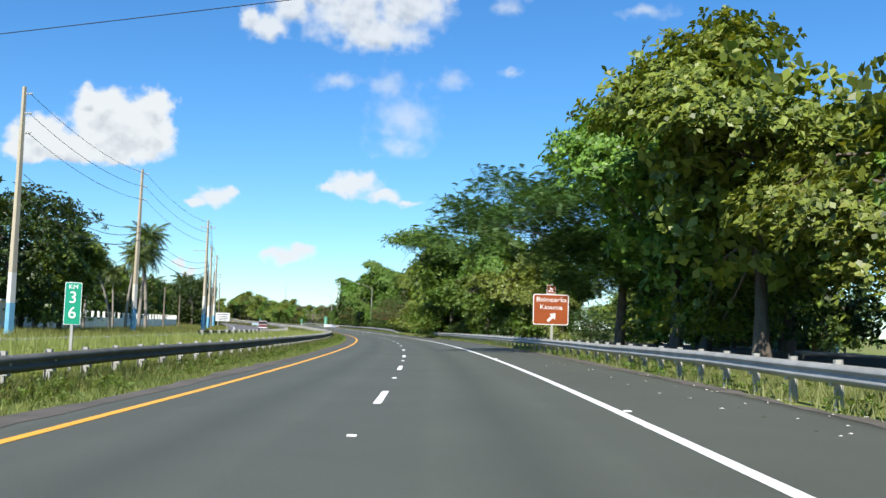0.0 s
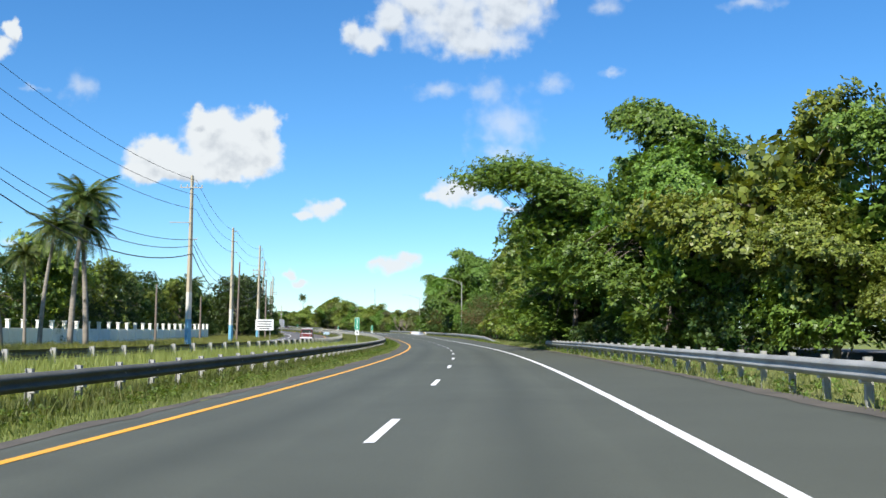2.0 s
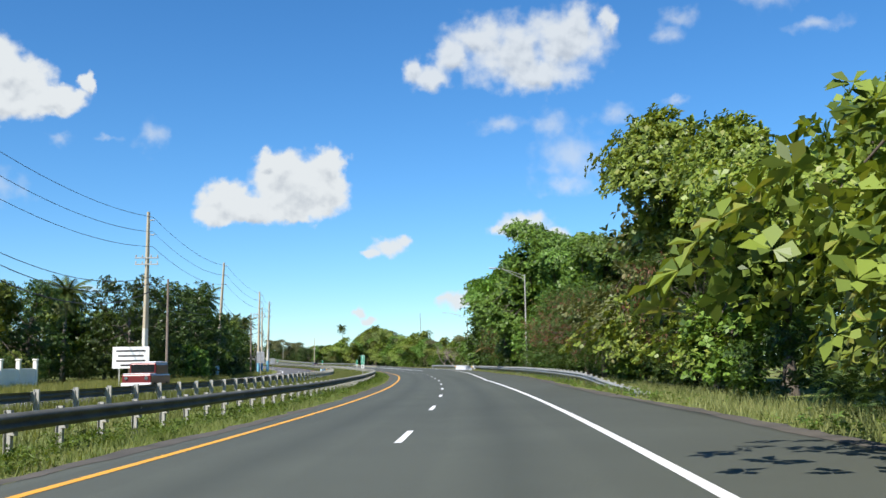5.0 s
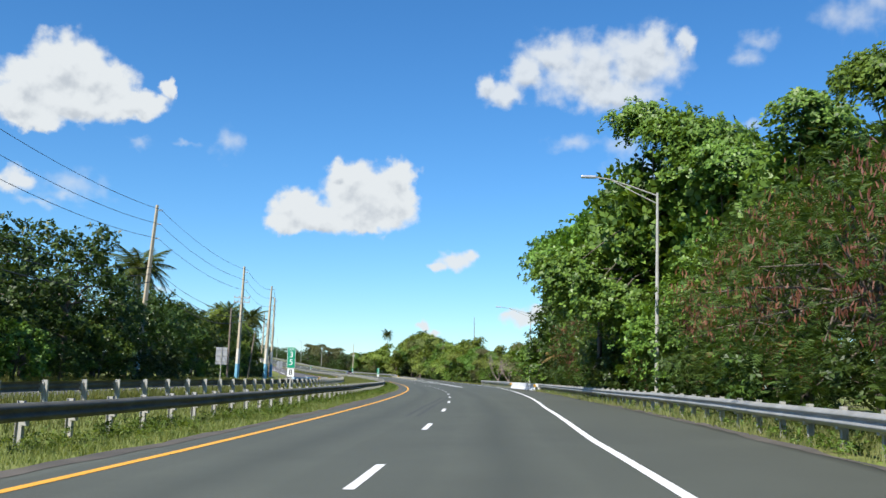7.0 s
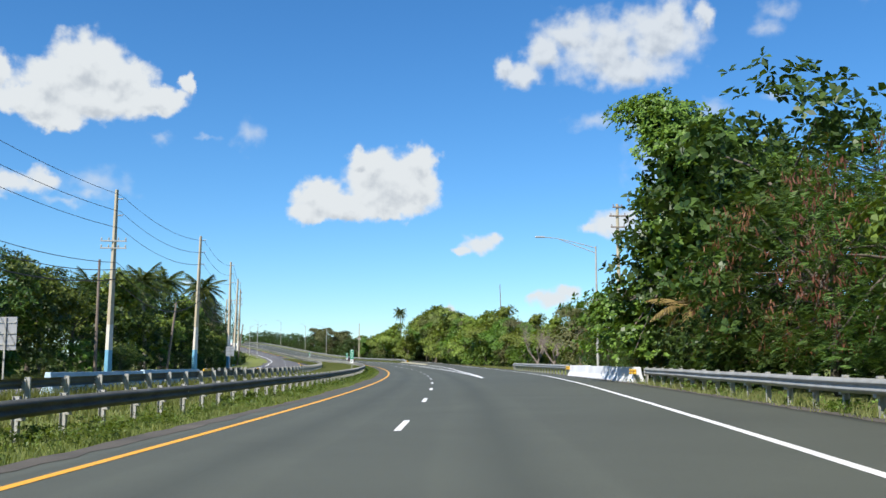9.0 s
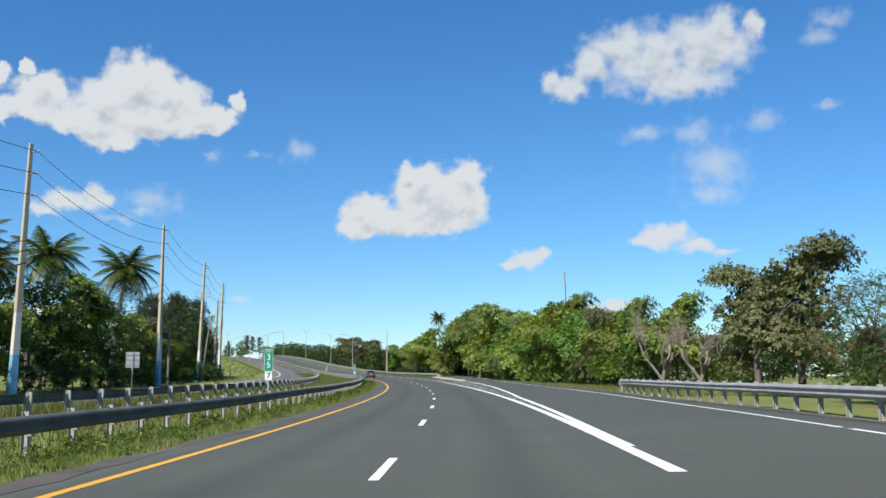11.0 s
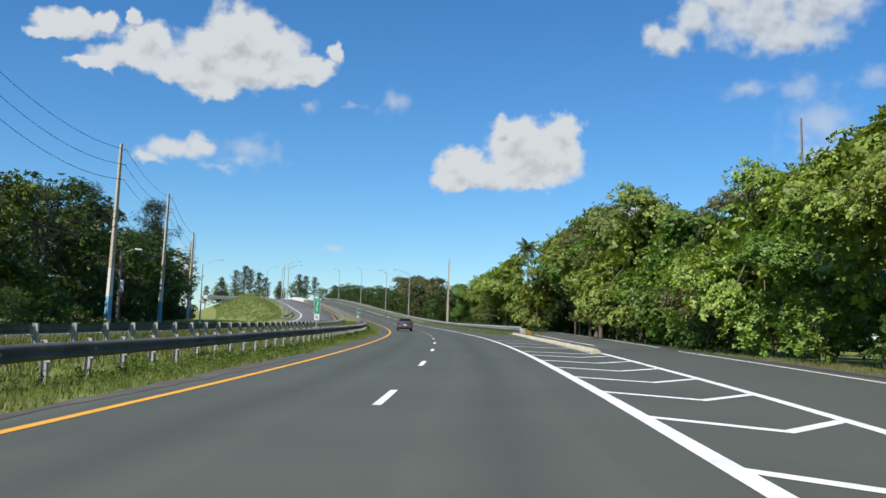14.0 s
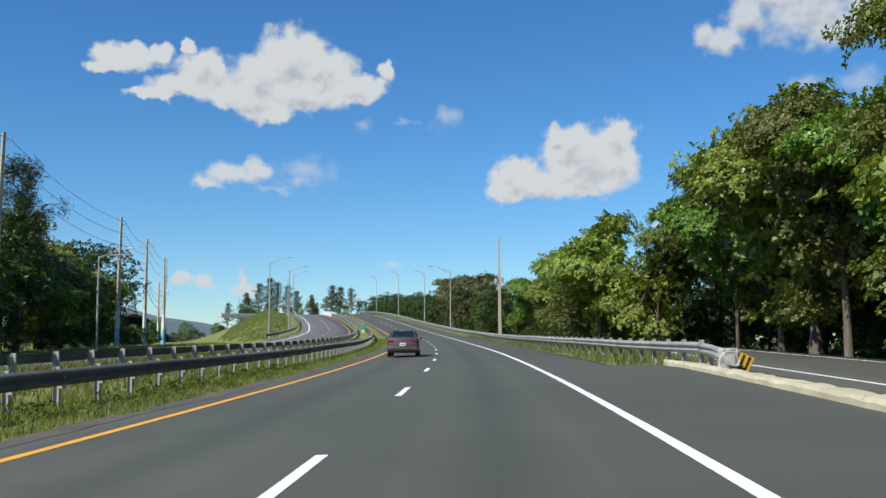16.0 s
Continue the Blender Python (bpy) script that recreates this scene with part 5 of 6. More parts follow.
# its dark leaf colour also stands in for shade below the roadside crowns
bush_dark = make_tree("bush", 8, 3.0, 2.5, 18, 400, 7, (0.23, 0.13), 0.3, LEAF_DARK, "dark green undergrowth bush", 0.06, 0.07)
scrub = make_tree("bush", 9, 4.6, 3.2, 40, 1300, 6, (0.11, 0.042), 0.4, LEAF_FINE, "olive green feathery scrub", 0.06, 0.09, feathery=0.45)
far_a = make_tree("far_tree", 10, 10.0, 5.0, 36, 720, 6, (0.40, 0.27), 0.7, LEAF_BROAD, "distant green broadleaf tree", 0.05)
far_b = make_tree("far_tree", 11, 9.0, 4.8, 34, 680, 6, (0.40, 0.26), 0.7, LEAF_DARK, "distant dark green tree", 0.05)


def seed_pods(tree, seed, height, radius, clusters):
    """Bunches of flat brown pods that hang over the outside of a crown."""
    rng = np.random.RandomState(seed)
    d = unit(rng.normal(size=(clusters, 3)))
    c = d * [radius * 0.9, radius * 0.9, height * 0.40] * rng.uniform(0.8, 1.05, (clusters, 1)) + [0, 0, height * 0.55]
    p = np.repeat(c, 9, 0) + rng.normal(size=(clusters * 9, 3)) * [0.13, 0.13, 0.10]
    a = rng.uniform(0, 6.28, len(p))
    w = np.stack([np.cos(a), np.sin(a), 0 * a], 1) * 0.022
    fall = np.stack([rng.normal(size=len(p)) * 0.05, rng.normal(size=len(p)) * 0.05, -rng.uniform(0.12, 0.24, len(p))], 1)
    v = np.stack([p - w * 0.4, p + w * 0.4, p + fall * 0.6 + w, p + fall, p + fall * 0.6 - w], 1).reshape(-1, 3)
    part("seed_pod_fringe", quick_mesh("seed_pod_fringe", v, np.arange(len(v)).reshape(-1, 5), POD_BROWN), tree, "hanging dry brown seed pods")


POD_BROWN = leaf_material("dry_seed_pod", (0.10, 0.035, 0.018), (0.24, 0.105, 0.055), None, 0.6, 0.2)
seed_pods(feather, 61, 7.6, 4.0, 170)


def bare_tree(s, o, h):
    """A leafless grey tree of forking branches and fine twigs."""
    rng = random.Random(17)
    bm = bmesh.new()

    def limb(p, d, ln, rad, level):
        q = p + d * ln * 0.5 + Vector((rng.uniform(-1, 1), rng.uniform(-1, 1), 0)) * ln * 0.07
        e = q + (d + Vector((rng.uniform(-1, 1), rng.uniform(-1, 1), rng.uniform(-0.3, 0.6))) * 0.25).normalized() * ln * 0.5
        tube(bm, [p, q, e], [rad, rad * 0.8, rad * 0.55], 5 if level < 2 else 3, False)
        if level < 5:
            for _ in range(3 if level < 4 else 2):
                nd = (d + Vector((rng.uniform(-1, 1), rng.uniform(-1, 1), rng.uniform(-0.45, 0.6))) * 0.85).normalized()
                limb(q.lerp(e, rng.uniform(0.2, 1.0)), nd, ln * rng.uniform(0.55, 0.82), rad * 0.55, level + 1)
    limb(Vector((0, 0, -0.3)), Vector((0.05, 0, 1)), h * 0.36, 0.15, 0)
    limb(Vector((0.1, 0, 0.6)), Vector((-0.5, 0.2, 0.8)).normalized(), h * 0.32, 0.11, 0)
    t = thing("bare_tree", spot(s, o), "leafless grey-brown tree with fine bare twigs", "tree")
    part("trunk", (bm, BARE_BARK), t, "grey-brown bare branches")


BARE_BARK = surface("grey_bark", (0.13, 0.10, 0.085), (0.27, 0.22, 0.19), 2.5, 25, 0.9, 0, 0.3)
bare_tree(355.5, 14.6, 6.6)
bare_tree(350.5, 15.6, 5.6)


def canopy_tree(s, o):
    """Wide flat-topped tree whose feathery crown hangs over the shoulder."""
    rng = np.random.RandomState(21)
    lobes = []
    for k in range(60):
        a = k * 2.399
        r = 7.6 * math.sqrt((k + 0.6) / 60)
        lobes.append((r * math.cos(a) - 2.5, r * math.sin(a) * 0.85 - 1.5, 8.9 + rng.uniform(-1.0, 1.0) - 0.055 * r * r, 1.5, 0.62))
    for k in range(54):
        lobes.append((rng.uniform(-4.4, 5.5), rng.uniform(-4.5, 4.5), rng.uniform(4.2, 8.6), 1.4, 0.8))
    for k in range(52):
        lobes.append((rng.uniform(-2.6, 4.6), rng.uniform(-4.5, 3.0), rng.uniform(3.5, 5.4), 1.3, 0.8))
    v, f = lobed_crown(rng, lobes, 17500, 7, (0.13, 0.045), 0.5, 0.8, 0.62)
    t = thing("canopy_tree", spot(s, o), "wide dark feathery tree overhanging the road shoulder", "tree")
    part("trunk", limb_mesh(rng, 9.6, lobes[:60:5], 0.30, 2, 0.36), t, "dark forked trunk")
    part("crown", quick_mesh("crown", v, f, LEAF_FINE), t)


canopy_tree(48.5, 11.4)


def frond(rng, ln, droop):
    """One palm frond along +X: a rib and its leaflets."""
    v, f = [], []
    n = 30
    pts = [Vector((ln * (k / n) * (1 - 0.12 * droop * (k / n)), 0, ln * (0.30 * (k / n) - droop * (k / n) ** 2))) for k in range(n + 1)]
    for k in range(2, n + 1):
        p, d = pts[k], (pts[k] - pts[k - 1]).normalized()
        lf = ln * 0.24 * math.sin(math.pi * (0.12 + 0.86 * k / n)) + 0.1
        for side in (-1, 1):
            tip = p + Vector((d.x * lf * 0.5, side * lf * 0.8, d.z * lf * 0.5 - lf * rng.uniform(0.35, 0.65)))
            w = d * 0.055
            b = len(v)
            v += [p - w, p + w, tip + w * 0.2, tip - w * 0.2]
            f.append((b, b + 1, b + 2, b + 3))
    for a, c in zip(pts, pts[1:]):
        b = len(v)
        q = Vector((0, 0.03, 0))
        v += [a - q, a + q, c + q * 0.7, c - q * 0.7]
        f.append((b, b + 1, b + 2, b + 3))
    return np.array([tuple(x) for x in v]), np.array(f)


def make_palm(seed, h, lean, leaf=None, count=32):
    rng = np.random.RandomState(seed)
    t = thing("palm_tree", Matrix.Identity(4), "tall coconut palm with drooping fronds and pale trunk", "palm", "palms")
    bm = bmesh.new()
    pts = [Vector((lean * max(0.0, z / h) ** 1.8, 0, z)) for z in np.linspace(-0.4, h, 9)]
    tube(bm, pts, list(np.linspace(0.24, 0.13, 9)), 8)
    part("trunk", (bm, PALM_BARK, True), t)
    vs, fs, base = [], [], 0
    for k in range(count):
        ring = k / count
        v, f = frond(rng, rng.uniform(2.5, 3.3), 0.35 + 0.75 * ring)
        m = Matrix.Translation((lean, 0, h)) @ Matrix.Rotation(k * 2.399, 4, "Z") @ Matrix.Rotation(radians(-45 + 75 * ring), 4, "Y")
        v = v @ np.array(m.to_3x3()).T + np.array(m.translation)
        vs.append(v), fs.append(f + base)
        base += len(v)
    part("crown", quick_mesh("crown", np.concatenate(vs), np.concatenate(fs), leaf or LEAF_PALM), t, "drooping fronds")
    for k in range(5):
        a = k * 1.26
        bm = bmesh.new()
        bmesh.ops.create_icosphere(bm, subdivisions=1, radius=0.13, matrix=Matrix.Translation((lean + 0.22 * math.cos(a), 0.22 * math.sin(a), h - 0.25)))
        part("coconut", (bm, BARK, True), t)
    return t


palm_a, palm_b, palm_c = make_palm(31, 11.5, 1.2), make_palm(32, 9.0, -0.6), make_palm(33, 11.0, 3.4)
dry_palm = make_palm(34, 4.4, 0.3, LEAF_DRY, 13)


def make_casuarina(seed, h):
    rng = np.random.RandomState(seed)
    t = thing("casuarina_tree", Matrix.Identity(4), "dark ragged needle-leaved tree with drooping sprays", "tree")
    bm = bmesh.new()
    tube(bm, [(0, 0, -0.5), (0.1, 0, h * 0.5), (0, 0.1, h * 0.97)], [0.26, 0.16, 0.03], 7)
    cs, ns = [], []
    for k in range(46):
        z = h * (0.18 + 0.8 * (k / 46))
        a = k * 2.399
        r = ((1 - (k / 46) ** 2.2) * 2.9 * rng.uniform(0.25, 1.25) + 0.5) * (1.0 + 0.35 * math.sin(a + 1.0) + 0.25 * math.sin(0.5 * k))
        end = np.array([r * math.cos(a), r * math.sin(a), z + r * rng.uniform(0.1, 0.7)])
        tube(bm, [(0, 0, z), tuple(end * [0.6, 0.6, 1] - [0, 0, 0.1]), tuple(end)], [0.05, 0.03, 0.012], 4, False)
        m = 95
        f = rng.uniform(0.35, 1.08, (m, 1))
        p = np.array([0, 0, z]) * (1 - f) + end * f + rng.normal(size=(m, 3)) * [0.26, 0.26, 0.30] - [0, 0, 0.15]
        cs.append(p), ns.append(rng.normal(size=(m, 3)) * [1, 1, 0.15])
    part("trunk", (bm, BARK, True), t)
    c, n = np.concatenate(cs), np.concatenate(ns)
    v, f = leaves(rng, c, n, 0.6, 0.05, 0.5, 0.0)
    part("crown", quick_mesh("crown", v, f, LEAF_NEEDLE), t)
    return t


casuarina = make_casuarina(41, 12.5)
prng = random.Random(77)


def plant(proto, s, o, scale=1.0, stretch=1.0, sink=0.0, turn=None, label=""):
    """Stands a copy of proto at s, o; the first use moves proto itself."""
    x, y, z = place(s, o)
    m = pose(x, y, z - sink, prng.uniform(-2, 2), prng.uniform(-2, 2), (s * 97.3 + o * 41.7) % 360 if turn is None else turn) @ Matrix.Diagonal((scale, scale, scale * stretch, 1))
    if not proto.get("placed"):
        proto["placed"] = 1
        proto.matrix_basis = m
        ob = proto
    else:
        ob = copy_thing(proto, m)
    if label:
        tagged(ob, label)
    return ob


# trees on the right of the highway: kind, s, o, scale
RIGHT = [(broad_a, 12, 12.8, 1.0), (broad_b, 19.5, 12.8, 1.2), (dark_b, 47, 15.5, 1.05), (broad_b, 53, 16.0, 1.0), (dark_b, 60, 21, 1.1), (dark_b, 68, 22, 1.15), (dark_b, 76, 23, 1.1), (broad_b, 26, 10.8, 1.2), (broad_a, 33.5, 10.2, 1.2), (broad_c, 40, 13.4, 1.12), (broad_a, 43, 18, 1.2), (dark_b, 36, 15.5, 1.25), (scrub, 57, 14.2, 0.75), (scrub, 66, 13.6, 0.85), (scrub, 74, 14.8, 0.8), (dark_b, 62, 24, 0.9), (dark_b, 70, 25, 0.9), (dark_b, 55, 25, 1.0), (dark_b, 27, 20, 1.3), (dark_b, 5, 13, 1.1),
         (scrub, 9, 9.8, 0.8), (broad_b, 56, 24, 0.9), (broad_b, 75, 13, 0.45), (broad_b, 81, 12.2, 0.62),
         (broad_b, 87, 12.4, 1.05), (broad_a, 81, 14.5, 0.85), (broad_b, 70, 17, 0.55), (broad_b, 64, 19, 0.6), (broad_b, 58, 21, 0.6), (broad_a, 93, 10.8, 1.0), (overhang, 101, 11.2, 0.98), (overhang, 105.5, 10.6, 0.84), (overhang, 123, 10.6, 0.95), (overhang, 127, 9.8, 0.90), (broad_a, 119, 11.0, 1.2), (dark_b, 121, 13, 1.2),
         (bush, 93, 9.3, 1.2), (bush_dark, 101, 10.2, 0.9), (bush_dark, 109, 10.6, 0.9), (bush_dark, 114.5, 10.5, 0.85), (bush_dark, 119, 10.6, 0.9), (bush_dark, 125, 9.2, 0.8), (bush_dark, 112, 9.4, 0.8), (bush_dark, 116, 9.2, 0.75), (bush_dark, 121, 9.2, 0.85), (broad_b, 138, 9.8, 1.35), (dark_b, 106, 17, 0.8), (dark_b, 113, 18, 1.25), (dark_b, 127, 18, 1.15),
         (scrub, 134, 9.6, 0.9), (scrub, 141, 9.8, 1.0), (broad_b, 145, 11.6, 0.95), (broad_b, 154, 11.8, 0.98), (scrub, 150, 10.0, 0.95),
         (dark_b, 146, 18, 1.1), (broad_b, 163, 11.8, 1.0), (feather, 171, 11.0, 0.9), (broad_b, 174, 12.0, 1.32), (broad_a, 187, 15.6, 0.95), (olive, 182, 12.6, 1.5), (dark_b, 176, 14.5, 1.4), (dark_b, 183, 20, 1.2),
         (feather, 195, 10.8, 0.95), (feather, 202, 10.8, 1.0), (feather, 209, 11.2, 1.12), (feather, 216, 11.6, 1.15), (feather, 223, 12.6, 1.15), (broad_c, 221, 18.5, 1.3), (broad_c, 229, 16.0, 1.3), (dark_b, 214, 18, 1.1), (dark_b, 203, 18, 0.9),
         (overhang, 248.0, 9.6, 1.08), (bush_dark, 242, 11.0, 1.3), (bush_dark, 246.5, 11.2, 1.3), (dark_b, 246, 14.5, 0.85), (overhang, 241.5, 12.4, 1.30), (overhang, 217, 16.5, 0.95), (broad_c, 236, 15.0, 1.45), (broad_c, 233, 14.5, 1.2), (dark_a, 245, 15, 1.2), (feather, 234, 11.0, 0.62), (dark_b, 228, 19, 1.15), (scrub, 236, 10.9, 0.8), (scrub, 229, 11.4, 0.8), (dark_a, 250, 18.5, 1.3), (broad_a, 259, 15.0, 1.1),
         (feather, 264, 13.4, 1.15), (feather, 270, 13.0, 1.15), (dark_b, 268, 19, 1.2), (broad_c, 288.5, 13.6, 1.38), (dark_a, 294, 17.5, 1.2), (bush_dark, 277, 12.4, 1.0), (dark_a, 287, 15.0, 1.1), (dark_b, 276, 14.5, 1.4), (dark_b, 285, 20, 1.05),
         (feather, 277, 13.2, 1.0), (feather, 292, 12.8, 0.72), (feather, 299, 13.4, 0.80), (feather, 305, 14.2, 0.74), (scrub, 295, 12.8, 0.8), (feather, 313, 16.0, 0.75),
         (scrub, 322, 15.5, 1.1), (feather, 330, 16.5, 0.72), (olive, 340, 17.5, 0.62), (olive, 349, 18.5, 0.6)]
for proto, s, o, k in RIGHT:
    plant(proto, s, o, k)
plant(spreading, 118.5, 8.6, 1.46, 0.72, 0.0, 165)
brng = random.Random(5)
for s in range(4, 300, 6):
    if 14 < s < 86:
        continue
    plant(bush_dark if (s // 6) % 3 or s > 235 else bush, s + brng.uniform(-1.5, 1.5), brng.uniform(10.2, 12.0) + (0 if s < 240 else 2.4), brng.uniform(0.75, 1.15))
# belt along the exit lane and the approach: crown height by s
BELT_S = [330, 355, 365, 375, 385, 395, 405, 415, 425, 436, 445, 452, 460, 470, 480, 490, 500, 508, 520, 537, 560]
BELT_H = [7.0, 6.2, 6.0, 6.4, 7.0, 8.2, 9.0, 8.6, 8.4, 8.6, 9.4, 10.6, 12.4, 11.9, 12.9, 14.2, 14.4, 11.6, 9.4, 9.0, 10.0]
tall = {broad_a: 10.3, broad_b: 8.9, broad_c: 11.2, olive: 9.3, overhang: 14.8, elder: 12.8}
for k, s in enumerate(range(362, 560, 7)):
    pr = (broad_b, broad_a, broad_b, olive, broad_a, broad_c, broad_b)[k % 7] if s < 455 else (elder, broad_b, elder, overhang)[k % 4]
    s1 = s + brng.uniform(-1.5, 1.5)
    o1 = brng.uniform(16.0, 17.6) if s < 455 else (float(exit_line(s)) + brng.uniform(2.6, 3.6) if s < 503 else brng.uniform(13.0, 14.6))
    plant(pr, s1, o1, float(np.interp(s1, BELT_S, BELT_H)) * brng.uniform(0.90, 0.99) * (0.84 if pr is olive else 1.08 if s < 508 else 0.95) / tall[pr])
    if s < 436:
        plant(far_b, s + 3, brng.uniform(22, 25), float(np.interp(s, BELT_S, BELT_H)) / 10.8)
    if not 450 < s < 500:
        # from 440 on only the dark bush, in place of shade under the trees
        plant(bush if k % 3 and s < 440 else bush_dark, s + 3.5, o1 - 1.4, brng.uniform(0.6, 0.95))
for s in range(438, 560, 8):
    plant(bush_dark, s, min(float(exit_line(s)), 17.0) + brng.uniform(4.5, 6.5), brng.uniform(0.7, 1.0))
    if s < 506:
        plant(dark_b, s + 2, float(exit_line(s)) + brng.uniform(7.5, 9.5), 0.105 * float(np.interp(s, BELT_S, BELT_H)))
    plant(far_b, s + 4, min(float(exit_line(s)), 15.0) + brng.uniform(9, 12), 0.085 * float(np.interp(s, BELT_S, BELT_H)))
for k, s in enumerate(range(562, 770, 5)):
    plant((dark_b, far_b, dark_b, olive if s < 640 else far_b)[k % 4], s, brng.uniform(11.0, 13.0), brng.uniform(0.66, 0.84))
    plant(bush_dark, s + 2.5, brng.uniform(9.8, 11.2), brng.uniform(0.7, 1.0))
for s in range(565, 900, 11):
    plant(far_b, s, brng.uniform(15, 18), brng.uniform(1.1, 1.3) if s < 635 else brng.uniform(0.65, 0.8))
    plant(far_b, s + 5, brng.uniform(24, 34), brng.uniform(0.9, 1.2))
for k in range(12):
    plant(far_b, brng.uniform(598, 640), 23 + 2 * k, brng.uniform(1.7, 2.0))
for s in range(20, 440, 16):
    plant(far_b, s, brng.uniform(36, 48) if 45 < s < 95 else brng.uniform(26, 32), brng.uniform(0.85, 1.1))
plant(make_palm(35, 16.6, 0.8, None, 26), 563, 27.5)
for s, o, k in ((503, 16.0, 0.9), (517, 17.5, 0.7)):
    plant(broad_b, s, o, k)
    plant(dark_b, s + 4, o + 6, k)
for k in range(28):
    plant(far_b, brng.uniform(452, 500), 30 + 2.1 * k, brng.uniform(1.5, 1.8))
for k in range(10):
    plant(far_b, brng.uniform(560, 610), 36 + 4 * k, brng.uniform(1.6, 1.9))
plant(bush_dark, 280.5, 11.6, 1.0)
plant(scrub, 282, 12.4, 0.9)
plant(dry_palm, 284.5, 12.3, 0.8, label="small palm hung with dry yellow-brown fronds")
plant(elder, 460.5, 17.4, 1.0)
plant(casuarina, 640, 26, 0.95)

# trees on the left, behind the poles
LEFT = [(dark_a, 88, -35, 1.2), (dark_b, 95, -36, 1.5), (dark_a, 103, -37, 1.25), (broad_b, 99, -33.5, 1.1), (broad_b, 91, -32.5, 0.9), (dark_a, 80, -38, 1.2),
        (dark_a, 236, -32, 1.0), (dark_b, 243, -32, 1.05), (dark_a, 251, -32.5, 1.0), (dark_b, 258, -32, 1.2), (dark_a, 266, -32, 1.15), (dark_b, 274, -32, 1.25),
        (dark_b, 284, -32, 1.15), (dark_b, 294, -33, 1.15), (dark_b, 303, -34, 1.1), (bush, 262, -27.5, 1.1), (bush_dark, 270, -27.3, 1.2), (bush, 246, -27.5, 1.0), (bush_dark, 281, -27.4, 1.2),
        (scrub, 236, -28, 0.9), (scrub, 255, -28, 0.9), (dark_b, 312, -35, 1.25),
        (dark_b, 320, -35, 1.2), (broad_b, 329, -36, 1.1), (dark_b, 338, -35, 1.2), (broad_b, 348, -35, 1.15), (dark_b, 358, -35, 1.25), (broad_b, 368, -35, 1.1),
        (dark_b, 378, -34, 1.2), (broad_b, 388, -34, 1.1), (dark_b, 396, -34, 1.0), (dark_a, 404, -35, 0.8), (dark_b, 412, -34, 0.90), (broad_b, 420, -34, 0.89), (olive, 428, -35, 0.73), (dark_b, 437, -34, 0.99),
        (dark_a, 446, -39.5, 0.91), (dark_a, 456, -38.5, 1.11), (broad_b, 465, -39, 1.29), (dark_a, 474, -38.5, 1.29), (dark_b, 483, -38.5, 1.38), (olive, 491, -38.5, 1.14), (dark_a, 500, -38.5, 1.02),
        (dark_b, 508, -38.5, 1.43), (dark_a, 517, -39, 1.14), (broad_b, 525, -39.5, 1.36), (olive, 533, -39.5, 1.01), (dark_b, 541, -40, 1.35), (broad_b, 549, -41, 1.25), (dark_a, 557, -41.5, 1.15), (dark_b, 565, -43, 0.9), (dark_b, 577, -44.5, 0.6), (broad_b, 588, -45.5, 0.47)]
for proto, s, o, k in LEFT:
    plant(proto, s, o, k)
for s in range(306, 460, 6):
    plant((bush, bush_dark, scrub)[(s // 6) % 3], s, brng.uniform(-31.5, -28.5), brng.uniform(0.55, 0.8))
for s in range(404, 590, 5):
    plant(bush_dark if s % 3 else scrub, s, float(np.interp(s, [404, 500, 590], [-31.5, -35.0, -40.5])) + brng.uniform(-1, 1), brng.uniform(0.7, 1.05) if s % 3 else brng.uniform(0.5, 0.7))
for s in range(110, 430, 8):
    plant(far_b, s, brng.uniform(-78, -66), brng.uniform(1.15, 1.45))
for s in range(146, 300, 8):
    plant((dark_b, broad_b, dark_a)[(s // 8) % 3], s, brng.uniform(-46, -42), brng.uniform(1.0, 1.2) if s % 3 else 0.95)
    plant(scrub, s + 3, brng.uniform(-41, -39.5), brng.uniform(0.7, 0.95))
    plant(far_b, s + 4, brng.uniform(-53, -46), brng.uniform(1.1, 1.3))
for s in range(240, 310, 14):
    plant(far_b, s, brng.uniform(-56, -46), brng.uniform(0.95, 1.2))
for s in range(310, 560, 13):
    plant(far_b, s, brng.uniform(-56, -46), brng.uniform(0.7, 1.0))
for s in range(40, 150, 14):
    plant(far_b, s, brng.uniform(-75, -60), brng.uniform(0.7, 0.95))
for s, o, k in ((124, -34, 1.12), (129, -33, 1.22), (131, -35, 1.12), (119, -36, 1.15)):
    plant(palm_a if s % 2 else palm_c, s, o, k * 0.70)
plant(palm_a, 133, -32.0, 1.32)
plant(palm_b, 135.5, -31.5, 1.18)
for s, o, k in ((335, -37, 0.95), (352, -38, 1.05), (366, -34, 1.22), (373, -36, 1.1), (297, -34.5, 1.36), (245, -42, 1.1), (387, -36, 1.34), (401, -33.2, 1.36), (178, -48, 1.0)):
    plant(palm_b, s, o, k * 0.87)
for s, o, k in ((427, -34, 1.0), (444, -34, 1.12), (475, -38, 1.14), (492, -39, 1.36), (521, -37.5, 1.48)):
    plant(casuarina, s, o, k)
# far woods beyond the rise and along the horizon
for k in range(60):
    plant(far_a if k % 3 == 0 else far_b, 800 + brng.uniform(-20, 120), -130 + k * 3.6 + brng.uniform(-4, 4), brng.uniform(0.85, 1.15))
for s, o, k in ((772, -24, 1.02), (778, -21, 0.98), (770, -27.5, 0.9), (785, -17, 0.92), (795, -13, 0.8), (768, -2.5, 0.86), (772, 0.5, 0.82), (776, 4.6, 0.8), (790, -8, 0.66), (800, -31, 0.9), (790, -38, 0.8)):
    plant(casuarina, s, o, k)
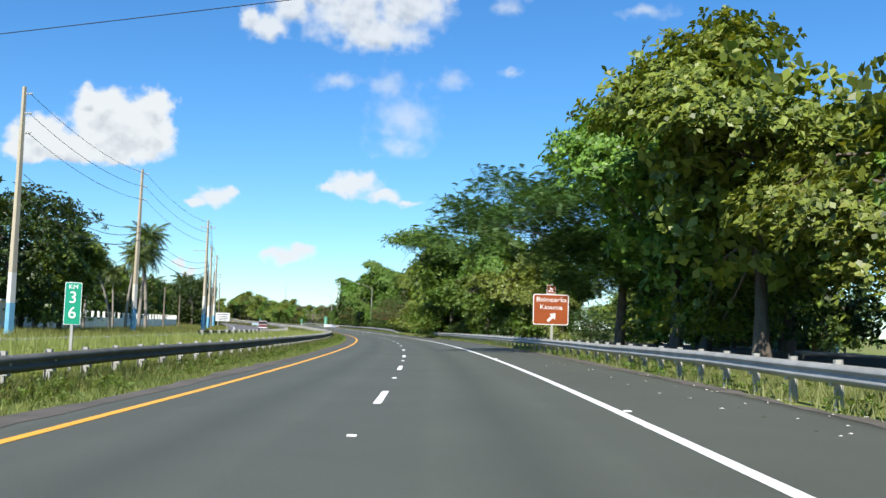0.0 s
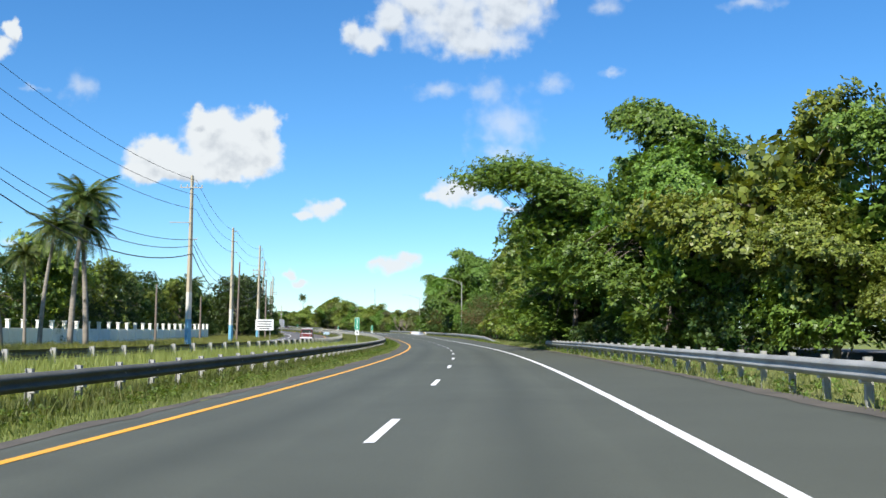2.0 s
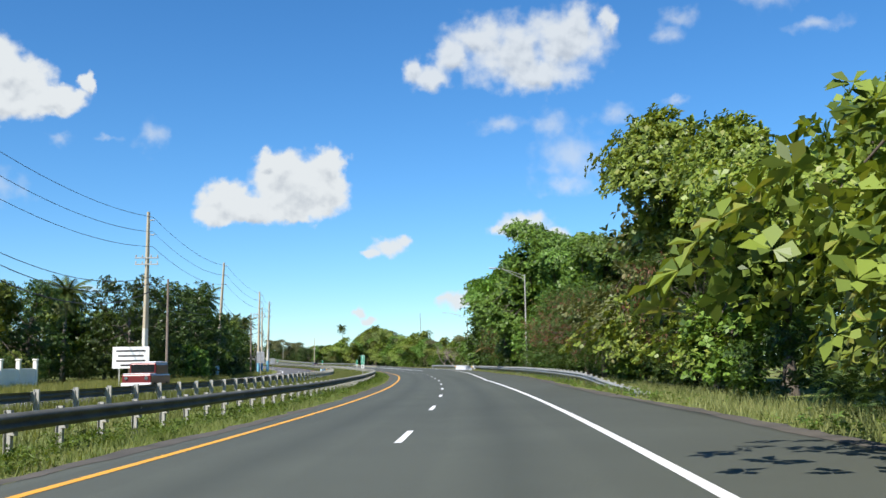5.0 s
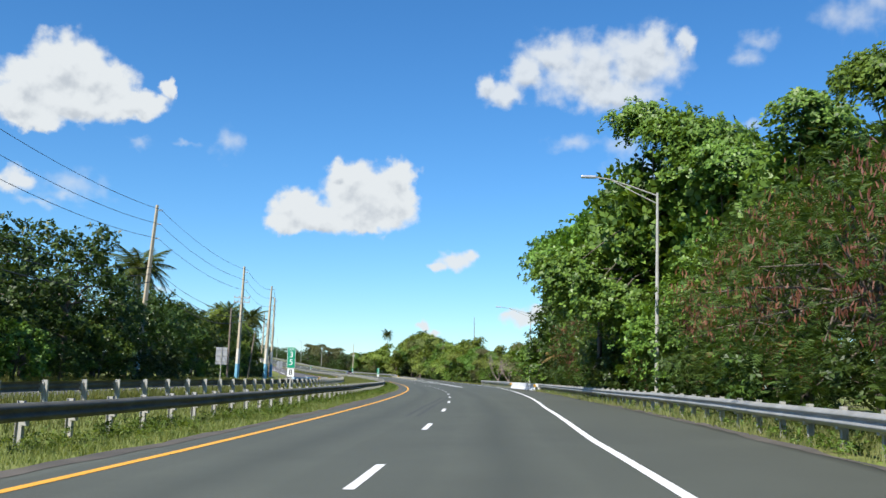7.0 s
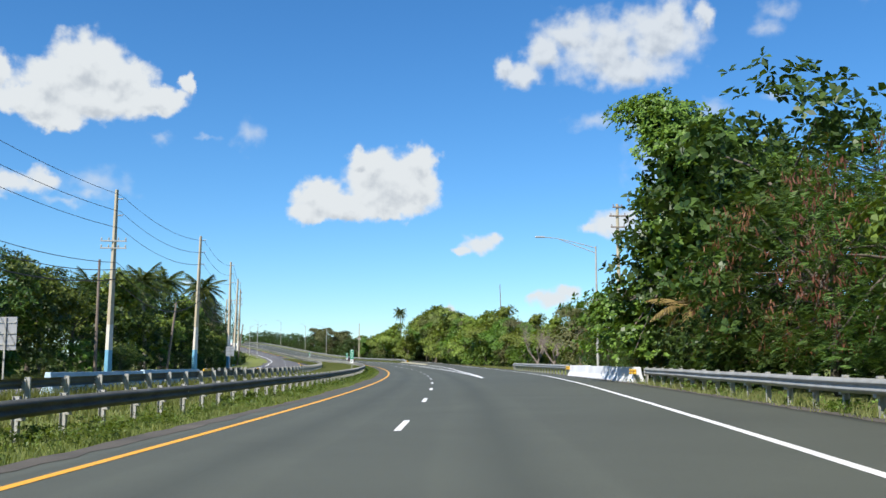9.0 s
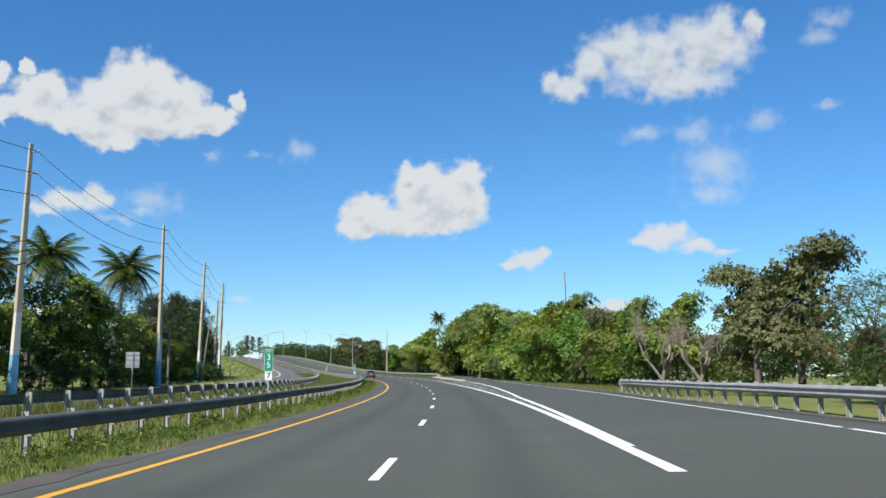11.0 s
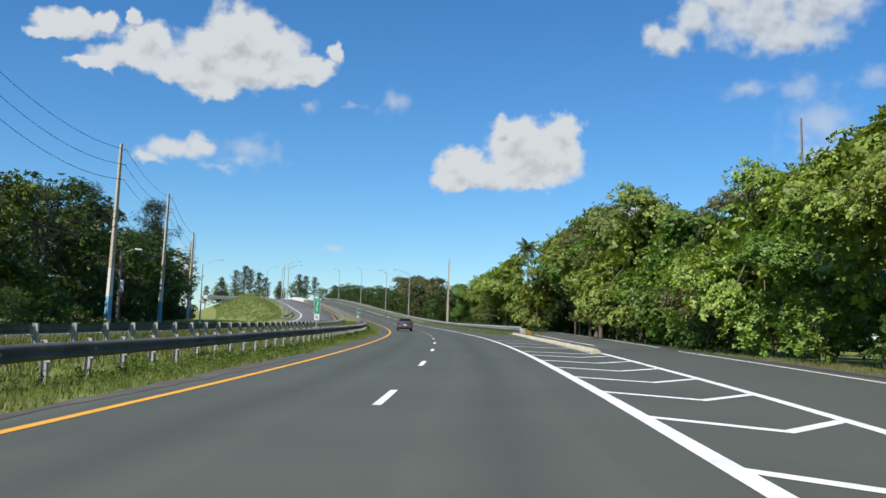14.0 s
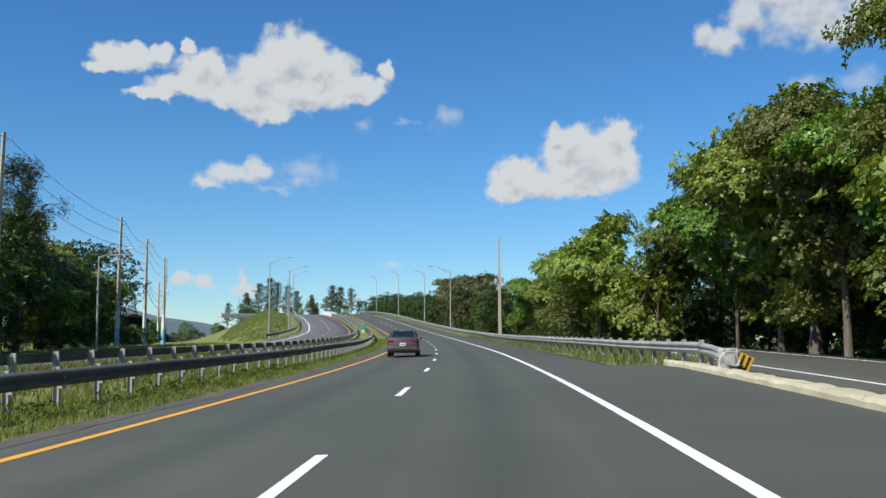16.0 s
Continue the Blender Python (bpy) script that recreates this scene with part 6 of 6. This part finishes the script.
for k in range(40):
    plant(far_b, 560 + k * 9 + brng.uniform(-5, 5), brng.uniform(-130, -85), brng.uniform(0.7, 1.0))
# ---------------------------------------------------------------- grass


def grass(name, seed, count, s_rng, o_rng, height, width, material, label, keep=None):
    rng = np.random.RandomState(seed)
    clump = max(1, count // 9)
    s0, o0 = rng.uniform(*s_rng, clump), rng.uniform(*o_rng, clump)
    hk = rng.uniform(0.5, 1.25, clump)
    idx = rng.randint(0, clump, count)
    s, o = s0[idx] + rng.normal(size=count) * 0.16, np.clip(o0[idx] + rng.normal(size=count) * 0.16, *o_rng)
    if keep is not None:
        ok = keep(s, o)
        s, o, idx = s[ok], o[ok], idx[ok]
    n = len(s)
    base = place(s, o)
    h = height * hk[idx][:, None] * rng.uniform(0.6, 1.2, (n, 1))
    a = rng.uniform(0, 2 * np.pi, n)
    side = np.stack([np.cos(a), np.sin(a), np.zeros(n)], 1) * width * rng.uniform(0.6, 1.4, (n, 1))
    tip = base + np.stack([rng.normal(size=n) * 0.3, rng.normal(size=n) * 0.3, np.ones(n)], 1) * h
    v = np.stack([base - side, base + side, tip], 1).reshape(-1, 3)
    f = np.arange(n * 3).reshape(-1, 3)
    ob = new(name, quick_mesh(name, v, f, material))
    return tagged(ob, label, "grass", kind="stuff")


grass("verge_grass", 1, 260000, (4, 560), (-6.9, -4.5), 0.15, 0.011, GRASS_LOW, "short green verge grass under the median rail")
grass("median_grass", 2, 130000, (30, 560), (-13.6, -6.8), 0.26, 0.018, GRASS_LOW, "uneven green median grass between the rails")
grass("field_grass", 3, 190000, (4, 150), (-14.0, -7.2), 0.62, 0.017, GRASS_TALL, "tall pale green field grass behind the rail", lambda s, o: np.random.RandomState(9).uniform(size=len(s)) > (s - 70) / 80)
grass("field_grass", 4, 70000, (10, 330), (-36, -24.2), 0.55, 0.022, GRASS_TALL, "tall pale green grass round the poles")
grass("verge_grass", 5, 60000, (4, 292), (6.7, 10.5), 0.30, 0.016, GRASS_DRY, "thin dry verge grass under the rail", lambda s, o: o > np.interp(s, [0, 150, 240, 292], [6.7, 6.7, 7.6, 9.8]))
grass("verge_grass", 6, 45000, (340, 455), (11.2, 15.5), 0.20, 0.014, GRASS_DRY, "dry grass strip below the trees", lambda s, o: o > exit_line(s) + 1.1)
grass("verge_grass", 7, 12000, (463, 560), (6.2, 10.5), 0.30, 0.018, GRASS_LOW, "green grass bank under the rail")
grass("verge_grass", 10, 70000, (4, 140), (-6.9, -5.5), 0.30, 0.014, GRASS_LOW, "lush taller grass and weeds under the rail")
grass("median_grass", 9, 120000, (60, 545), (-14.3, -12.3), 0.50, 0.022, GRASS_LOW, "taller green grass behind the second rail", lambda s, o: (o < -12.9) & (o > -14.3) & (s < 500))
grass("bank_grass", 8, 60000, (560, 760), (-36, -19.8), 0.25, 0.05, GRASS_LOW, "mown green bank below the opposite carriageway")



def weeds(seed, count, s_rng, o_rng, leaf, material, label):
    """Low broad-leaved weeds in patches."""
    rng = np.random.RandomState(seed)
    patch = count // 14
    s0, o0 = rng.uniform(*s_rng, patch), rng.uniform(*o_rng, patch)
    idx = rng.randint(0, patch, count)
    s, o = s0[idx] + rng.normal(size=count) * 0.35, np.clip(o0[idx] + rng.normal(size=count) * 0.2, *o_rng)
    o = np.where(o > 0, right_edge(s) + 0.25 + np.abs(rng.normal(size=count)) * 0.7, o)
    c = place(s, o, None, rng.uniform(0.04, 0.26, count))
    v, f = rosettes(rng, c, rng.normal(size=(count, 3)) * 0.35 + [0, 0, 1], 6, *leaf)
    tagged(new("weeds", quick_mesh("weeds", v, f, material)), label, "weeds", kind="stuff")


WEED_LEAF = leaf_material("weed_leaf", (0.045, 0.085, 0.014), (0.16, 0.235, 0.045), None, 0.5, 0.35)
weeds(71, 16000, (4, 470), (-6.6, -4.75), (0.075, 0.036), WEED_LEAF, "broad-leaved green weeds under the median rail")
weeds(72, 2600, (4, 290), (7.3, 9.6), (0.09, 0.045), WEED_LEAF, "low green weeds under the roadside rail")

# ---------------------------------------------------------------- vehicles


def car_paint(name, colour, flake=0.35):
    n = Nodes(name)
    d = n.noise(3.0, 3)
    n.set(n.ramp(d, (0.35, tuple(c * 0.9 for c in colour)), (0.65, colour)), 0.32, flake, 0.5)
    n.b.inputs["Coat Weight"].default_value = 0.6
    n.b.inputs["Coat Roughness"].default_value = 0.08
    return n.m


BRONZE = car_paint("bronze_car_paint", (0.125, 0.098, 0.090), 0.5)
RED_PAINT = car_paint("dark_red_paint", (0.16, 0.02, 0.02), 0.1)
GLASS_DARK = Nodes("tinted_glass").set((0.012, 0.014, 0.016), 0.06, 0, 0.8).m
TAIL_RED = Nodes("red_lens").set((0.17, 0.010, 0.012), 0.2, 0, 0.5).m
CHROME = Nodes("bright_metal").set((0.6, 0.6, 0.6), 0.2, 1.0).m
PLATE_WHITE = surface("number_plate_paint", (0.66, 0.66, 0.64), (0.76, 0.76, 0.74), 4, 50, 0.4, 0, 0)


def loft(sections, material, name):
    """A body from cross-sections: rings of (x, z) points at y."""
    bm = bmesh.new()
    rings = [[bm.verts.new((x, y, z)) for x, z in pts] for y, pts in sections]
    n = len(rings[0])
    for a, b in zip(rings, rings[1:]):
        for k in range(n):
            bm.faces.new((a[k], b[k], b[(k + 1) % n], a[(k + 1) % n]))
    bm.faces.new(rings[0]), bm.faces.new(rings[-1][::-1])
    bmesh.ops.recalc_face_normals(bm, faces=bm.faces)
    return from_bm(name, bm, material, True)


def rounded(w, z0, z1, top=0.9, n=4):
    """A car's cross-section: tucked sills, round shoulders."""
    return [(-w * 0.92, z0), (-w, z0 + 0.12), (-w * 1.0, (z0 + z1) / 2), (-w * 0.97, z1 - 0.08), (-w * top, z1), (0, z1 + 0.025), (w * top, z1), (w * 0.97, z1 - 0.08), (w, (z0 + z1) / 2),
            (w, z0 + 0.12), (w * 0.92, z0)]


def wheel(parent, x, y, r=0.31, width=0.2):
    bm = bmesh.new()
    tube(bm, [(-width / 2, 0, 0), (-width / 2 + 0.02, 0, 0), (width / 2 - 0.02, 0, 0), (width / 2, 0, 0)], [r * 0.93, r, r, r * 0.93], 24)
    tyre = part("wheel", (bm, BLACK_RUBBER), parent, "black tyre", Matrix.Translation((x, y, r)))
    bm = bmesh.new()
    sx = 1 if x > 0 else -1
    tube(bm, [(sx * (width / 2 - 0.01), 0, 0), (sx * (width / 2 + 0.012), 0, 0)], [r * 0.62, r * 0.56], 16)
    part("rim", (bm, CHROME), tyre, "silver rim")


def sedan(m, label):
    car = thing("sedan_car", m, label, "car", "cars")
    w = 0.85
    body = loft([(-2.2, rounded(w * 0.90, 0.32, 0.80)), (-2.12, rounded(w * 0.97, 0.26, 0.98)), (-1.75, rounded(w, 0.22, 1.04)), (-1.2, rounded(w, 0.22, 1.02)), (0.4, rounded(w, 0.22, 0.98)),
                 (1.1, rounded(w, 0.22, 0.93)), (1.9, rounded(w * 0.97, 0.24, 0.80)), (2.2, rounded(w * 0.86, 0.30, 0.62))], BRONZE, "body")
    part("body", body, car, "bronze metallic body")

    def cab(half_low, half_top, z0, z1):
        return [(-half_low, z0), (-half_top, z1 - 0.06), (-half_top * 0.9, z1), (0, z1 + 0.03), (half_top * 0.9, z1), (half_top, z1 - 0.06), (half_low, z0)]
    bm = bmesh.new()
    lv = [(-1.62, 0.70, 1.02), (-0.95, 0.60, 1.39), (0.15, 0.60, 1.40), (0.95, 0.70, 0.97)]
    a = [[bm.verts.new((x, y, z)) for x in (-h, -h * 0.5, h * 0.5, h)] for y, h, z in lv]
    for r0, r1 in zip(a, a[1:]):
        for k in range(3):
            bm.faces.new((r0[k], r0[k + 1], r1[k + 1], r1[k]))
    low = [(-1.62, 0.78, 1.0), (-0.95, 0.80, 1.0), (0.15, 0.80, 0.97), (0.95, 0.78, 0.94)]
    for sgn, col in ((-1, 0), (1, 3)):
        lows = [bm.verts.new((sgn * h, y, z)) for y, h, z in low]
        for k in range(3):
            bm.faces.new((a[k][col], a[k + 1][col], lows[k + 1], lows[k]))
    bmesh.ops.recalc_face_normals(bm, faces=bm.faces)
    cabin = part("cabin", (bm, BRONZE), car, "bronze roof and pillars")

    def glass(name, pts):
        bm2 = bmesh.new()
        bm2.faces.new([bm2.verts.new(p) for p in pts])
        bmesh.ops.recalc_face_normals(bm2, faces=bm2.faces)
        bmesh.ops.solidify(bm2, geom=bm2.faces[:], thickness=0.006)
        part(name, (bm2, GLASS_DARK), cabin, "dark tinted glass")
    glass("rear_window", [(-0.60, -1.60, 1.055), (0.60, -1.60, 1.055), (0.52, -1.005, 1.375), (-0.52, -1.005, 1.375)])
    glass("windscreen", [(-0.60, 0.93, 1.0), (0.60, 0.93, 1.0), (0.52, 0.20, 1.40), (-0.52, 0.20, 1.40)])
    for sgn in (-1, 1):
        glass("side_window", [(sgn * 0.765, -1.38, 1.05), (sgn * 0.79, -0.3, 1.05), (sgn * 0.635, -0.3, 1.35), (sgn * 0.64, -0.92, 1.35)])
        glass("side_window", [(sgn * 0.79, -0.25, 1.05), (sgn * 0.775, 0.78, 1.02), (sgn * 0.635, 0.14, 1.35), (sgn * 0.635, -0.25, 1.35)])
        bm = bmesh.new()
        box(bm, (sgn * 0.60, -2.17, 0.82), (0.34, 0.08, 0.15), 0.025)
        part("tail_light", (bm, TAIL_RED), car, "red tail light")
        bm = bmesh.new()
        box(bm, (sgn * 0.60, 2.14, 0.62), (0.34, 0.1, 0.13), 0.03)
        part("headlight", (bm, CHROME), car)
        bm = bmesh.new()
        box(bm, (sgn * 0.93, 0.62, 1.0), (0.17, 0.1, 0.12), 0.03)
        part("door_mirror", (bm, BRONZE), car)
        wheel(car, sgn * 0.74, -1.32), wheel(car, sgn * 0.74, 1.32)
    bm = bmesh.new()
    box(bm, (0, -2.22, 0.44), (1.62, 0.16, 0.20), 0.05, seg=2)
    part("rear_bumper", (bm, BRONZE), car, "bronze rear bumper")
    bm = bmesh.new()
    box(bm, (0, 2.2, 0.42), (1.56, 0.16, 0.20), 0.05, seg=2)
    part("front_bumper", (bm, BRONZE), car)
    bm = bmesh.new()
    box(bm, (0, -2.215, 0.66), (0.31, 0.015, 0.155), 0.004)
    plate = part("number_plate", (bm, PLATE_WHITE), car, "white number plate with a dark bar")
    bm = bmesh.new()
    box(bm, (0, -2.2245, 0.66), (0.22, 0.004, 0.035))
    part("plate_bar", (bm, BLACK_RUBBER), plate)
    bm = bmesh.new()
    box(bm, (0, -2.165, 0.82), (0.8, 0.06, 0.10), 0.02)
    part("reflector_strip", (bm, TAIL_RED), car, "dull red reflector strip")
    bm = bmesh.new()
    box(bm, (0, 0, 0.28), (1.4, 3.9, 0.14), 0.02)
    part("underbody", (bm, BLACK_RUBBER), car)
    return car


sedan(spot(485.6, -1.75, 0.0, 0.0, True), "bronze four-door sedan with red tail lights on the road")


def offroader(m):
    car = thing("offroad_car", m, "boxy white and dark red off-road car with spare lamps", "car", "cars")
    bm = bmesh.new()
    box(bm, (0, 0, 0.85), (1.62, 3.8, 0.62), 0.08, seg=2)
    part("body", (bm, RED_PAINT), car, "dark red lower body")
    bm = bmesh.new()
    box(bm, (0, -0.4, 1.46), (1.5, 2.4, 0.64), 0.1, seg=2)
    top = part("cabin", (bm, RED_PAINT), car)
    bm = bmesh.new()
    box(bm, (0, -0.4, 1.82), (1.46, 2.3, 0.09), 0.03)
    part("roof", (bm, BARRIER_WHITE), car, "white roof")
    bm = bmesh.new()
    box(bm, (0, 0.80, 1.48), (1.3, 0.03, 0.46), 0.01)
    part("windscreen", (bm, GLASS_DARK), top)
    bm = bmesh.new()
    box(bm, (0, 1.3, 1.18), (1.5, 1.1, 0.06), 0.02)
    part("bonnet", (bm, BARRIER_WHITE), car, "white bonnet")
    bm = bmesh.new()
    box(bm, (0, 1.92, 0.6), (1.66, 0.14, 0.2), 0.03)
    part("bumper", (bm, BARRIER_WHITE), car)
    for sgn in (-1, 1):
        bm = bmesh.new()
        tube(bm, [(sgn * 0.55, 1.88, 0.95), (sgn * 0.55, 1.95, 0.95)], 0.1, 12)
        part("headlight", (bm, CHROME), car)
        wheel(car, sgn * 0.7, -1.15, 0.37, 0.24), wheel(car, sgn * 0.7, 1.2, 0.37, 0.24)


offroader(spot(186, -16.8, 0.0, 180, True))

# ---------------------------------------------------------------- walls and buildings
WALL_WHITE = surface("whitewashed_wall", (0.74, 0.72, 0.65), (0.90, 0.88, 0.82), 0.6, 20, 0.85, 0, 0.2)
WALL_TEAL = surface("turquoise_wall", (0.20, 0.45, 0.48), (0.32, 0.60, 0.62), 0.6, 20, 0.8, 0, 0.1)
ROOF_GREY = surface("concrete_roof", (0.3, 0.3, 0.29), (0.45, 0.44, 0.42), 0.6, 20, 0.9, 0, 0.1)


def column_wall():
    w = thing("garden_wall", Matrix.Identity(4), "whitewashed low wall with square columns beyond the poles", "wall", kind="structure")
    bm0 = bmesh.new()
    box(bm0, (0, 0, 1.1), (0.34, 0.34, 2.5), 0.03)
    box(bm0, (0, 0, 2.4), (0.44, 0.44, 0.14), 0.03)
    col = from_bm("column", bm0, WALL_WHITE)
    bm0 = bmesh.new()
    box(bm0, (0, 0, 0.8), (0.16, 3.0, 1.75), 0.02)
    pan = from_bm("wall_panel", bm0, WALL_WHITE)
    s = 104.0
    while s < 217:
        part("column", col, w, "", spot(s, float(np.interp(s, [104, 150, 217], [-40.0, -38.4, -34.8]))))
        if s < 213:
            part("wall_panel", pan, w, "", spot(s + 1.65, float(np.interp(s + 1.65, [104, 150, 217], [-40.0, -38.4, -34.8])), 0.0, -3.0))
        s += 3.3


column_wall()


def house(s, o, w, d, h, label, mat, turn=0, doors=True):
    b = thing("house", spot(s, o, 0.0, turn), label, "building", "houses")
    bm = bmesh.new()
    box(bm, (0, 0, h / 2 - 0.2), (w, d, h + 0.4))
    wall = part("wall", (bm, mat), b)
    bm = bmesh.new()
    box(bm, (0, 0, h + 0.12), (w + 0.7, d + 0.7, 0.24), 0.03)
    part("roof", (bm, ROOF_GREY), b, "flat concrete roof slab")
    for k in range(max(2, int(d / 3))):
        y = -d / 2 + d * (k + 0.5) / max(2, int(d / 3))
        bm = bmesh.new()
        box(bm, (-w / 2 - 0.003, y, h * 0.58), (0.05, 1.1, 1.1), 0.01)
        win = part("window", (bm, SIGN_WHITE), wall, "white framed window")
        bm = bmesh.new()
        box(bm, (-w / 2 - 0.03, y, h * 0.58), (0.02, 0.95, 0.95))
        part("pane", (bm, GLASS_DARK), win)
    for k in range(max(1, int(w / 4))):
        x = -w / 2 + w * (k + 0.5) / max(1, int(w / 4))
        bm = bmesh.new()
        box(bm, (x, -d / 2 - 0.003, h * 0.58), (1.1, 0.05, 1.1), 0.01)
        win = part("window", (bm, SIGN_WHITE), wall, "white framed window")
        bm = bmesh.new()
        box(bm, (x, -d / 2 - 0.03, h * 0.58), (0.95, 0.02, 0.95))
        part("pane", (bm, GLASS_DARK), win)
    return b


house(112, 41, 12, 14, 5.6, "white two-storey house behind the trees", WALL_WHITE, 8)
house(88, 36, 8, 9, 3.2, "low white house beside the side street", WALL_WHITE, 4)
house(83, -35, 3.2, 3.4, 2.6, "small pale shed in the field", WALL_WHITE, 0)


def teal_wall():
    w = thing("garden_wall", Matrix.Identity(4), "turquoise painted garden wall with white base", "wall", kind="structure")
    for k in range(9):
        s = 58 + k * 3.4
        bm = bmesh.new()
        box(bm, (0, 0, 1.15), (0.16, 3.36, 1.5), 0.02)
        part("wall_panel", (bm, WALL_TEAL), w, "", spot(s, 27.0))
        bm = bmesh.new()
        box(bm, (0, 0, 0.2), (0.2, 3.38, 0.5), 0.02)
        part("wall_base", (bm, WALL_WHITE), w, "", spot(s, 27.0))


teal_wall()
side_street = new("side_street", ribbon("side_street", stations(-40, 140), 15.2, 20.2, OLD_ASPHALT, 0.45, 0.6, 2))
tagged(side_street, "pale narrow side street behind the rail", "road", kind="structure")

def frontage():
    s = np.arange(600, 764, 6.0)
    mid = np.interp(s, [600, 640, 760], [-37.5, -39.5, -52.0])
    v = np.stack([place(s, mid - 2.6, None, 0.06), place(s, mid + 2.6, None, 0.06)], 1).reshape(-1, 3)
    k = np.arange(len(s) - 1) * 2
    f = np.stack([k, k + 1, k + 3, k + 2], 1)
    ob = new("frontage_road", quick_mesh("frontage_road", v, f, OLD_ASPHALT))
    tagged(ob, "pale frontage road below the grassy bank", "road", kind="structure")
    w = np.stack([place(s, mid + 2.1, None, 0.08), place(s, mid + 2.3, None, 0.08)], 1).reshape(-1, 3)
    part("white_edge_line", quick_mesh("white_edge_line", w, f, WHITE_PAINT), ob)


frontage()

# bridge parapet and abutment on the rise
def bridge():
    b = thing("bridge_parapet", Matrix.Identity(4), "white concrete bridge parapet at the crest", "bridge", kind="structure")
    for k in range(8):
        s = 700 + k * 5.0
        for o in (-8.4, -7.2):
            bm = bmesh.new()
            box(bm, (0, 0, 0.35), (0.3, 4.95, 1.1), 0.04)
            x, y, z = paved(s, o)
            part("parapet_block", (bm, BARRIER_WHITE), b, "", pose(x, y, z, 0, 0, heading(s)))


bridge()


def abutment():
    a = thing("overpass_abutment", spot(735, -33, 0.6, 25), "pale concrete overpass abutment on a grassy bank", "bridge", kind="structure")
    bm = bmesh.new()
    box(bm, (0, 0, 1.5), (14, 3.0, 1.2), 0.05)
    part("beam", (bm, CONCRETE), a)
    bm = bmesh.new()
    box(bm, (3, 0, 0.0), (6, 2.4, 3.0), 0.05)
    part("pier", (bm, CONCRETE), a)


abutment()


def far_hill():
    n = 40
    v, f = [], []
    rng = random.Random(8)
    for i in range(n + 1):
        for j in range(7):
            u = i / n
            h = (math.sin(math.pi * u) ** 0.8) * (95 + 18 * math.sin(7 * u) + 9 * math.sin(17 * u + 1)) * (1 - (j / 6) ** 1.5) + rng.uniform(-3, 3)
            v.append((-1920 + 560 * u, 2050 + 260 * (j / 6 - 0.5) * 2 + 40 * math.sin(3 * u), max(-6, h) - 4))
    for i in range(n):
        for j in range(6):
            a = i * 7 + j
            f.append((a, a + 1, a + 8, a + 7))
    # bluish distance haze is mixed into the hill's own colour
    hill = new("far_hill", mesh_of("far_hill", v, f, surface("haze_tinted_wood", (0.09, 0.13, 0.14), (0.13, 0.17, 0.17), 0.01, 0.06, 0.95, 0, 0), True))
    tagged(hill, "low distant wooded hill with haze in its colour", "hill", kind="structure")


far_hill()
